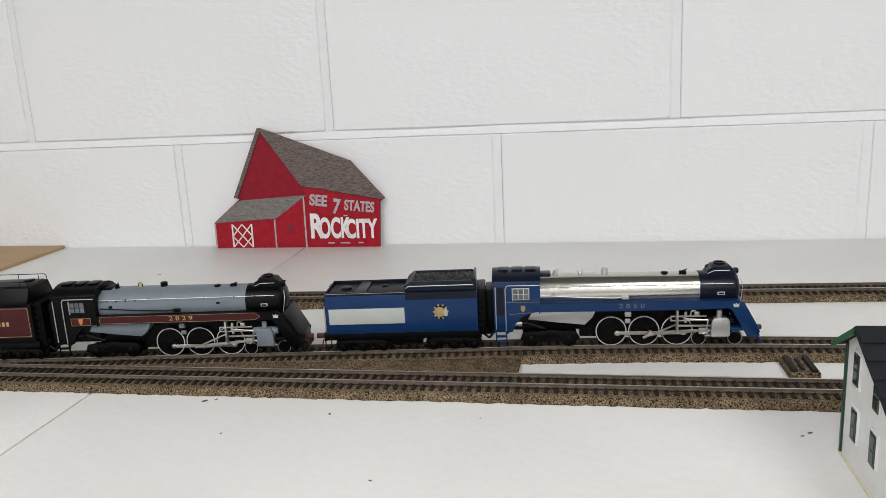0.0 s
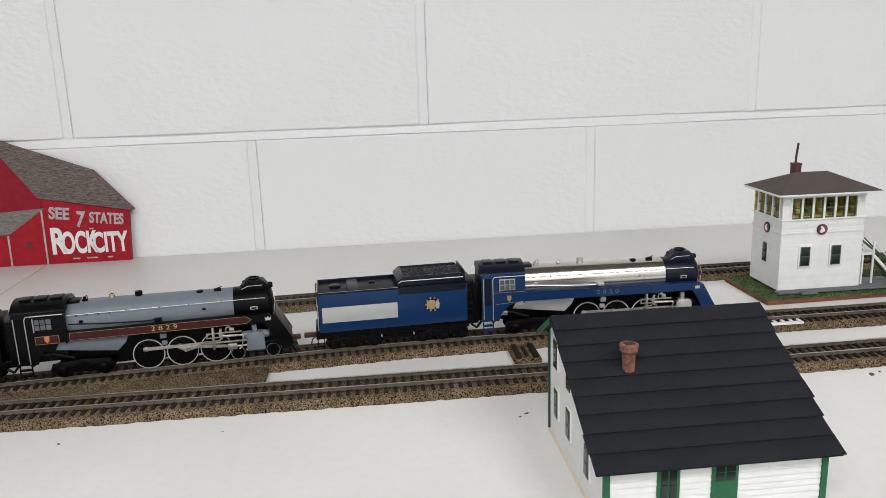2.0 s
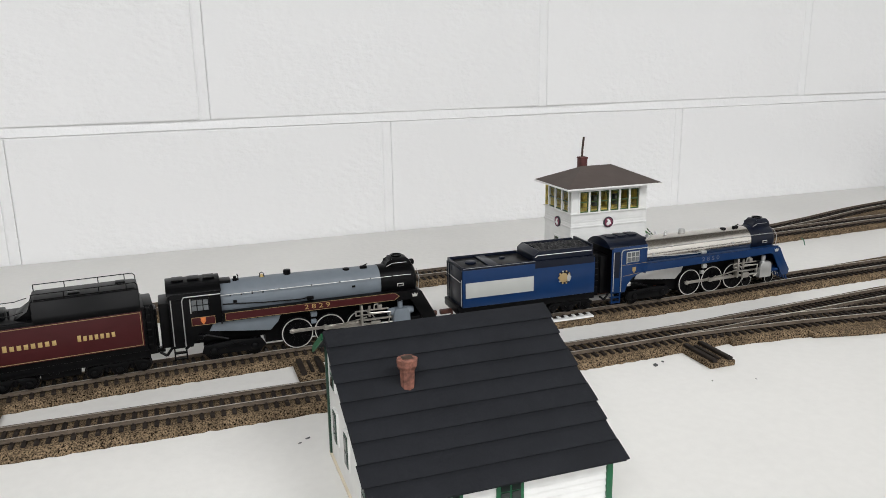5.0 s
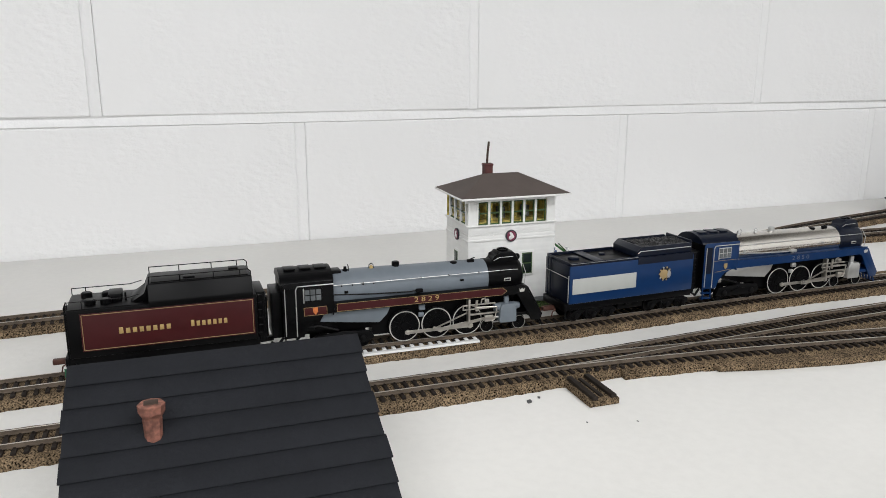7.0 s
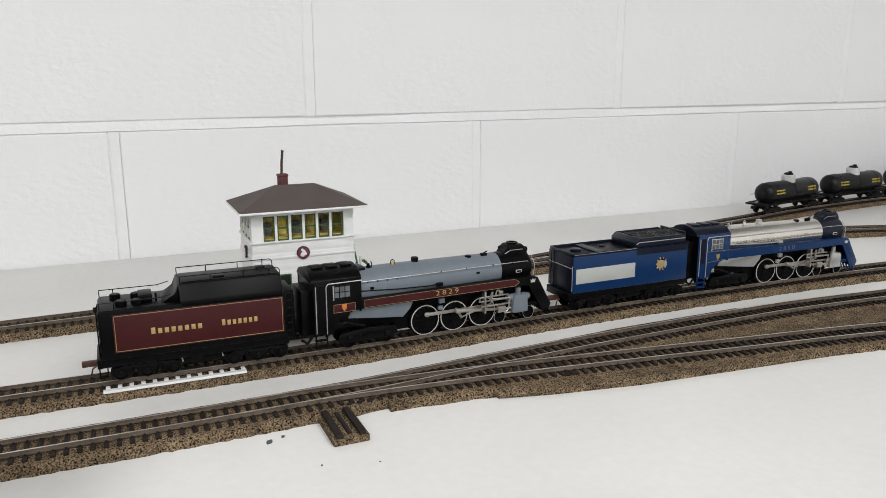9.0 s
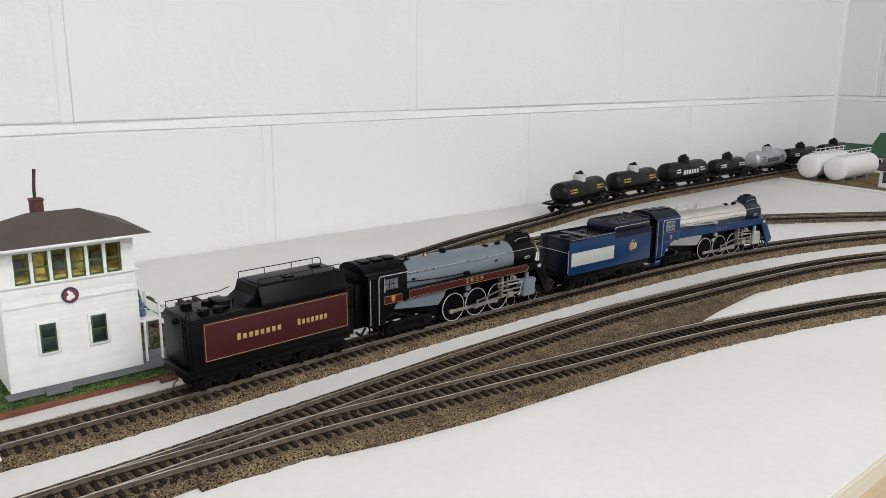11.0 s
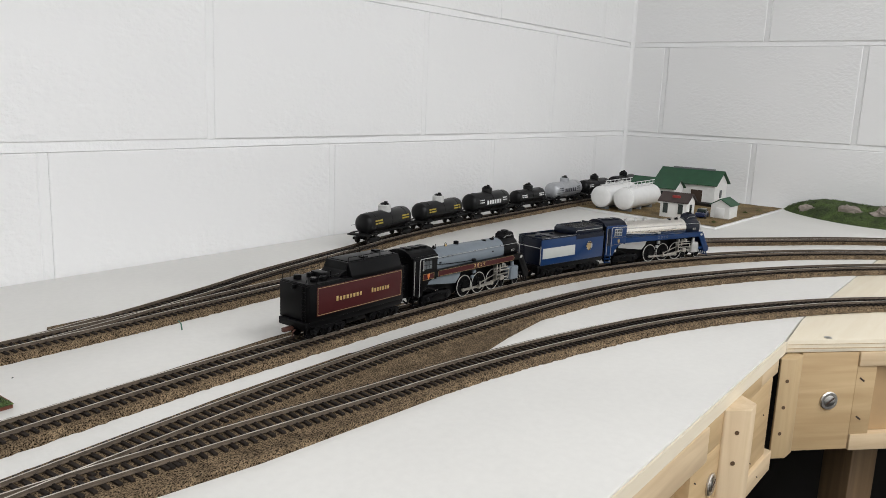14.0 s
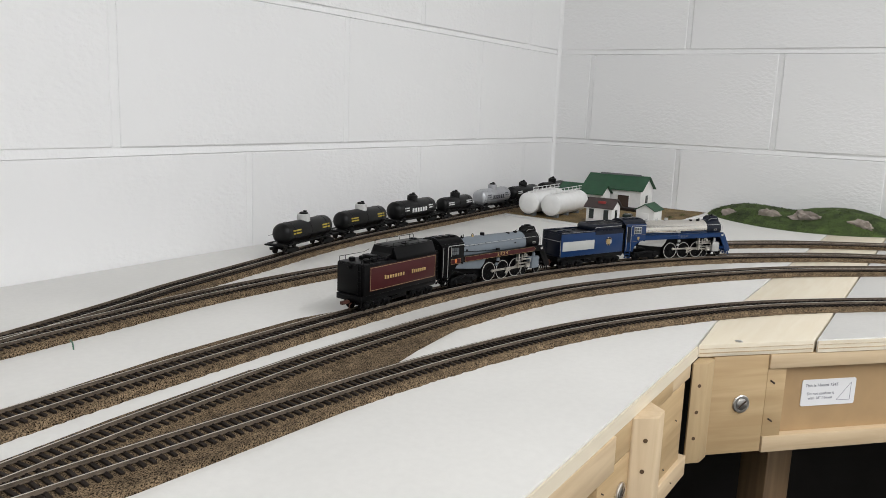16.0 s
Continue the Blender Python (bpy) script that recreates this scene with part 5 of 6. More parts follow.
def tank_car(body, dome, ink, R, half, label, big=False):
    c = thing("tank_car", label, "tank car", "parked tank cars")
    zc = 0.0112 + R
    part("tank", one(lathe, [(-half, R * 0.35), (-half + 0.0012, R * 0.72), (-half + 0.004, R * 0.94), (-half + 0.007, R), (half - 0.007, R), (half - 0.004, R * 0.94), (half - 0.0012, R * 0.72), (half, R * 0.35)], (0, 0, zc), (1, 0, 0), 36), body, c)
    for k in (-0.34, 0.0, 0.34):
        part("tank_band", one(lathe, [(-0.0006, R + 0.0002), (-0.0006, R + 0.0005), (0.0006, R + 0.0005), (0.0006, R + 0.0002)], (2 * half * k, 0, zc), (1, 0, 0), 36, False), body, c)
    d = part("dome", one(lathe, [(0, 0.0088), (0.0098, 0.0088), (0.0112, 0.0074)], (0, 0, zc + R - 0.004), (0, 0, 1), 24), dome, c)
    part("dome_lid", one(lathe, [(0.0110, 0.0058), (0.0126, 0.0058), (0.0136, 0.004)], (0, 0, zc + R - 0.004), (0, 0, 1), 18), M_UNDER, d)
    part("dome_valve", one(box, 0.0015, 0.0050, -0.002, 0.002, zc + R + 0.0088, zc + R + 0.0112, 0.0004), M_UNDER, d)
    part("underframe", one(box, -0.062, 0.062, -0.0055, 0.0055, 0.0085, 0.0135, 0.0006), M_UNDER, c)
    for e in (-1, 1):
        part("end_platform", one(box, e * 0.0625 - 0.005, e * 0.0625 + 0.005, -0.015, 0.015, 0.0115, 0.0135, 0.0004), M_UNDER, c)
        part("running_board", one(box, -0.058, 0.058, e * 0.0150 - 0.002, e * 0.0150 + 0.002, 0.0125, 0.0135), M_UNDER, c)
        part("bolster", one(box, e * 0.040 - 0.004, e * 0.040 + 0.004, -0.013, 0.013, 0.0100, 0.0160, 0.0005), M_UNDER, c)
        part("coupler", one(box, e * 0.0705 - 0.0045, e * 0.0705 + 0.0045, -0.0016, 0.0016, 0.0085, 0.0115, 0.0005), M_UNDER, c)
        part("side_handrail", one(wire, [(-0.056, e * 0.0165, 0.0225), (0.056, e * 0.0165, 0.0225)], 0.0003, 5), M_UNDER, c)
        tk = part("truck", one(box, e * 0.044 - 0.004, e * 0.044 + 0.004, -0.011, 0.011, 0.0040, 0.0085, 0.0008), M_UNDER, c)
        for sy in (-1, 1):
            part("side_frame", one(prism, [(e * 0.044 - 0.014, 0.0045), (e * 0.044 - 0.012, 0.0075), (e * 0.044 + 0.012, 0.0075), (e * 0.044 + 0.014, 0.0045), (e * 0.044 + 0.008, 0.0028), (e * 0.044 - 0.008, 0.0028)], "y", sy * 0.0118 - 0.0012, sy * 0.0118 + 0.0012), M_UNDER, tk)
            for w in (-0.0095, 0.0095):
                part("wheel", one(lathe, [(-0.0012, 0.0047), (0.0008, 0.0047), (0.0008, 0.0053), (0.0014, 0.0053)], (e * 0.044 + w, sy * 0.0082, 0.0047), (0, -sy, 0), 18), M_WHEEL, tk)
    for e, ln in ((-1, 0.018), (1, 0.018)):
        for rw in range(2):
            a = 0.30 - rw * 0.26
            part("lettering_bar", one(box, e * half * 0.62 - ln / 2 * (0.7 if big else 1), e * half * 0.62 + ln / 2 * (0.7 if big else 1), -R * math.cos(a) - 0.0004, -R * math.cos(a) + 0.0008, zc + R * math.sin(a) - 0.0009, zc + R * math.sin(a) + 0.0009), ink, c)
    if big:
        for k in range(6):
            x = -0.021 + k * 0.0078
            part("lettering_bar", one(box, x, x + 0.0052, -R - 0.0003, -R + 0.0006, zc - 0.0040, zc + 0.0030, 0.0005), ink, c)
    return c


def on_line(line, x):
    i = int(np.argmin(np.abs(line[:, 0] - x)))
    i = min(max(i, 1), len(line) - 2)
    d = line[i + 1] - line[i - 1]
    return pose(line[i][0], line[i][1], RAIL_T, 0, 0, math.degrees(math.atan2(d[1], d[0])))


first = tank_car(M_BLK, M_DOMEW, M_YEL, 0.0140, 0.056, "black tank car with yellow lettering and pale dome")
first.matrix_basis = on_line(LINE_C1, 1.227)
copy_thing(first, on_line(LINE_C1, 1.369))
tank_car(M_BLK, M_BLK, M_WHT, 0.0150, 0.058, "black tank car with large white lettering", True).matrix_basis = on_line(LINE_C1, 1.513)
tank_car(M_BLK, M_BLK, M_WHT, 0.0125, 0.050, "small black tank car with white lettering").matrix_basis = on_line(LINE_C1, 1.655)
tank_car(M_SILV, M_SILV, M_INK, 0.0150, 0.056, "silver tank car with dark lettering", True).matrix_basis = on_line(LINE_C1, 1.796)
last = tank_car(M_BLK, M_BLK, M_WHT, 0.0135, 0.056, "plain black tank car near the depot")
last.matrix_basis = on_line(LINE_C1, 1.930)
copy_thing(last, on_line(LINE_C1, 2.072))

# ---- the two trains ----
M_BLUE = mat("deep_blue_enamel", (0.0035, 0.0260, 0.094), 0.30, spec=0.25, var=0.06, scale=120, coat=0.1)
M_NAVY = mat("navy_black_enamel", (0.0035, 0.006, 0.015), 0.32, spec=0.25, var=0.1, scale=150)
M_CHROME = mat("plated_boiler_jacket", (0.66, 0.63, 0.58), 0.17, 1.0, var=0.05, scale=90)
M_SILVERP = mat("silver_paint", (0.50, 0.50, 0.49), 0.35, 0.7, var=0.06, scale=150)
M_GREYJ = mat("grey_boiler_jacket", (0.15, 0.175, 0.20), 0.42, spec=0.35, var=0.07, scale=120)
M_LOCOBLK = mat("satin_black_enamel", (0.0022, 0.0022, 0.0026), 0.36, spec=0.11, var=0.15, scale=150)
M_TUSCAN = mat("tuscan_red_enamel", (0.048, 0.0078, 0.0088), 0.42, spec=0.22, var=0.07, scale=150)
M_GOLD = mat("gold_lettering", (0.46, 0.33, 0.13), 0.42, 0.3, var=0.1, scale=300)
M_GOLDLINE = mat("gold_lining", (0.36, 0.26, 0.12), 0.45, 0.2)
M_TYRE = mat("white_tyre_rim", (0.55, 0.54, 0.51), 0.4, 0.3, var=0.06, scale=300)
M_ROD = mat("nickel_rods", (0.50, 0.47, 0.43), 0.32, 0.9, var=0.12, scale=300)
M_DULLSIL = mat("dull_silver_lettering", (0.13, 0.14, 0.17), 0.45, 0.3)
M_CREAM = mat("light_grey_panel", (0.42, 0.43, 0.41), 0.4, var=0.03, scale=100)
M_COAL = mat("coal_load", (0.010, 0.010, 0.011), 0.5, var=0.5, scale=500, bump=1.0, bscale=700)
M_WINDOW = mat("cab_window_glass", (0.10, 0.11, 0.115), 0.1, var=0.3, scale=200)
M_COPPER = mat("rusty_coupler", (0.085, 0.035, 0.025), 0.5, 0.4, var=0.2, scale=300)
M_SHIELD = mat("orange_shield", (0.55, 0.16, 0.04), 0.45, var=0.3, scale=500)
MM = 0.001


def mm(v):
    return tuple(c * MM for c in v)


def mbox(x0, x1, y0, y1, z0, z1, bevel=0.0):
    return one(box, x0 * MM, x1 * MM, y0 * MM, y1 * MM, z0 * MM, z1 * MM, bevel * MM)


def mprism(pts, axis, a, b, bevel=0.0):
    return one(prism, [mm(p) for p in pts], axis, a * MM, b * MM, bevel * MM)


def mlathe(prof, origin, direction, seg=28, caps=True):
    return one(lathe, [mm(p) for p in prof], mm(origin), direction, seg, caps)


def mwire(pts, r, seg=6):
    return one(wire, [mm(p) for p in pts], r * MM, seg)


def wheel_set(parent, x, r, name, rim, spokes, y=8.2):
    """An axle with both wheels, turning about its own centre."""
    ax = part(name, mlathe([(-y, 1.3), (y, 1.3)], (0, 0, 0), (0, 1, 0), 10), M_LOCOBLK, parent, "", pose(x * MM, 0, r * MM))
    for s in (-1, 1):
        w = part("wheel", mlathe([(-1.3, r * 0.84), (-1.3, r + 0.55), (-0.9, r + 0.55), (-0.8, r), (1.1, r), (1.3, r - 0.15), (1.3, r * 0.86), (0.7, r * 0.84), (0.6, r * 0.30), (1.5, r * 0.28), (1.6, r * 0.12)], (0, s * y, 0), (0, s, 0), 36), M_LOCOBLK, ax)
        part("tyre", mlathe([(1.28, r * 0.93), (1.36, r * 0.935), (1.36, r * 0.985), (1.2, r)], (0, s * y, 0), (0, s, 0), 40, False), rim, ax)
        if spokes:
            for k in range(spokes):
                a = 2 * math.pi * k / spokes
                bm = one(box, 0.26 * r * MM, 0.86 * r * MM, (s * (y + 0.75) - 0.3) * MM, (s * (y + 0.75) + 0.3) * MM, -0.42 * MM, 0.42 * MM)
                bm.transform(pose(0, 0, 0, 0, math.degrees(a), 0))
                part("spoke", bm, M_LOCOBLK, ax)
            bm = mprism([(r * 0.45 * math.cos(a), r * 0.78 * math.sin(a)) for a in np.linspace(2.2, 4.08, 8)], "y", s * (y + 0.6), s * (y + 1.2))
            part("counterweight", bm, M_LOCOBLK, ax)
    return ax


def small_wheels(parent, xs, r, rim, y=8.2):
    return [wheel_set(parent, x, r, "wheelset", rim, 0, y) for x in xs]


def digits(text, size, parent, x, z, y, mtl, stretch=1.25):
    """Painted figures on both sides."""
    words(text, size * MM, mtl, parent, "painted_number", pose(x * MM, -y * MM, z * MM, 90, 0, 0), 0.00006, stretch)


def locomotive(c, number, label):
    """Hudson type engine; x forward, the rail top at z 0, the middle driver at x 0. c: colours."""
    L = thing("steam_locomotive", label, "locomotive", "steam locomotives")
    R = 12.6
    # boiler jacket and smokebox
    part("boiler", mlathe([(-75, R + 0.3), (-40, R + 0.3), (-20, R), (38, R - 0.6)], (0, 0, 39.6), (1, 0, 0), 48), c["boiler"], L, c["boiler_label"])
    sm = part("smokebox", mlathe([(38, R - 0.2), (61, R - 0.2), (63.5, R - 1.0), (65, R - 2.6), (65.3, R - 5), (66, R - 6), (66.6, 3)], (0, 0, 39.4), (1, 0, 0), 48), c["smoke"], L)
    part("number_board", mbox(49.5, 54.5, -12.9, -12.2, 37.6, 39.8, 0.2), M_TYRE, sm)
    part("number_board_field", mbox(50.2, 53.8, -13.05, -12.6, 38.1, 39.3), M_LOCOBLK, sm)
    # stack fairing
    st = part("stack_fairing", mprism([(41, 50.0), (45.5, 53.5), (47.0, 56.6), (48, 57.2), (59.0, 57.0), (60.0, 55.8), (63.2, 52.5), (64.2, 48)], "y", -5.6, 5.6, 1.3), c["smoke"], L)
    part("chimney_lip", mlathe([(0, 4.0), (1.2, 4.2), (1.2, 3.0), (0.3, 2.8)], (53, 0, 57.0), (0, 0, 1), 20), M_LOCOBLK, st)
    part("fairing_lining", mwire([(44, -5.8, 51.2), (48.5, -5.75, 53.2), (59, -5.75, 53.2)], 0.22), c["rail"], st)
    hl = part("headlight", mlathe([(0, 2.2), (2.4, 2.2), (3.0, 1.8)], (63.0, 0, 51.5), (1, 0, 0), 18), c["smoke"], L)
    part("lens", mlathe([(3.0, 1.6), (3.3, 1.2)], (63.0, 0, 51.5), (1, 0, 0), 16), M_TYRE, hl)
    # domes and fittings on the boiler
    part("dome", mlathe([(0, 2.7), (2.2, 2.6), (3.6, 2.6), (3.8, 2.2), (4.0, 2.2), (4.2, 1.2)], (-26.5, 0, 51.3), (0, 0, 1), 20), c["fit"], L)
    part("bell", mlathe([(0, 1.5), (0.8, 1.2), (1.8, 0.7), (2.2, 0.2)], (-44, -1.5, 52.4), (0, 0, 1), 14), M_GOLD if c["cp"] else c["fit"], L)
    part("bell_bracket", mwire([(-45.6, -1.5, 51.8), (-45.4, -1.5, 54.8), (-44, -1.5, 55.8), (-42.6, -1.5, 54.8), (-42.4, -1.5, 51.8)], 0.3), c["fit"], L)
    part("safety_valve", mlathe([(0, 1.8), (1.6, 1.8), (2.0, 1.1), (3.4, 1.0), (3.6, 0.4)], (-62, -2, 51.6), (0, 0, 1), 14), c["fit"], L)
    part("whistle", mwire([(-60, -3, 51.5), (-60, -3, 55.5), (-60.6, -3, 56.6)], 0.35), c["fit"], L)
    part("turret", mbox(-73, -65, -5, 5, 50.2, 53.4, 0.8), c["cabroof"], L)
    part("sand_box", mlathe([(0, 2.6), (1.0, 2.6), (1.5, 1.8)], (15, -2, 51.0), (0, 0, 1), 18), M_LOCOBLK, L)
    part("steam_valve", mbox(25, 30, -4.0, -1.5, 50.4, 53.0, 0.4), M_LOCOBLK, L)
    part("valve_stem", mwire([(26, -3, 52.6), (30.5, -3, 54.2)], 0.4), M_LOCOBLK, L)
    for k in range(4):
        part("washout_plug", mlathe([(0, 0.6), (0.4, 0.5)], (-66.5 + k * 7.2, -12.0, 44.6), (0, -1, 0.4), 8), c["fit"], L)
    part("check_valve", mbox(-65, -62.5, -13.6, -12.4, 39.6, 41.4, 0.3), c["fit"], L)
    part("inspection_plate", mbox(16.5, 19.0, -12.9, -12.2, 40.6, 42.0, 0.2), c["fit"], L)
    part("injector_pipe", mwire([(-72, -13.2, 39.5), (-45, -13.2, 37.6), (-20, -13.4, 36.8), (-14, -13.0, 37.4)], 0.42), c["fit2"], L)
    part("feed_pump", mbox(-16, -11, -14.6, -12.0, 35.6, 38.2, 0.6), c["fit2"], L)
    hr = part("handrail", mwire([(-73, -13.4, 45.8), (36, -13.0, 45.8), (56, -13.0, 45.8), (60, -12.4, 45.4)], 0.24), c["rail"], L)
    for x in (-52, -34, -12, 8, 30, 46):
        part("handrail_post", mlathe([(0, 0.5), (1.2, 0.4)], (x, -12.2, 45.8), (0, -1, 0), 6), c["fit2"], hr)
    part("far_handrail", mwire([(-73, 13.4, 45.8), (36, 13.0, 45.8), (56, 13.0, 45.8)], 0.30), c["rail"], L)
    # running boards
    for s in (-1, 1):
        part("running_board", mbox(-73, 62, min(s * 17.6, s * 10), max(s * 17.6, s * 10), 33.8, 34.6), c["skirt"], L)
        if c["cp"]:
            part("skirt", mprism([(-73, 28.6), (-73, 34.9), (62, 34.9), (62, 28.6)], "y", s * 17.2 - 0.3, s * 17.2 + 0.3), M_LOCOBLK, L)
            pn = part("skirt_panel", mprism([(-71, 29.3), (-71, 34.3), (46, 34.3), (49.5, 31.8), (46, 29.3)], "y", s * 17.6 - 0.15, s * 17.6 + 0.15), M_TUSCAN, L, "tuscan red running board panel")
            part("skirt_lining", mwire([(-71, s * 17.75, 29.2), (-71, s * 17.75, 34.4), (46, s * 17.75, 34.4), (49.6, s * 17.75, 31.8), (46, s * 17.75, 29.2), (-71, s * 17.75, 29.2)], 0.14, 4), M_GOLDLINE, pn)
        else:
            part("skirt", mprism([(-73, 28.4), (-73, 35.2), (63, 35.2), (63, 29.4), (30, 28.6)], "y", s * 17.2 - 0.35, s * 17.2 + 0.35), c["skirt"], L, "blue running board skirt")
            part("skirt_lining", mwire([(-73, s * 17.62, 35.0), (60, s * 17.62, 35.0)], 0.16, 4), M_NAVY, L)
        # pilot wing sloping to the front
        part("pilot_wing", mprism([(56, 35.2), (62, 35.2), (66, 31.5), (78, 12), (76.5, 8), (69.5, 8), (58.5, 28.4), (56, 28.6)], "y", s * 16.4 - 0.7, s * 16.4 + 0.7, 0.3), c["wing"], L)
    digits(" ".join(number), 4.7, L, -9.5, 31.9, 17.72, M_GOLD if c["cp"] else M_DULLSIL, 1.35)
    cr = part("crown_badge", mprism([(59.6, 30.2), (59.0, 32.8), (60.2, 31.8), (61.2, 33.2), (62.2, 31.8), (63.4, 32.8), (62.8, 30.2)], "y", -17.85, -17.55), M_TYRE, L, "small crown badge")
    # pilot
    part("pilot_deck", mbox(58, 76, -15.8, 15.8, 12, 14.5, 0.6), M_LOCOBLK if c["cp"] else c["wing"], L)
    part("pilot_beam", mbox(74.5, 77.5, -15.8, 15.8, 7.5, 14.2, 0.6), M_LOCOBLK if c["cp"] else c["wing"], L)
    part("front_shield", mprism([(64, 33), (67, 33), (77.5, 14), (74, 14)], "y", -15.6, 15.6, 0.4), M_LOCOBLK if c["cp"] else c["wing"], L)
    for y in np.arange(-13, 13.1, 3.25):
        part("pilot_bar", mprism([(76.0, 8.2), (77.6, 8.2), (80.5, 2.2), (79.0, 2.2)], "y", y - 0.55, y + 0.55), M_LOCOBLK if c["cp"] else c["wing"], L)
    part("front_coupler", mbox(77.0, 83.5, -1.9, 1.9, 8.0, 11.2, 0.6), M_COPPER, L)
    part("air_hose", mwire([(77.5, -5, 9), (80, -5, 8), (81, -5, 4.5)], 0.5), M_COPPER, L)
    part("front_handrail", mwire([(65.5, -11.5, 33), (67.0, -10.5, 42), (66, -7, 48)], 0.25), c["rail"], L)
    # cab
    cab = part("cab", mprism([(-106, 14), (-106, 49.2), (-104, 50.8), (-73.0, 50.8), (-73.0, 29.0), (-79, 28.2), (-86, 25.5), (-91, 20), (-93, 14)], "y", -17.6, -17.0, 0.12), c["cab"], L)
    part("far_cab_side", mprism([(-106, 14), (-106, 49.2), (-104, 50.8), (-73.0, 50.8), (-73.0, 29.0), (-79, 28.2), (-86, 25.5), (-91, 20), (-93, 14)], "y", 17.0, 17.6, 0.12), c["cab"], cab)
    part("front_wall", mbox(-74, -73.2, -17.0, 17.0, 27, 50.4), c["cab"], cab)
    part("back_wall", mbox(-105.5, -104.8, -17.0, 17.0, 14, 50.0), M_LOCOBLK, cab)
    arc = [(17.9 * math.sin(a), 45.4 + 11.4 * math.cos(a)) for a in np.linspace(-1.18, 1.18, 17)]
    part("roof", mprism(arc, "x", -107.0, -72.5, 0.25), c["cabroof"], cab)
    for k in range(3):
        part("roof_hatch", mbox(-103 + k * 10, -95.5 + k * 10, -6.5, 3, 56.4, 57.4, 0.3), c["cabroof"], cab)
    wf = part("window", mbox(-92.6, -80.6, -17.95, -17.4, 37.8, 46.6, 0.2), M_LOCOBLK if c["cp"] else M_SILVERP, cab, "cab side window")
    for ix in range(3):
        for iz in range(2):
            part("pane", mbox(-91.9 + ix * 3.75, -88.8 + ix * 3.75, -18.1, -17.6, 38.5 + iz * 3.95, 41.9 + iz * 3.95), M_WINDOW, wf)
    part("window_post", mwire([(-92.6, -18.1, 37.2), (-92.6, -18.1, 46.8)], 0.45), c["rail"], cab)
    part("grab_rail", mwire([(-97.6, -18.3, 15), (-97.6, -18.3, 46.5), (-96.4, -18.3, 48.6), (-73.2, -18.3, 48.6)], 0.38, 8), c["rail"], cab)
    part("rear_grab_rail", mwire([(-104.6, -18.3, 16), (-104.6, -18.3, 47.5)], 0.36, 8), c["rail"], cab)
    part("door_recess", mbox(-103.6, -98.8, -17.85, -17.55, 26.5, 47.5), M_LOCOBLK if c["cp"] else M_NAVY, cab)
    if c["cp"]:
        pn = part("number_panel", mbox(-92.8, -77.6, -17.85, -17.5, 28.2, 34.0, 0.2), M_TUSCAN, cab, "tuscan red cab panel")
        part("panel_lining", mwire([(-92.6, -17.95, 28.4), (-92.6, -17.95, 33.8), (-77.8, -17.95, 33.8), (-77.8, -17.95, 28.4), (-92.6, -17.95, 28.4)], 0.14, 4), M_GOLDLINE, pn)
    else:
        part("waist_lining", mwire([(-97, -17.75, 36.2), (-73, -17.75, 36.2)], 0.14, 4), M_GOLDLINE, cab)
        part("lower_lining", mwire([(-95, -17.75, 27.2), (-80, -17.75, 28.4)], 0.14, 4), M_GOLDLINE, cab)
    part("shield_badge", mprism([(-86.9, 33.6), (-83.7, 33.6), (-83.7, 30.8), (-85.3, 28.8), (-86.9, 30.8)], "y", -18.1, -17.7), M_SHIELD if c["cp"] else M_GOLDLINE, cab, "small shield badge")
    for z in (6, 10, 14, 18):
        part("cab_step", mbox(-105.2, -97.8, -17.6, -14.5, z, z + 0.8), c["cab"], cab)
    for x in (-105.4, -97.9):
        part("step_hanger", mbox(x, x + 0.9, -17.5, -16.8, 5.5, 20), c["cab"], cab)
    # firebox side, frame
    part("firebox_side", mprism([(-82, 22.2), (-79, 27.6), (-34, 28.4), (-36.5, 23), (-42, 17.6), (-60, 19.6)], "y", -14.4, 14.4, 0.3), c["ash"], L)
    part("main_frame", mbox(-45, 60, -5.5, 5.5, 6, 27), M_LOCOBLK, L)
    part("rear_frame", mbox(-104, -44, -6.5, 6.5, 12, 22), M_LOCOBLK, L)
    part("rear_apron", mbox(-112.5, -105, -11.5, 11.5, 13, 44, 0.8), M_LOCOBLK, L)
    part("cab_hose", mwire([(-106, -14, 14), (-110, -14.5, 9), (-114, -14, 12)], 0.9), M_LOCOBLK, L)
    part("under_cab", mbox(-105, -74, -14, 14, 16, 27.5), M_LOCOBLK, L)
    part("pipe_run", mwire([(-98, -15.2, 12), (-90, -15.2, 18), (-84, -15.2, 20), (-70, -15.2, 15.5)], 0.8), M_LOCOBLK, L)
    part("injector", mbox(-92, -86, -16.0, -13.5, 17.5, 21, 0.8), M_STEEL if not c["cp"] else M_LOCOBLK, L)
    tr = part("trailing_truck", mprism([(-88, 6), (-86, 11.5), (-66, 13.5), (-48, 12), (-45, 7), (-50, 4.2), (-82, 4.2)], "y", -12.8, -11.0, 0.4), M_LOCOBLK, L)
    part("far_truck_frame", mprism([(-88, 6), (-86, 11.5), (-66, 13.5), (-48, 12), (-45, 7), (-50, 4.2), (-82, 4.2)], "y", 11.0, 12.8, 0.4), M_LOCOBLK, tr)
    for x in (-80, -53):
        part("axle_box", mlathe([(0, 2.6), (0.8, 2.4), (1.4, 1.2)], (x, -12.8, 7), (0, -1, 0), 14), M_LOCOBLK, tr)
    part("spring", mprism([(-73, 9.2), (-66, 11.4), (-59, 9.2), (-59, 8.2), (-66, 9.6), (-73, 8.2)], "y", -13.8, -12.8), M_LOCOBLK, tr)
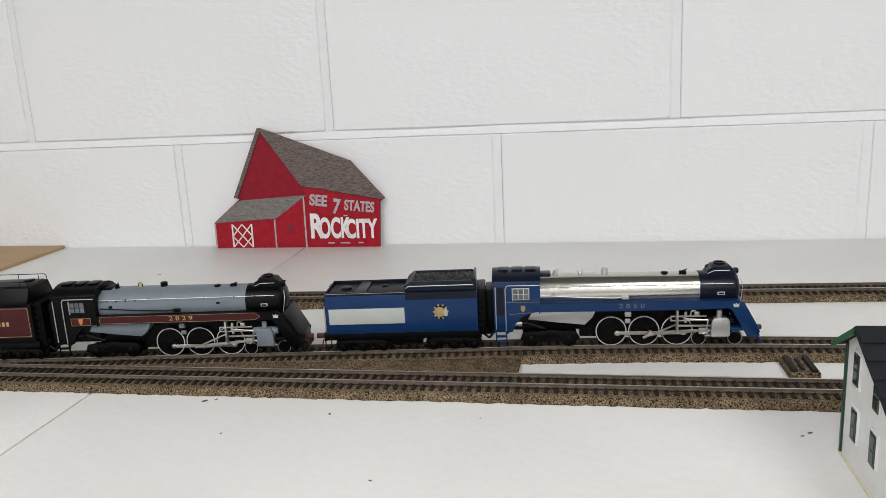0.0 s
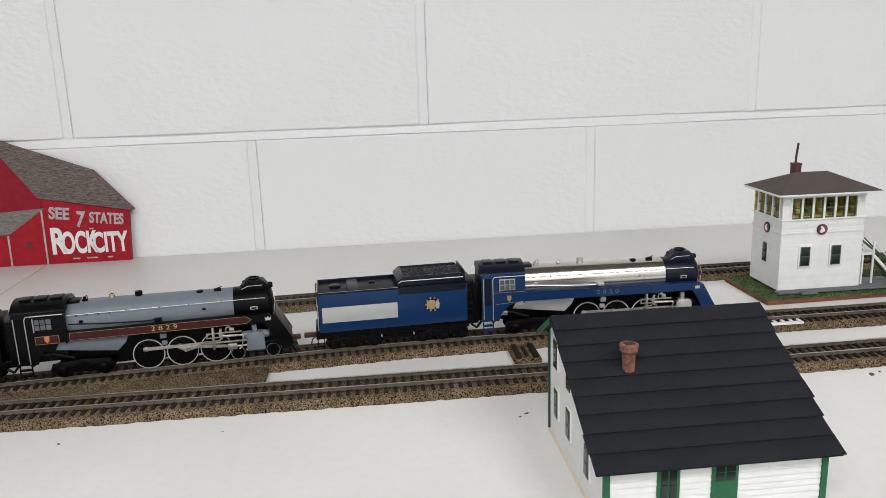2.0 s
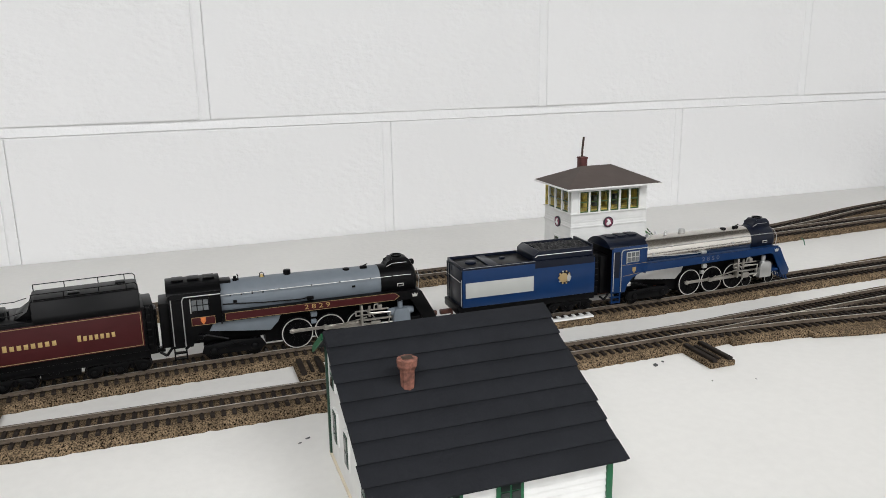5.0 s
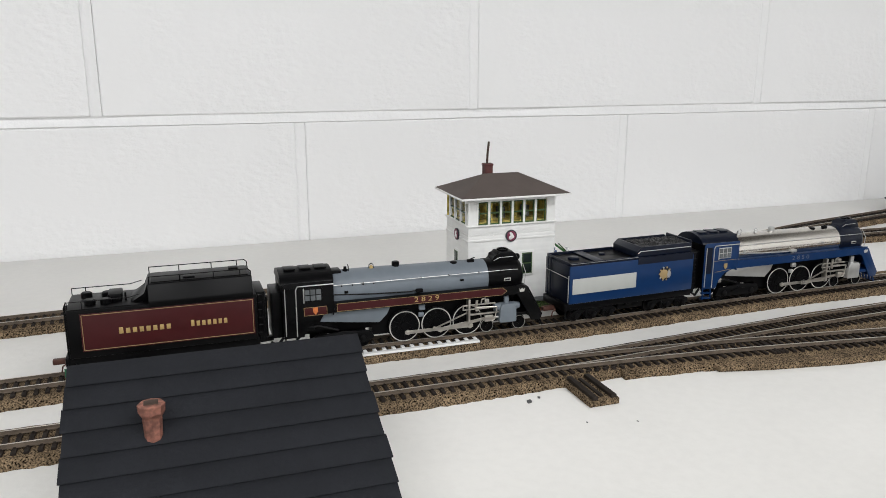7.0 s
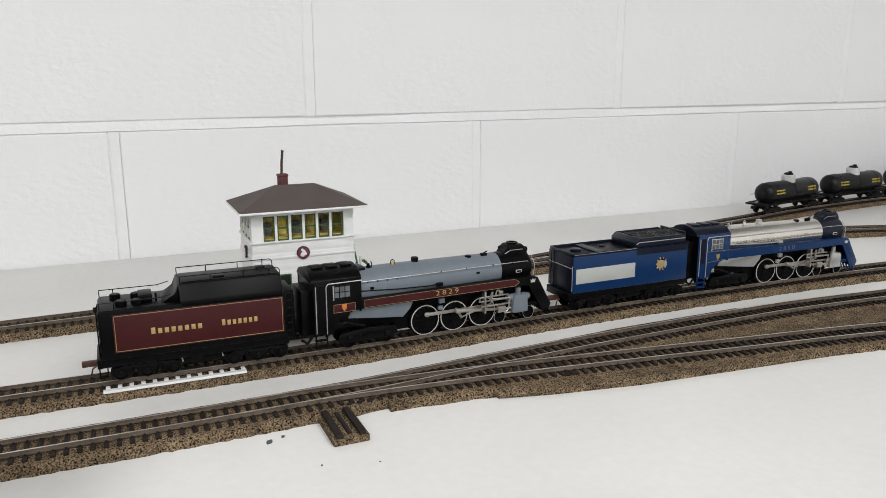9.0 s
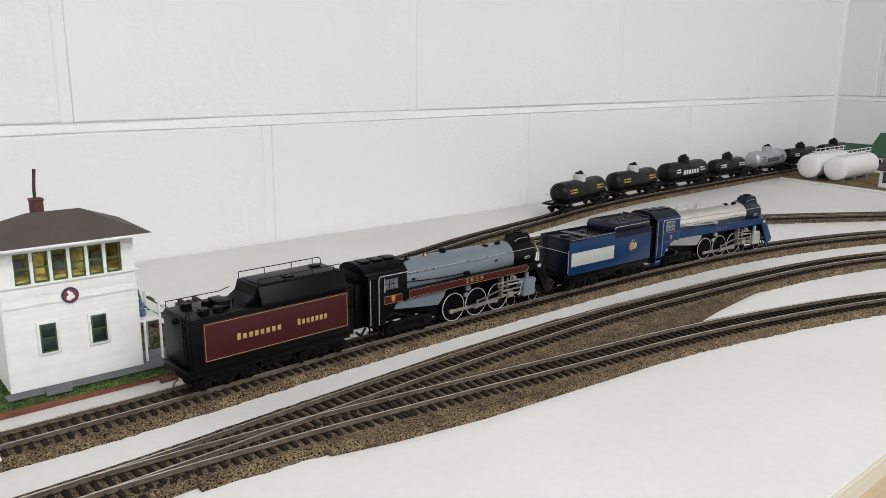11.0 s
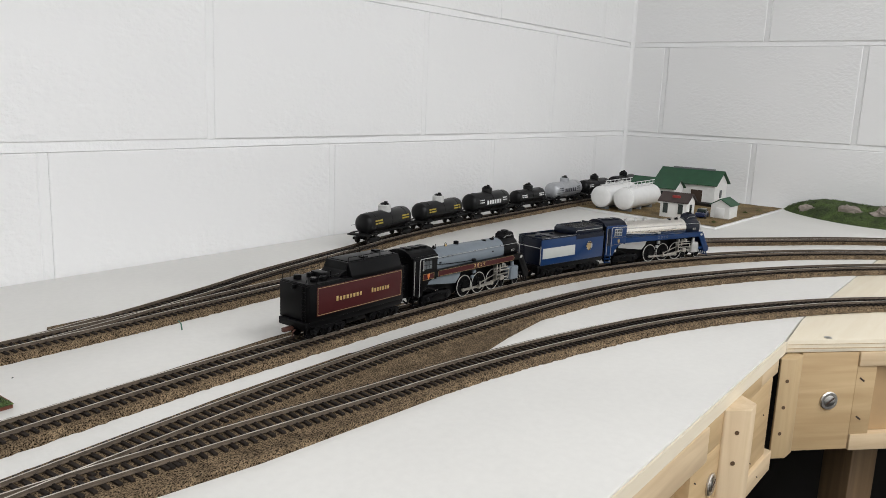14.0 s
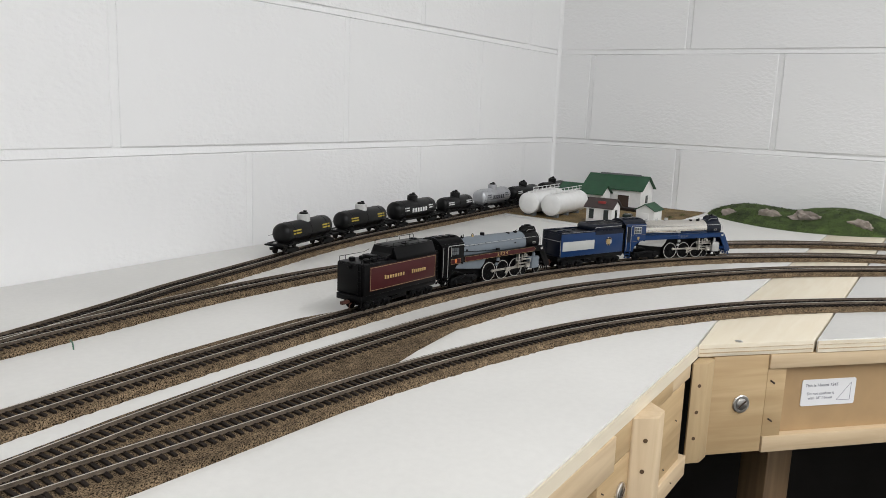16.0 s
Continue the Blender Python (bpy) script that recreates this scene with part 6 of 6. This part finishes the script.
    # cylinders and valve gear
    for s in (-1, 1):
        a, b = min(s * 10, s * 17.2), max(s * 10, s * 17.2)
        cy = part("cylinder", mprism([(45.5, 8.2), (44.8, 9.0), (45.5, 19.5), (47, 21.8), (56, 21.8), (57.6, 19.5), (57.9, 9.0), (57.2, 8.2)], "y", a, b, 0.7), c["cyl"], L)
        part("steam_pipe", mlathe([(0, 1.9), (5.5, 1.9)], (51, s * 13.5, 21.5), (0, 0, 1), 14), c["cyl"], cy)
        part("valve_chest", mlathe([(-3.5, 2.6), (0, 3.0), (12, 3.0), (15.5, 2.4)], (45.5, s * 12.6, 19.0), (1, 0, 0), 16), c["cyl"] if c["cp"] else M_LOCOBLK, cy)
        gd = part("slide_bar", mbox(22.5, 45.5, s * 13.8 - 0.9, s * 13.8 + 0.9, 15.2, 16.4, 0.2), M_ROD, L)
        part("guide_yoke", mbox(21.5, 23.0, s * 13.6 - 2.4, s * 13.6 + 2.4, 11, 27.5, 0.3), M_ROD if s < 0 else M_LOCOBLK, gd)
        part("valve_gear_frame", mbox(18, 42, s * 15.0 - 0.5, s * 15.0 + 0.5, 22.6, 23.6, 0.2), M_ROD, gd)
        part("valve_gear_frame", mbox(18, 42, s * 15.0 - 0.5, s * 15.0 + 0.5, 19.6, 20.4, 0.2), M_ROD, gd)
        part("frame_end", mbox(17.4, 18.4, s * 15.0 - 0.5, s * 15.0 + 0.5, 19.6, 23.6, 0.2), M_ROD, gd)
        part("expansion_link", mprism([(27.0, 18.5), (26.2, 22), (27.0, 26.5), (28.6, 26.5), (28.0, 22), (28.6, 18.5)], "y", s * 15.6 - 0.5, s * 15.6 + 0.5), M_ROD, gd)
        part("link_bracket", mwire([(31, s * 15.4, 23.5), (31.6, s * 15.4, 26.8), (34.4, s * 15.4, 27.4)], 0.5), M_ROD, gd)
        part("combination_lever", mwire([(43, s * 15.8, 20.0), (41.5, s * 15.8, 11.5), (39.5, s * 15.8, 10.2)], 0.5), M_ROD, gd)
        part("radius_rod", mwire([(27.6, s * 15.8, 21.4), (43, s * 15.8, 20.4)], 0.45), M_ROD, gd)
        part("lubricator", mbox(33.5, 37, s * 15 - 1.2, s * 15 + 1.2, 23.6, 26.6, 0.5), M_ROD if s < 0 else M_LOCOBLK, gd)
        for x in (-11.5,):
            part("sand_trap", mbox(x - 2.2, x + 2.2, s * 12.5 - 1.2, s * 12.5 + 1.2, 22.8, 26.4, 0.5), c["ash"], L)
            part("brake_block", mbox(x - 1.9, x + 1.9, s * 10.5 - 1.0, s * 10.5 + 1.0, 17.2, 20.4, 0.5), c["ash"], L)
    movers = {"drivers": [wheel_set(L, x, 10.95, "driving_wheelset", M_TYRE, 12) for x in (-23, 0, 23)]}
    movers["pilot"] = small_wheels(L, (38, 63), 4.9, M_TYRE) + small_wheels(L, (-80, -53), 5.6, M_LOCOBLK)
    movers["side"], movers["main"], movers["cross"] = [], [], []
    for s in (-1, 1):
        rod = part("side_rod", mprism([(-25.0, 0.9), (-23, 1.9), (-21, 1.0), (-1.8, 0.9), (0, 2.2), (1.8, 0.9), (21, 1.0), (23, 1.9), (25, 0.9), (25, -0.9), (23, -1.9), (21, -1.0), (1.8, -0.9), (0, -2.2), (-1.8, -0.9), (-21, -1.0), (-23, -1.9), (-25, -0.9)], "y", -0.5, 0.5, 0.12), M_ROD, L)
        for x in (-23, 0, 23):
            part("crank_pin", mlathe([(-3.0, 0.9), (0.6, 1.3), (1.4, 1.3), (1.6, 0.8)], (x, 0, 0), (0, s, 0), 14), M_ROD, rod)
        mr = part("main_rod", mprism([(-1.6, 0.9), (0, 1.9), (2.0, 1.2), (33, 0.7), (36, 1.2), (37.2, 0), (36, -1.2), (33, -0.7), (2.0, -1.2), (0, -1.9), (-1.6, -0.9)], "y", -0.5, 0.5, 0.12), M_ROD, L)
        cs = part("crosshead", mprism([(-3, -2.2), (-3, 2.4), (3.5, 2.4), (3.5, -2.2)], "y", -1.2, 1.2, 0.3), M_ROD, L)
        part("piston_rod", mlathe([(0, 0.8), (14, 0.8)], (2, 0, 0), (1, 0, 0), 10), M_STEEL, cs)
        ec = part("eccentric_crank", mprism([(-1, -1), (-1, 1), (6, 0.8), (6, -0.8)], "y", -0.4, 0.4, 0.1), M_ROD, L)
        er = part("eccentric_rod", mprism([(-1, -0.5), (-1, 0.5), (25, 0.5), (25, -0.5)], "y", -0.3, 0.3), M_ROD, L)
        movers["side"].append((rod, s))
        movers["main"].append((mr, s, cs, ec, er))
    return L, movers


def tender(c, label):
    """Tender; x forward, the middle at x 0."""
    T = thing("locomotive_tender", label, "tender", "tenders")
    H = 46.0
    part("body", mbox(-55, 55, -17.6, 17.6, 16.2, H - (0 if c["cp"] else 1.0), 0.9), c["tank"], T)
    part("frame", mbox(-55.5, 56, -15.5, 15.5, 10.8, 16.6, 0.6), M_LOCOBLK, T)
    part("centre_tank", mbox(-9, 14, -12, 12, 5.5, 11.2, 0.8), M_LOCOBLK, T)
    part("rear_face", mbox(-55.35, -54.9, -17.0, 17.0, 16.6, H - 1.2, 0.1), M_LOCOBLK if c["cp"] else M_NAVY, T)
    if c["cp"]:
        part("deck", mbox(-54.2, -12, -16.8, 16.8, H - 0.6, H + 0.5, 0.3), M_LOCOBLK, T)
        bk = part("fuel_bunker", mprism([(-17.6, H - 2.5), (-17.6, H + 1.2), (-13.0, 57.4), (13.0, 57.4), (17.6, H + 1.2), (17.6, H - 2.5)], "x", -9, 53, 0.7), M_LOCOBLK, T, "black sloped fuel bunker")
        part("rear_slope", mprism([(-20, H), (-11, H + 5.0), (-9.2, 57), (-8.5, 57), (-8.5, H)], "y", -12.0, 12.0, 0.4), M_LOCOBLK, bk)
        part("top_plate", mbox(-7, 51, -11.5, 11.5, 57.2, 58.0, 0.3), M_LOCOBLK, bk)
        part("filler_hatch", mbox(12, 19, -9, -4, 57.8, 59.0, 0.4), M_LOCOBLK, bk)
        part("filler_hatch", mbox(40, 46, 2, 8, 57.8, 59.2, 0.4), M_LOCOBLK, bk)
        for s in (-1, 1):
            part("bunker_rail", mwire([(-8, s * 12.2, 61.5), (51, s * 12.2, 61.5), (52.5, s * 12.2, 60), (52.5, s * 12.2, 57)], 0.30), M_LOCOBLK, bk)
            for x in (-8, 10, 30, 46):
                part("rail_post", mwire([(x, s * 12.2, 57.2), (x, s * 12.2, 61.5)], 0.28), M_LOCOBLK, bk)
            part("deck_rail", mwire([(-54, s * 15.5, 50.8), (-20, s * 15.5, 50.8), (-13, s * 15.5, 52.5)], 0.28), M_LOCOBLK, T)
            for x in (-54, -46):
                part("rail_post", mwire([(x, s * 15.5, H), (x, s * 15.5, 50.8)], 0.28), M_LOCOBLK, T)
        for x, y in ((-42, -8), (-33, -9), (-33, 6), (-45, 8)):
            ht = part("water_hatch", mlathe([(0, 3.3), (2.8, 3.3), (3.4, 2.6)], (x, y, H + 0.4), (0, 0, 1), 20), M_LOCOBLK, T)
        part("hatch_box", mbox(-32, -24, -7, 7, H + 0.3, H + 5.2, 0.7), M_LOCOBLK, T)
        part("vent_pipe", mwire([(-22, -6, H + 0.3), (-22, -6, H + 5.5)], 0.6), M_LOCOBLK, T)
        for s in (-1, 1):
            pn = part("side_panel", mbox(-47.5, 53.0, s * 17.75 - 0.18, s * 17.75 + 0.18, 20.2, 43.6, 0.1), M_TUSCAN, T, "tuscan red side panel with gold lining")
            y = s * 17.98
            part("panel_lining", mwire([(-46.6, y, 21.0), (-46.6, y, 42.8), (52.1, y, 42.8), (52.1, y, 21.0), (-46.6, y, 21.0)], 0.20, 4), M_GOLDLINE, pn)
            for start, n, pitch in ((-26.7, 8, 3.85), (14.5, 7, 3.28)):
                for k in range(n):
                    x, h = start + k * pitch, 4.0 if k == 0 else 3.2
                    part("gold_lettering_bar", mbox(x, x + pitch * 0.62, y - 0.12, y + 0.12, 29.4, 29.4 + h, 0.08), M_GOLD, pn)
        part("rear_ladder", mwire([(-56, -14, 17), (-56, -14, 47), (-54.5, -14, 50.8)], 0.35), M_LOCOBLK, T)
        part("rear_ladder", mwire([(-56, -10.5, 17), (-56, -10.5, 47)], 0.35), M_LOCOBLK, T)
        for z in range(20, 46, 5):
            part("ladder_rung", mwire([(-56, -14, z), (-56, -10.5, z)], 0.28), M_LOCOBLK, T)
        part("rear_number_bar", mbox(-55.3, -54.9, -3.5, 3.5, 35.4, 37.6, 0.05), M_GOLDLINE, T)
        part("rear_lamp", mlathe([(0, 1.8), (2.4, 1.8), (2.8, 1.2)], (-55, 0, 43), (-1, 0, 0), 14), M_LOCOBLK, T)
    else:
        # open-topped water deck and coal bunker
        part("deck", mbox(-53.5, 3, -15.6, 15.6, H - 1.6, H - 0.6, 0.2), M_LOCOBLK, T)
        for s in (-1, 1):
            part("coaming", mprism([(-54.6, H - 2.4), (-54.6, H + 1.2), (3.5, H + 1.2), (3.5, H - 2.4)], "y", s * 16.8 - 0.45, s * 16.8 + 0.45, 0.3), M_NAVY, T)
            part("coaming_lining", mwire([(-54.4, s * 17.4, H + 0.4), (3.5, s * 17.4, H + 0.4)], 0.20, 4), M_SILVERP if s < 0 else M_NAVY, T)
            part("bunker_side", mprism([(3.5, H - 2), (3.5, H + 4.4), (7.5, H + 7.6), (51, H + 7.6), (53.5, H + 5.5), (53.5, H - 2)], "y", s * 15.4 - 0.6, s * 15.4 + 0.6, 0.3), M_NAVY, T)
            part("bunker_rail", mwire([(4, s * 16.3, H + 3.0), (6, s * 16.3, H + 4.4), (52, s * 16.3, H + 4.4)], 0.34), M_SILVERP, T)
            part("upper_band", mbox(3.5, 54, s * 17.5 - 0.25, s * 17.5 + 0.25, H - 5.2, H + 0.3), M_NAVY, T)
        part("rear_coaming", mbox(-54.8, -53.9, -16.4, 16.4, H - 2.2, H + 1.2, 0.3), M_NAVY, T)
        part("bunker_rear", mprism([(3, H - 1.5), (3, H + 4.4), (7.5, H + 7.4), (8.8, H + 7.4), (8.8, H - 1.5)], "y", -15.0, 15.0, 0.3), M_NAVY, T)
        part("water_hatch", mlathe([(0, 4.4), (1.4, 4.4), (2.0, 3.6)], (-42, 0, H - 0.8), (0, 0, 1), 24), M_NAVY, T)
        part("hatch_strap", mbox(-33, -25, -15, 15, H - 0.7, H + 0.6, 0.3), M_NAVY, T)
        part("dome_lid", mlathe([(0, 2.4), (1.0, 2.4), (1.4, 1.6)], (-14, 5, H - 0.8), (0, 0, 1), 18), M_NAVY, T)
        bm = bmesh.new()
        nx, ny = 40, 26
        gv = [[bm.verts.new(mm((9 + 43.5 * i / nx, -14.7 + 29.4 * j / ny, H + 5.6 + 2.2 * math.sin(math.pi * j / ny) + 2.0 * noise.noise(Vector((i * 0.6, j * 0.6, 3)))))) for j in range(ny + 1)] for i in range(nx + 1)]
        for i in range(nx):
            for j in range(ny):
                bm.faces.new((gv[i][j], gv[i + 1][j], gv[i + 1][j + 1], gv[i][j + 1]))
        part("coal_load", bm, M_COAL, T, "black coal heap", smooth=10)
        part("bunker_front", mbox(52.4, 54.0, -15, 15, H - 2, H + 9.0, 0.4), M_NAVY, T)
        for s in (-1, 1):
            part("grey_panel", mbox(-52.6, 2.4, s * 17.75 - 0.18, s * 17.75 + 0.18, 23.6, 35.2, 0.1), M_CREAM, T, "light grey unlettered panel")
            em = part("crest", mlathe([(0, 5.4), (0.25, 5.4)], (28.5, s * 17.6, 31.5), (0, s, 0), 20), M_NAVY, T, "gold and silver heraldic crest on a dark disc")
            part("crest_flower", mlathe([(0.25, 4.0), (0.5, 3.2)], (27.6, s * 17.6, 31.2), (0, s, 0), 7), M_GOLDLINE, em)
            part("crest_supporter", mprism([(31.0, 28.0), (30.4, 31), (31.4, 34.4), (33.2, 33.2), (33.6, 29.4)], "y", s * 18.0 - 0.15, s * 18.0 + 0.15), M_SILVERP, em)
            for k in range(10):
                a = 2 * math.pi * k / 10
                part("crest_leaf", mlathe([(0.1, 0.9), (0.45, 0.6)], (28.5 + 4.9 * math.cos(a), s * 17.6, 31.5 + 4.9 * math.sin(a)), (0, s, 0), 6), M_GOLDLINE if k % 3 else M_SILVERP, em)
        part("rear_grab_rail", mwire([(-55.8, -17.2, 18), (-55.8, -17.2, 38)], 0.34), M_SILVERP, T)
        part("rear_grab_rail", mwire([(-56, -16, 36), (-56, 16, 36)], 0.30), M_SILVERP, T)
        part("rear_ladder", mwire([(-56.2, 8, 17), (-56.2, 8, 46)], 0.35), M_NAVY, T)
        part("rear_ladder", mwire([(-56.2, 12, 17), (-56.2, 12, 46)], 0.35), M_NAVY, T)
        for z in range(20, 46, 5):
            part("ladder_rung", mwire([(-56.2, 8, z), (-56.2, 12, z)], 0.28), M_NAVY, T)
    # common: front ladders, trucks, couplers
    for z in range(20, 46, 5):
        part("front_step", mwire([(55.6, -16.5, z), (58.5, -16.5, z)], 0.35), M_LOCOBLK, T)
    part("front_post", mwire([(58.5, -16.5, 16), (58.5, -16.5, 46)], 0.4), M_LOCOBLK, T)
    part("front_bulkhead", mbox(54.5, 60.5, -13.5, 13.5, 12, 46, 0.6), M_LOCOBLK, T)
    part("coal_door", mbox(60.4, 62.5, -6, 6, 14, 40, 0.5), M_LOCOBLK, T)
    part("drawbar", mbox(50, 66, -3, 3, 8.5, 11, 0.4), M_LOCOBLK, T)
    part("foot_plate", mbox(55, 62, -12, 12, 15, 16.4), M_LOCOBLK, T)
    part("rear_beam", mbox(-58, -55, -15.5, 15.5, 10.5, 16.5, 0.6), M_LOCOBLK, T)
    part("rear_coupler", mbox(-67, -57, -1.9, 1.9, 8.0, 11.4, 0.6), M_COPPER, T)
    part("air_hose", mwire([(-58.5, -5, 9.5), (-61, -5, 8), (-62, -5, 4.0)], 0.5), M_COPPER, T)
    part("rear_step", mbox(-57.5, -52, -16.5, -13.5, 5.0, 5.9), M_LOCOBLK, T)
    for x in (-57.2, -52.8):
        part("step_hanger", mbox(x, x + 0.7, -16.4, -15.8, 5.0, 13), M_LOCOBLK, T)
    part("water_scoop_pipe", mwire([(-10, -14.5, 13.0), (8, -14.5, 13.0)], 0.7), M_STEEL, T)
    part("valve_box", mbox(-4, 2, -14.5, -11.5, 9, 12.4, 0.6), M_LOCOBLK, T)
    wheels = []
    for e in (-1, 1):
        xs = (-45.5, -30.5, -15.5) if e < 0 else (21.5, 36.5, 51.0)
        mid = xs[1]
        tk = part("truck", mbox(mid - 17, mid + 17, -9, 9, 6.5, 9.5, 0.6), M_LOCOBLK, T)
        for s in (-1, 1):
            part("side_frame", mprism([(mid - 19.0, 5.6), (mid - 19.0, 8.2), (mid - 15, 9.8), (mid + 15, 9.8), (mid + 19.0, 8.2), (mid + 19.0, 5.6), (mid + 16.5, 4.0), (mid + 12.5, 4.2), (mid + 10, 7.4), (mid + 5, 7.4), (mid + 2.5, 4.0), (mid - 2.5, 4.0), (mid - 5, 7.4), (mid - 10, 7.4), (mid - 12.5, 4.2), (mid - 16.5, 4.0)], "y", s * 12.6 - 0.8, s * 12.6 + 0.8, 0.3), M_LOCOBLK, tk)
            for x in xs:
                part("axle_box", mlathe([(0, 2.2), (0.8, 2.0), (1.2, 1.0)], (x, s * 13.3, 5.2), (0, s, 0), 12), M_LOCOBLK, tk)
            for x in (xs[0] + 7.5, xs[1] + 7.5):
                part("spring", mlathe([(0, 1.2), (3.4, 1.2)], (x, s * 13.6, 5.2), (0, 0, 1), 10), M_LOCOBLK, tk)
        wheels += small_wheels(T, xs, 5.2, M_WHEEL)
    return T, wheels


BLUE = dict(cp=False, boiler=M_CHROME, boiler_label="polished silver boiler jacket", smoke=M_NAVY, skirt=M_BLUE, wing=M_BLUE, cab=M_BLUE, cabroof=M_NAVY, ash=M_SILVERP, cyl=M_SILVERP, rail=M_SILVERP, fit=M_SILVERP, fit2=M_SILVERP, tank=M_BLUE)
GREY = dict(cp=True, boiler=M_GREYJ, boiler_label="grey boiler jacket", smoke=M_LOCOBLK, skirt=M_LOCOBLK, wing=M_LOCOBLK, cab=M_LOCOBLK, cabroof=M_LOCOBLK, ash=M_GREYJ, cyl=M_GREYJ, rail=M_SILVERP, fit=M_LOCOBLK, fit2=M_LOCOBLK, tank=M_LOCOBLK)
blue_engine, blue_moves = locomotive(BLUE, "2850", "royal blue steam locomotive with polished silver boiler")
blue_tender, blue_wheels = tender(BLUE, "royal blue tender with grey panel and gold crest")
grey_engine, grey_moves = locomotive(GREY, "2829", "black and grey steam locomotive with tuscan red stripe")
grey_tender, grey_wheels = tender(GREY, "black tender with tuscan red side panel")

# distance along the curve, equal to x on the straight
CUM = np.r_[0, np.cumsum(np.linalg.norm(np.diff(LINE_B, axis=0), axis=1))]
CUM = CUM - np.interp(0.5, LINE_B[:900, 0], CUM[:900]) + 0.5


def at_s(s):
    return np.array((np.interp(s, CUM, LINE_B[:, 0]), np.interp(s, CUM, LINE_B[:, 1])))


def run(t):
    """How far the trains have come."""
    return 0.0892 * t + 0.0012 * max(0.0, t - 9.0)


def vehicle_pose(s, reach):
    a, b = at_s(s - reach), at_s(s + reach)
    m = (a + b) / 2
    d = b - a
    return pose(m[0], m[1], RAIL_T, 0, 0, math.degrees(math.atan2(d[1], d[0])))


def motions():
    steps = [k * 0.25 for k in range(65)]
    fine = [k * 0.1 for k in range(161)]
    finest = [k / 15 for k in range(241)]
    for ob, s0, reach in ((blue_engine, 0.1395, 0.030), (blue_tender, -0.0335, 0.033), (grey_engine, -0.1865, 0.030), (grey_tender, -0.3635, 0.033)):
        walk(ob, [(t, vehicle_pose(s0 + run(t), reach)) for t in steps])
    for moves, phi0 in ((blue_moves, -15.0), (grey_moves, -40.0)):
        def turn(t, r):
            return math.degrees(run(t) / r)
        for w in moves["drivers"]:
            x, z = w.location.x, w.location.z
            walk(w, [(t, pose(x, 0, z, 0, turn(t, 0.01095), 0)) for t in fine])
        for w in moves["pilot"]:
            x, z = w.location.x, w.location.z
            walk(w, [(t, pose(x, 0, z, 0, turn(t, z), 0)) for t in finest])
        for rod, side in moves["side"]:
            rows = []
            for t in fine:
                a = radians(phi0 - turn(t, 0.01095) + (90 if side > 0 else 0))
                rows.append((t, pose(0.0044 * math.cos(a), side * 0.0112, 0.01095 + 0.0044 * math.sin(a))))
            walk(rod, rows)
        for mr, side, cs, ec, er in moves["main"]:
            r_main, r_cross, r_ecc, r_rod = [], [], [], []
            for t in fine:
                deg = phi0 - turn(t, 0.01095) + (90 if side > 0 else 0)
                a = radians(deg)
                px, pz = 0.0044 * math.cos(a), 0.01095 + 0.0044 * math.sin(a)
                lift = math.asin((0.0118 - pz) / 0.036)
                r_main.append((t, pose(px, side * 0.0128, pz, 0, -math.degrees(lift), 0)))
                r_cross.append((t, pose(px + 0.036 * math.cos(lift), side * 0.0136, 0.0118)))
                r_ecc.append((t, pose(px, side * 0.0140, pz, 0, -deg + 140, 0)))
                ex, ez = px + 0.005 * math.cos(a - radians(140)), pz + 0.005 * math.sin(a - radians(140))
                e_lift = math.asin((0.0185 - ez) / 0.027)
                r_rod.append((t, pose(ex, side * 0.0150, ez, 0, -math.degrees(e_lift), 0)))
            walk(mr, r_main)
            walk(cs, r_cross)
            walk(ec, r_ecc)
            walk(er, r_rod)
    for w in blue_wheels + grey_wheels:
        x, z = w.location.x, w.location.z
        walk(w, [(t, pose(x, 0, z, 0, math.degrees(run(t) / z), 0)) for t in finest])


motions()
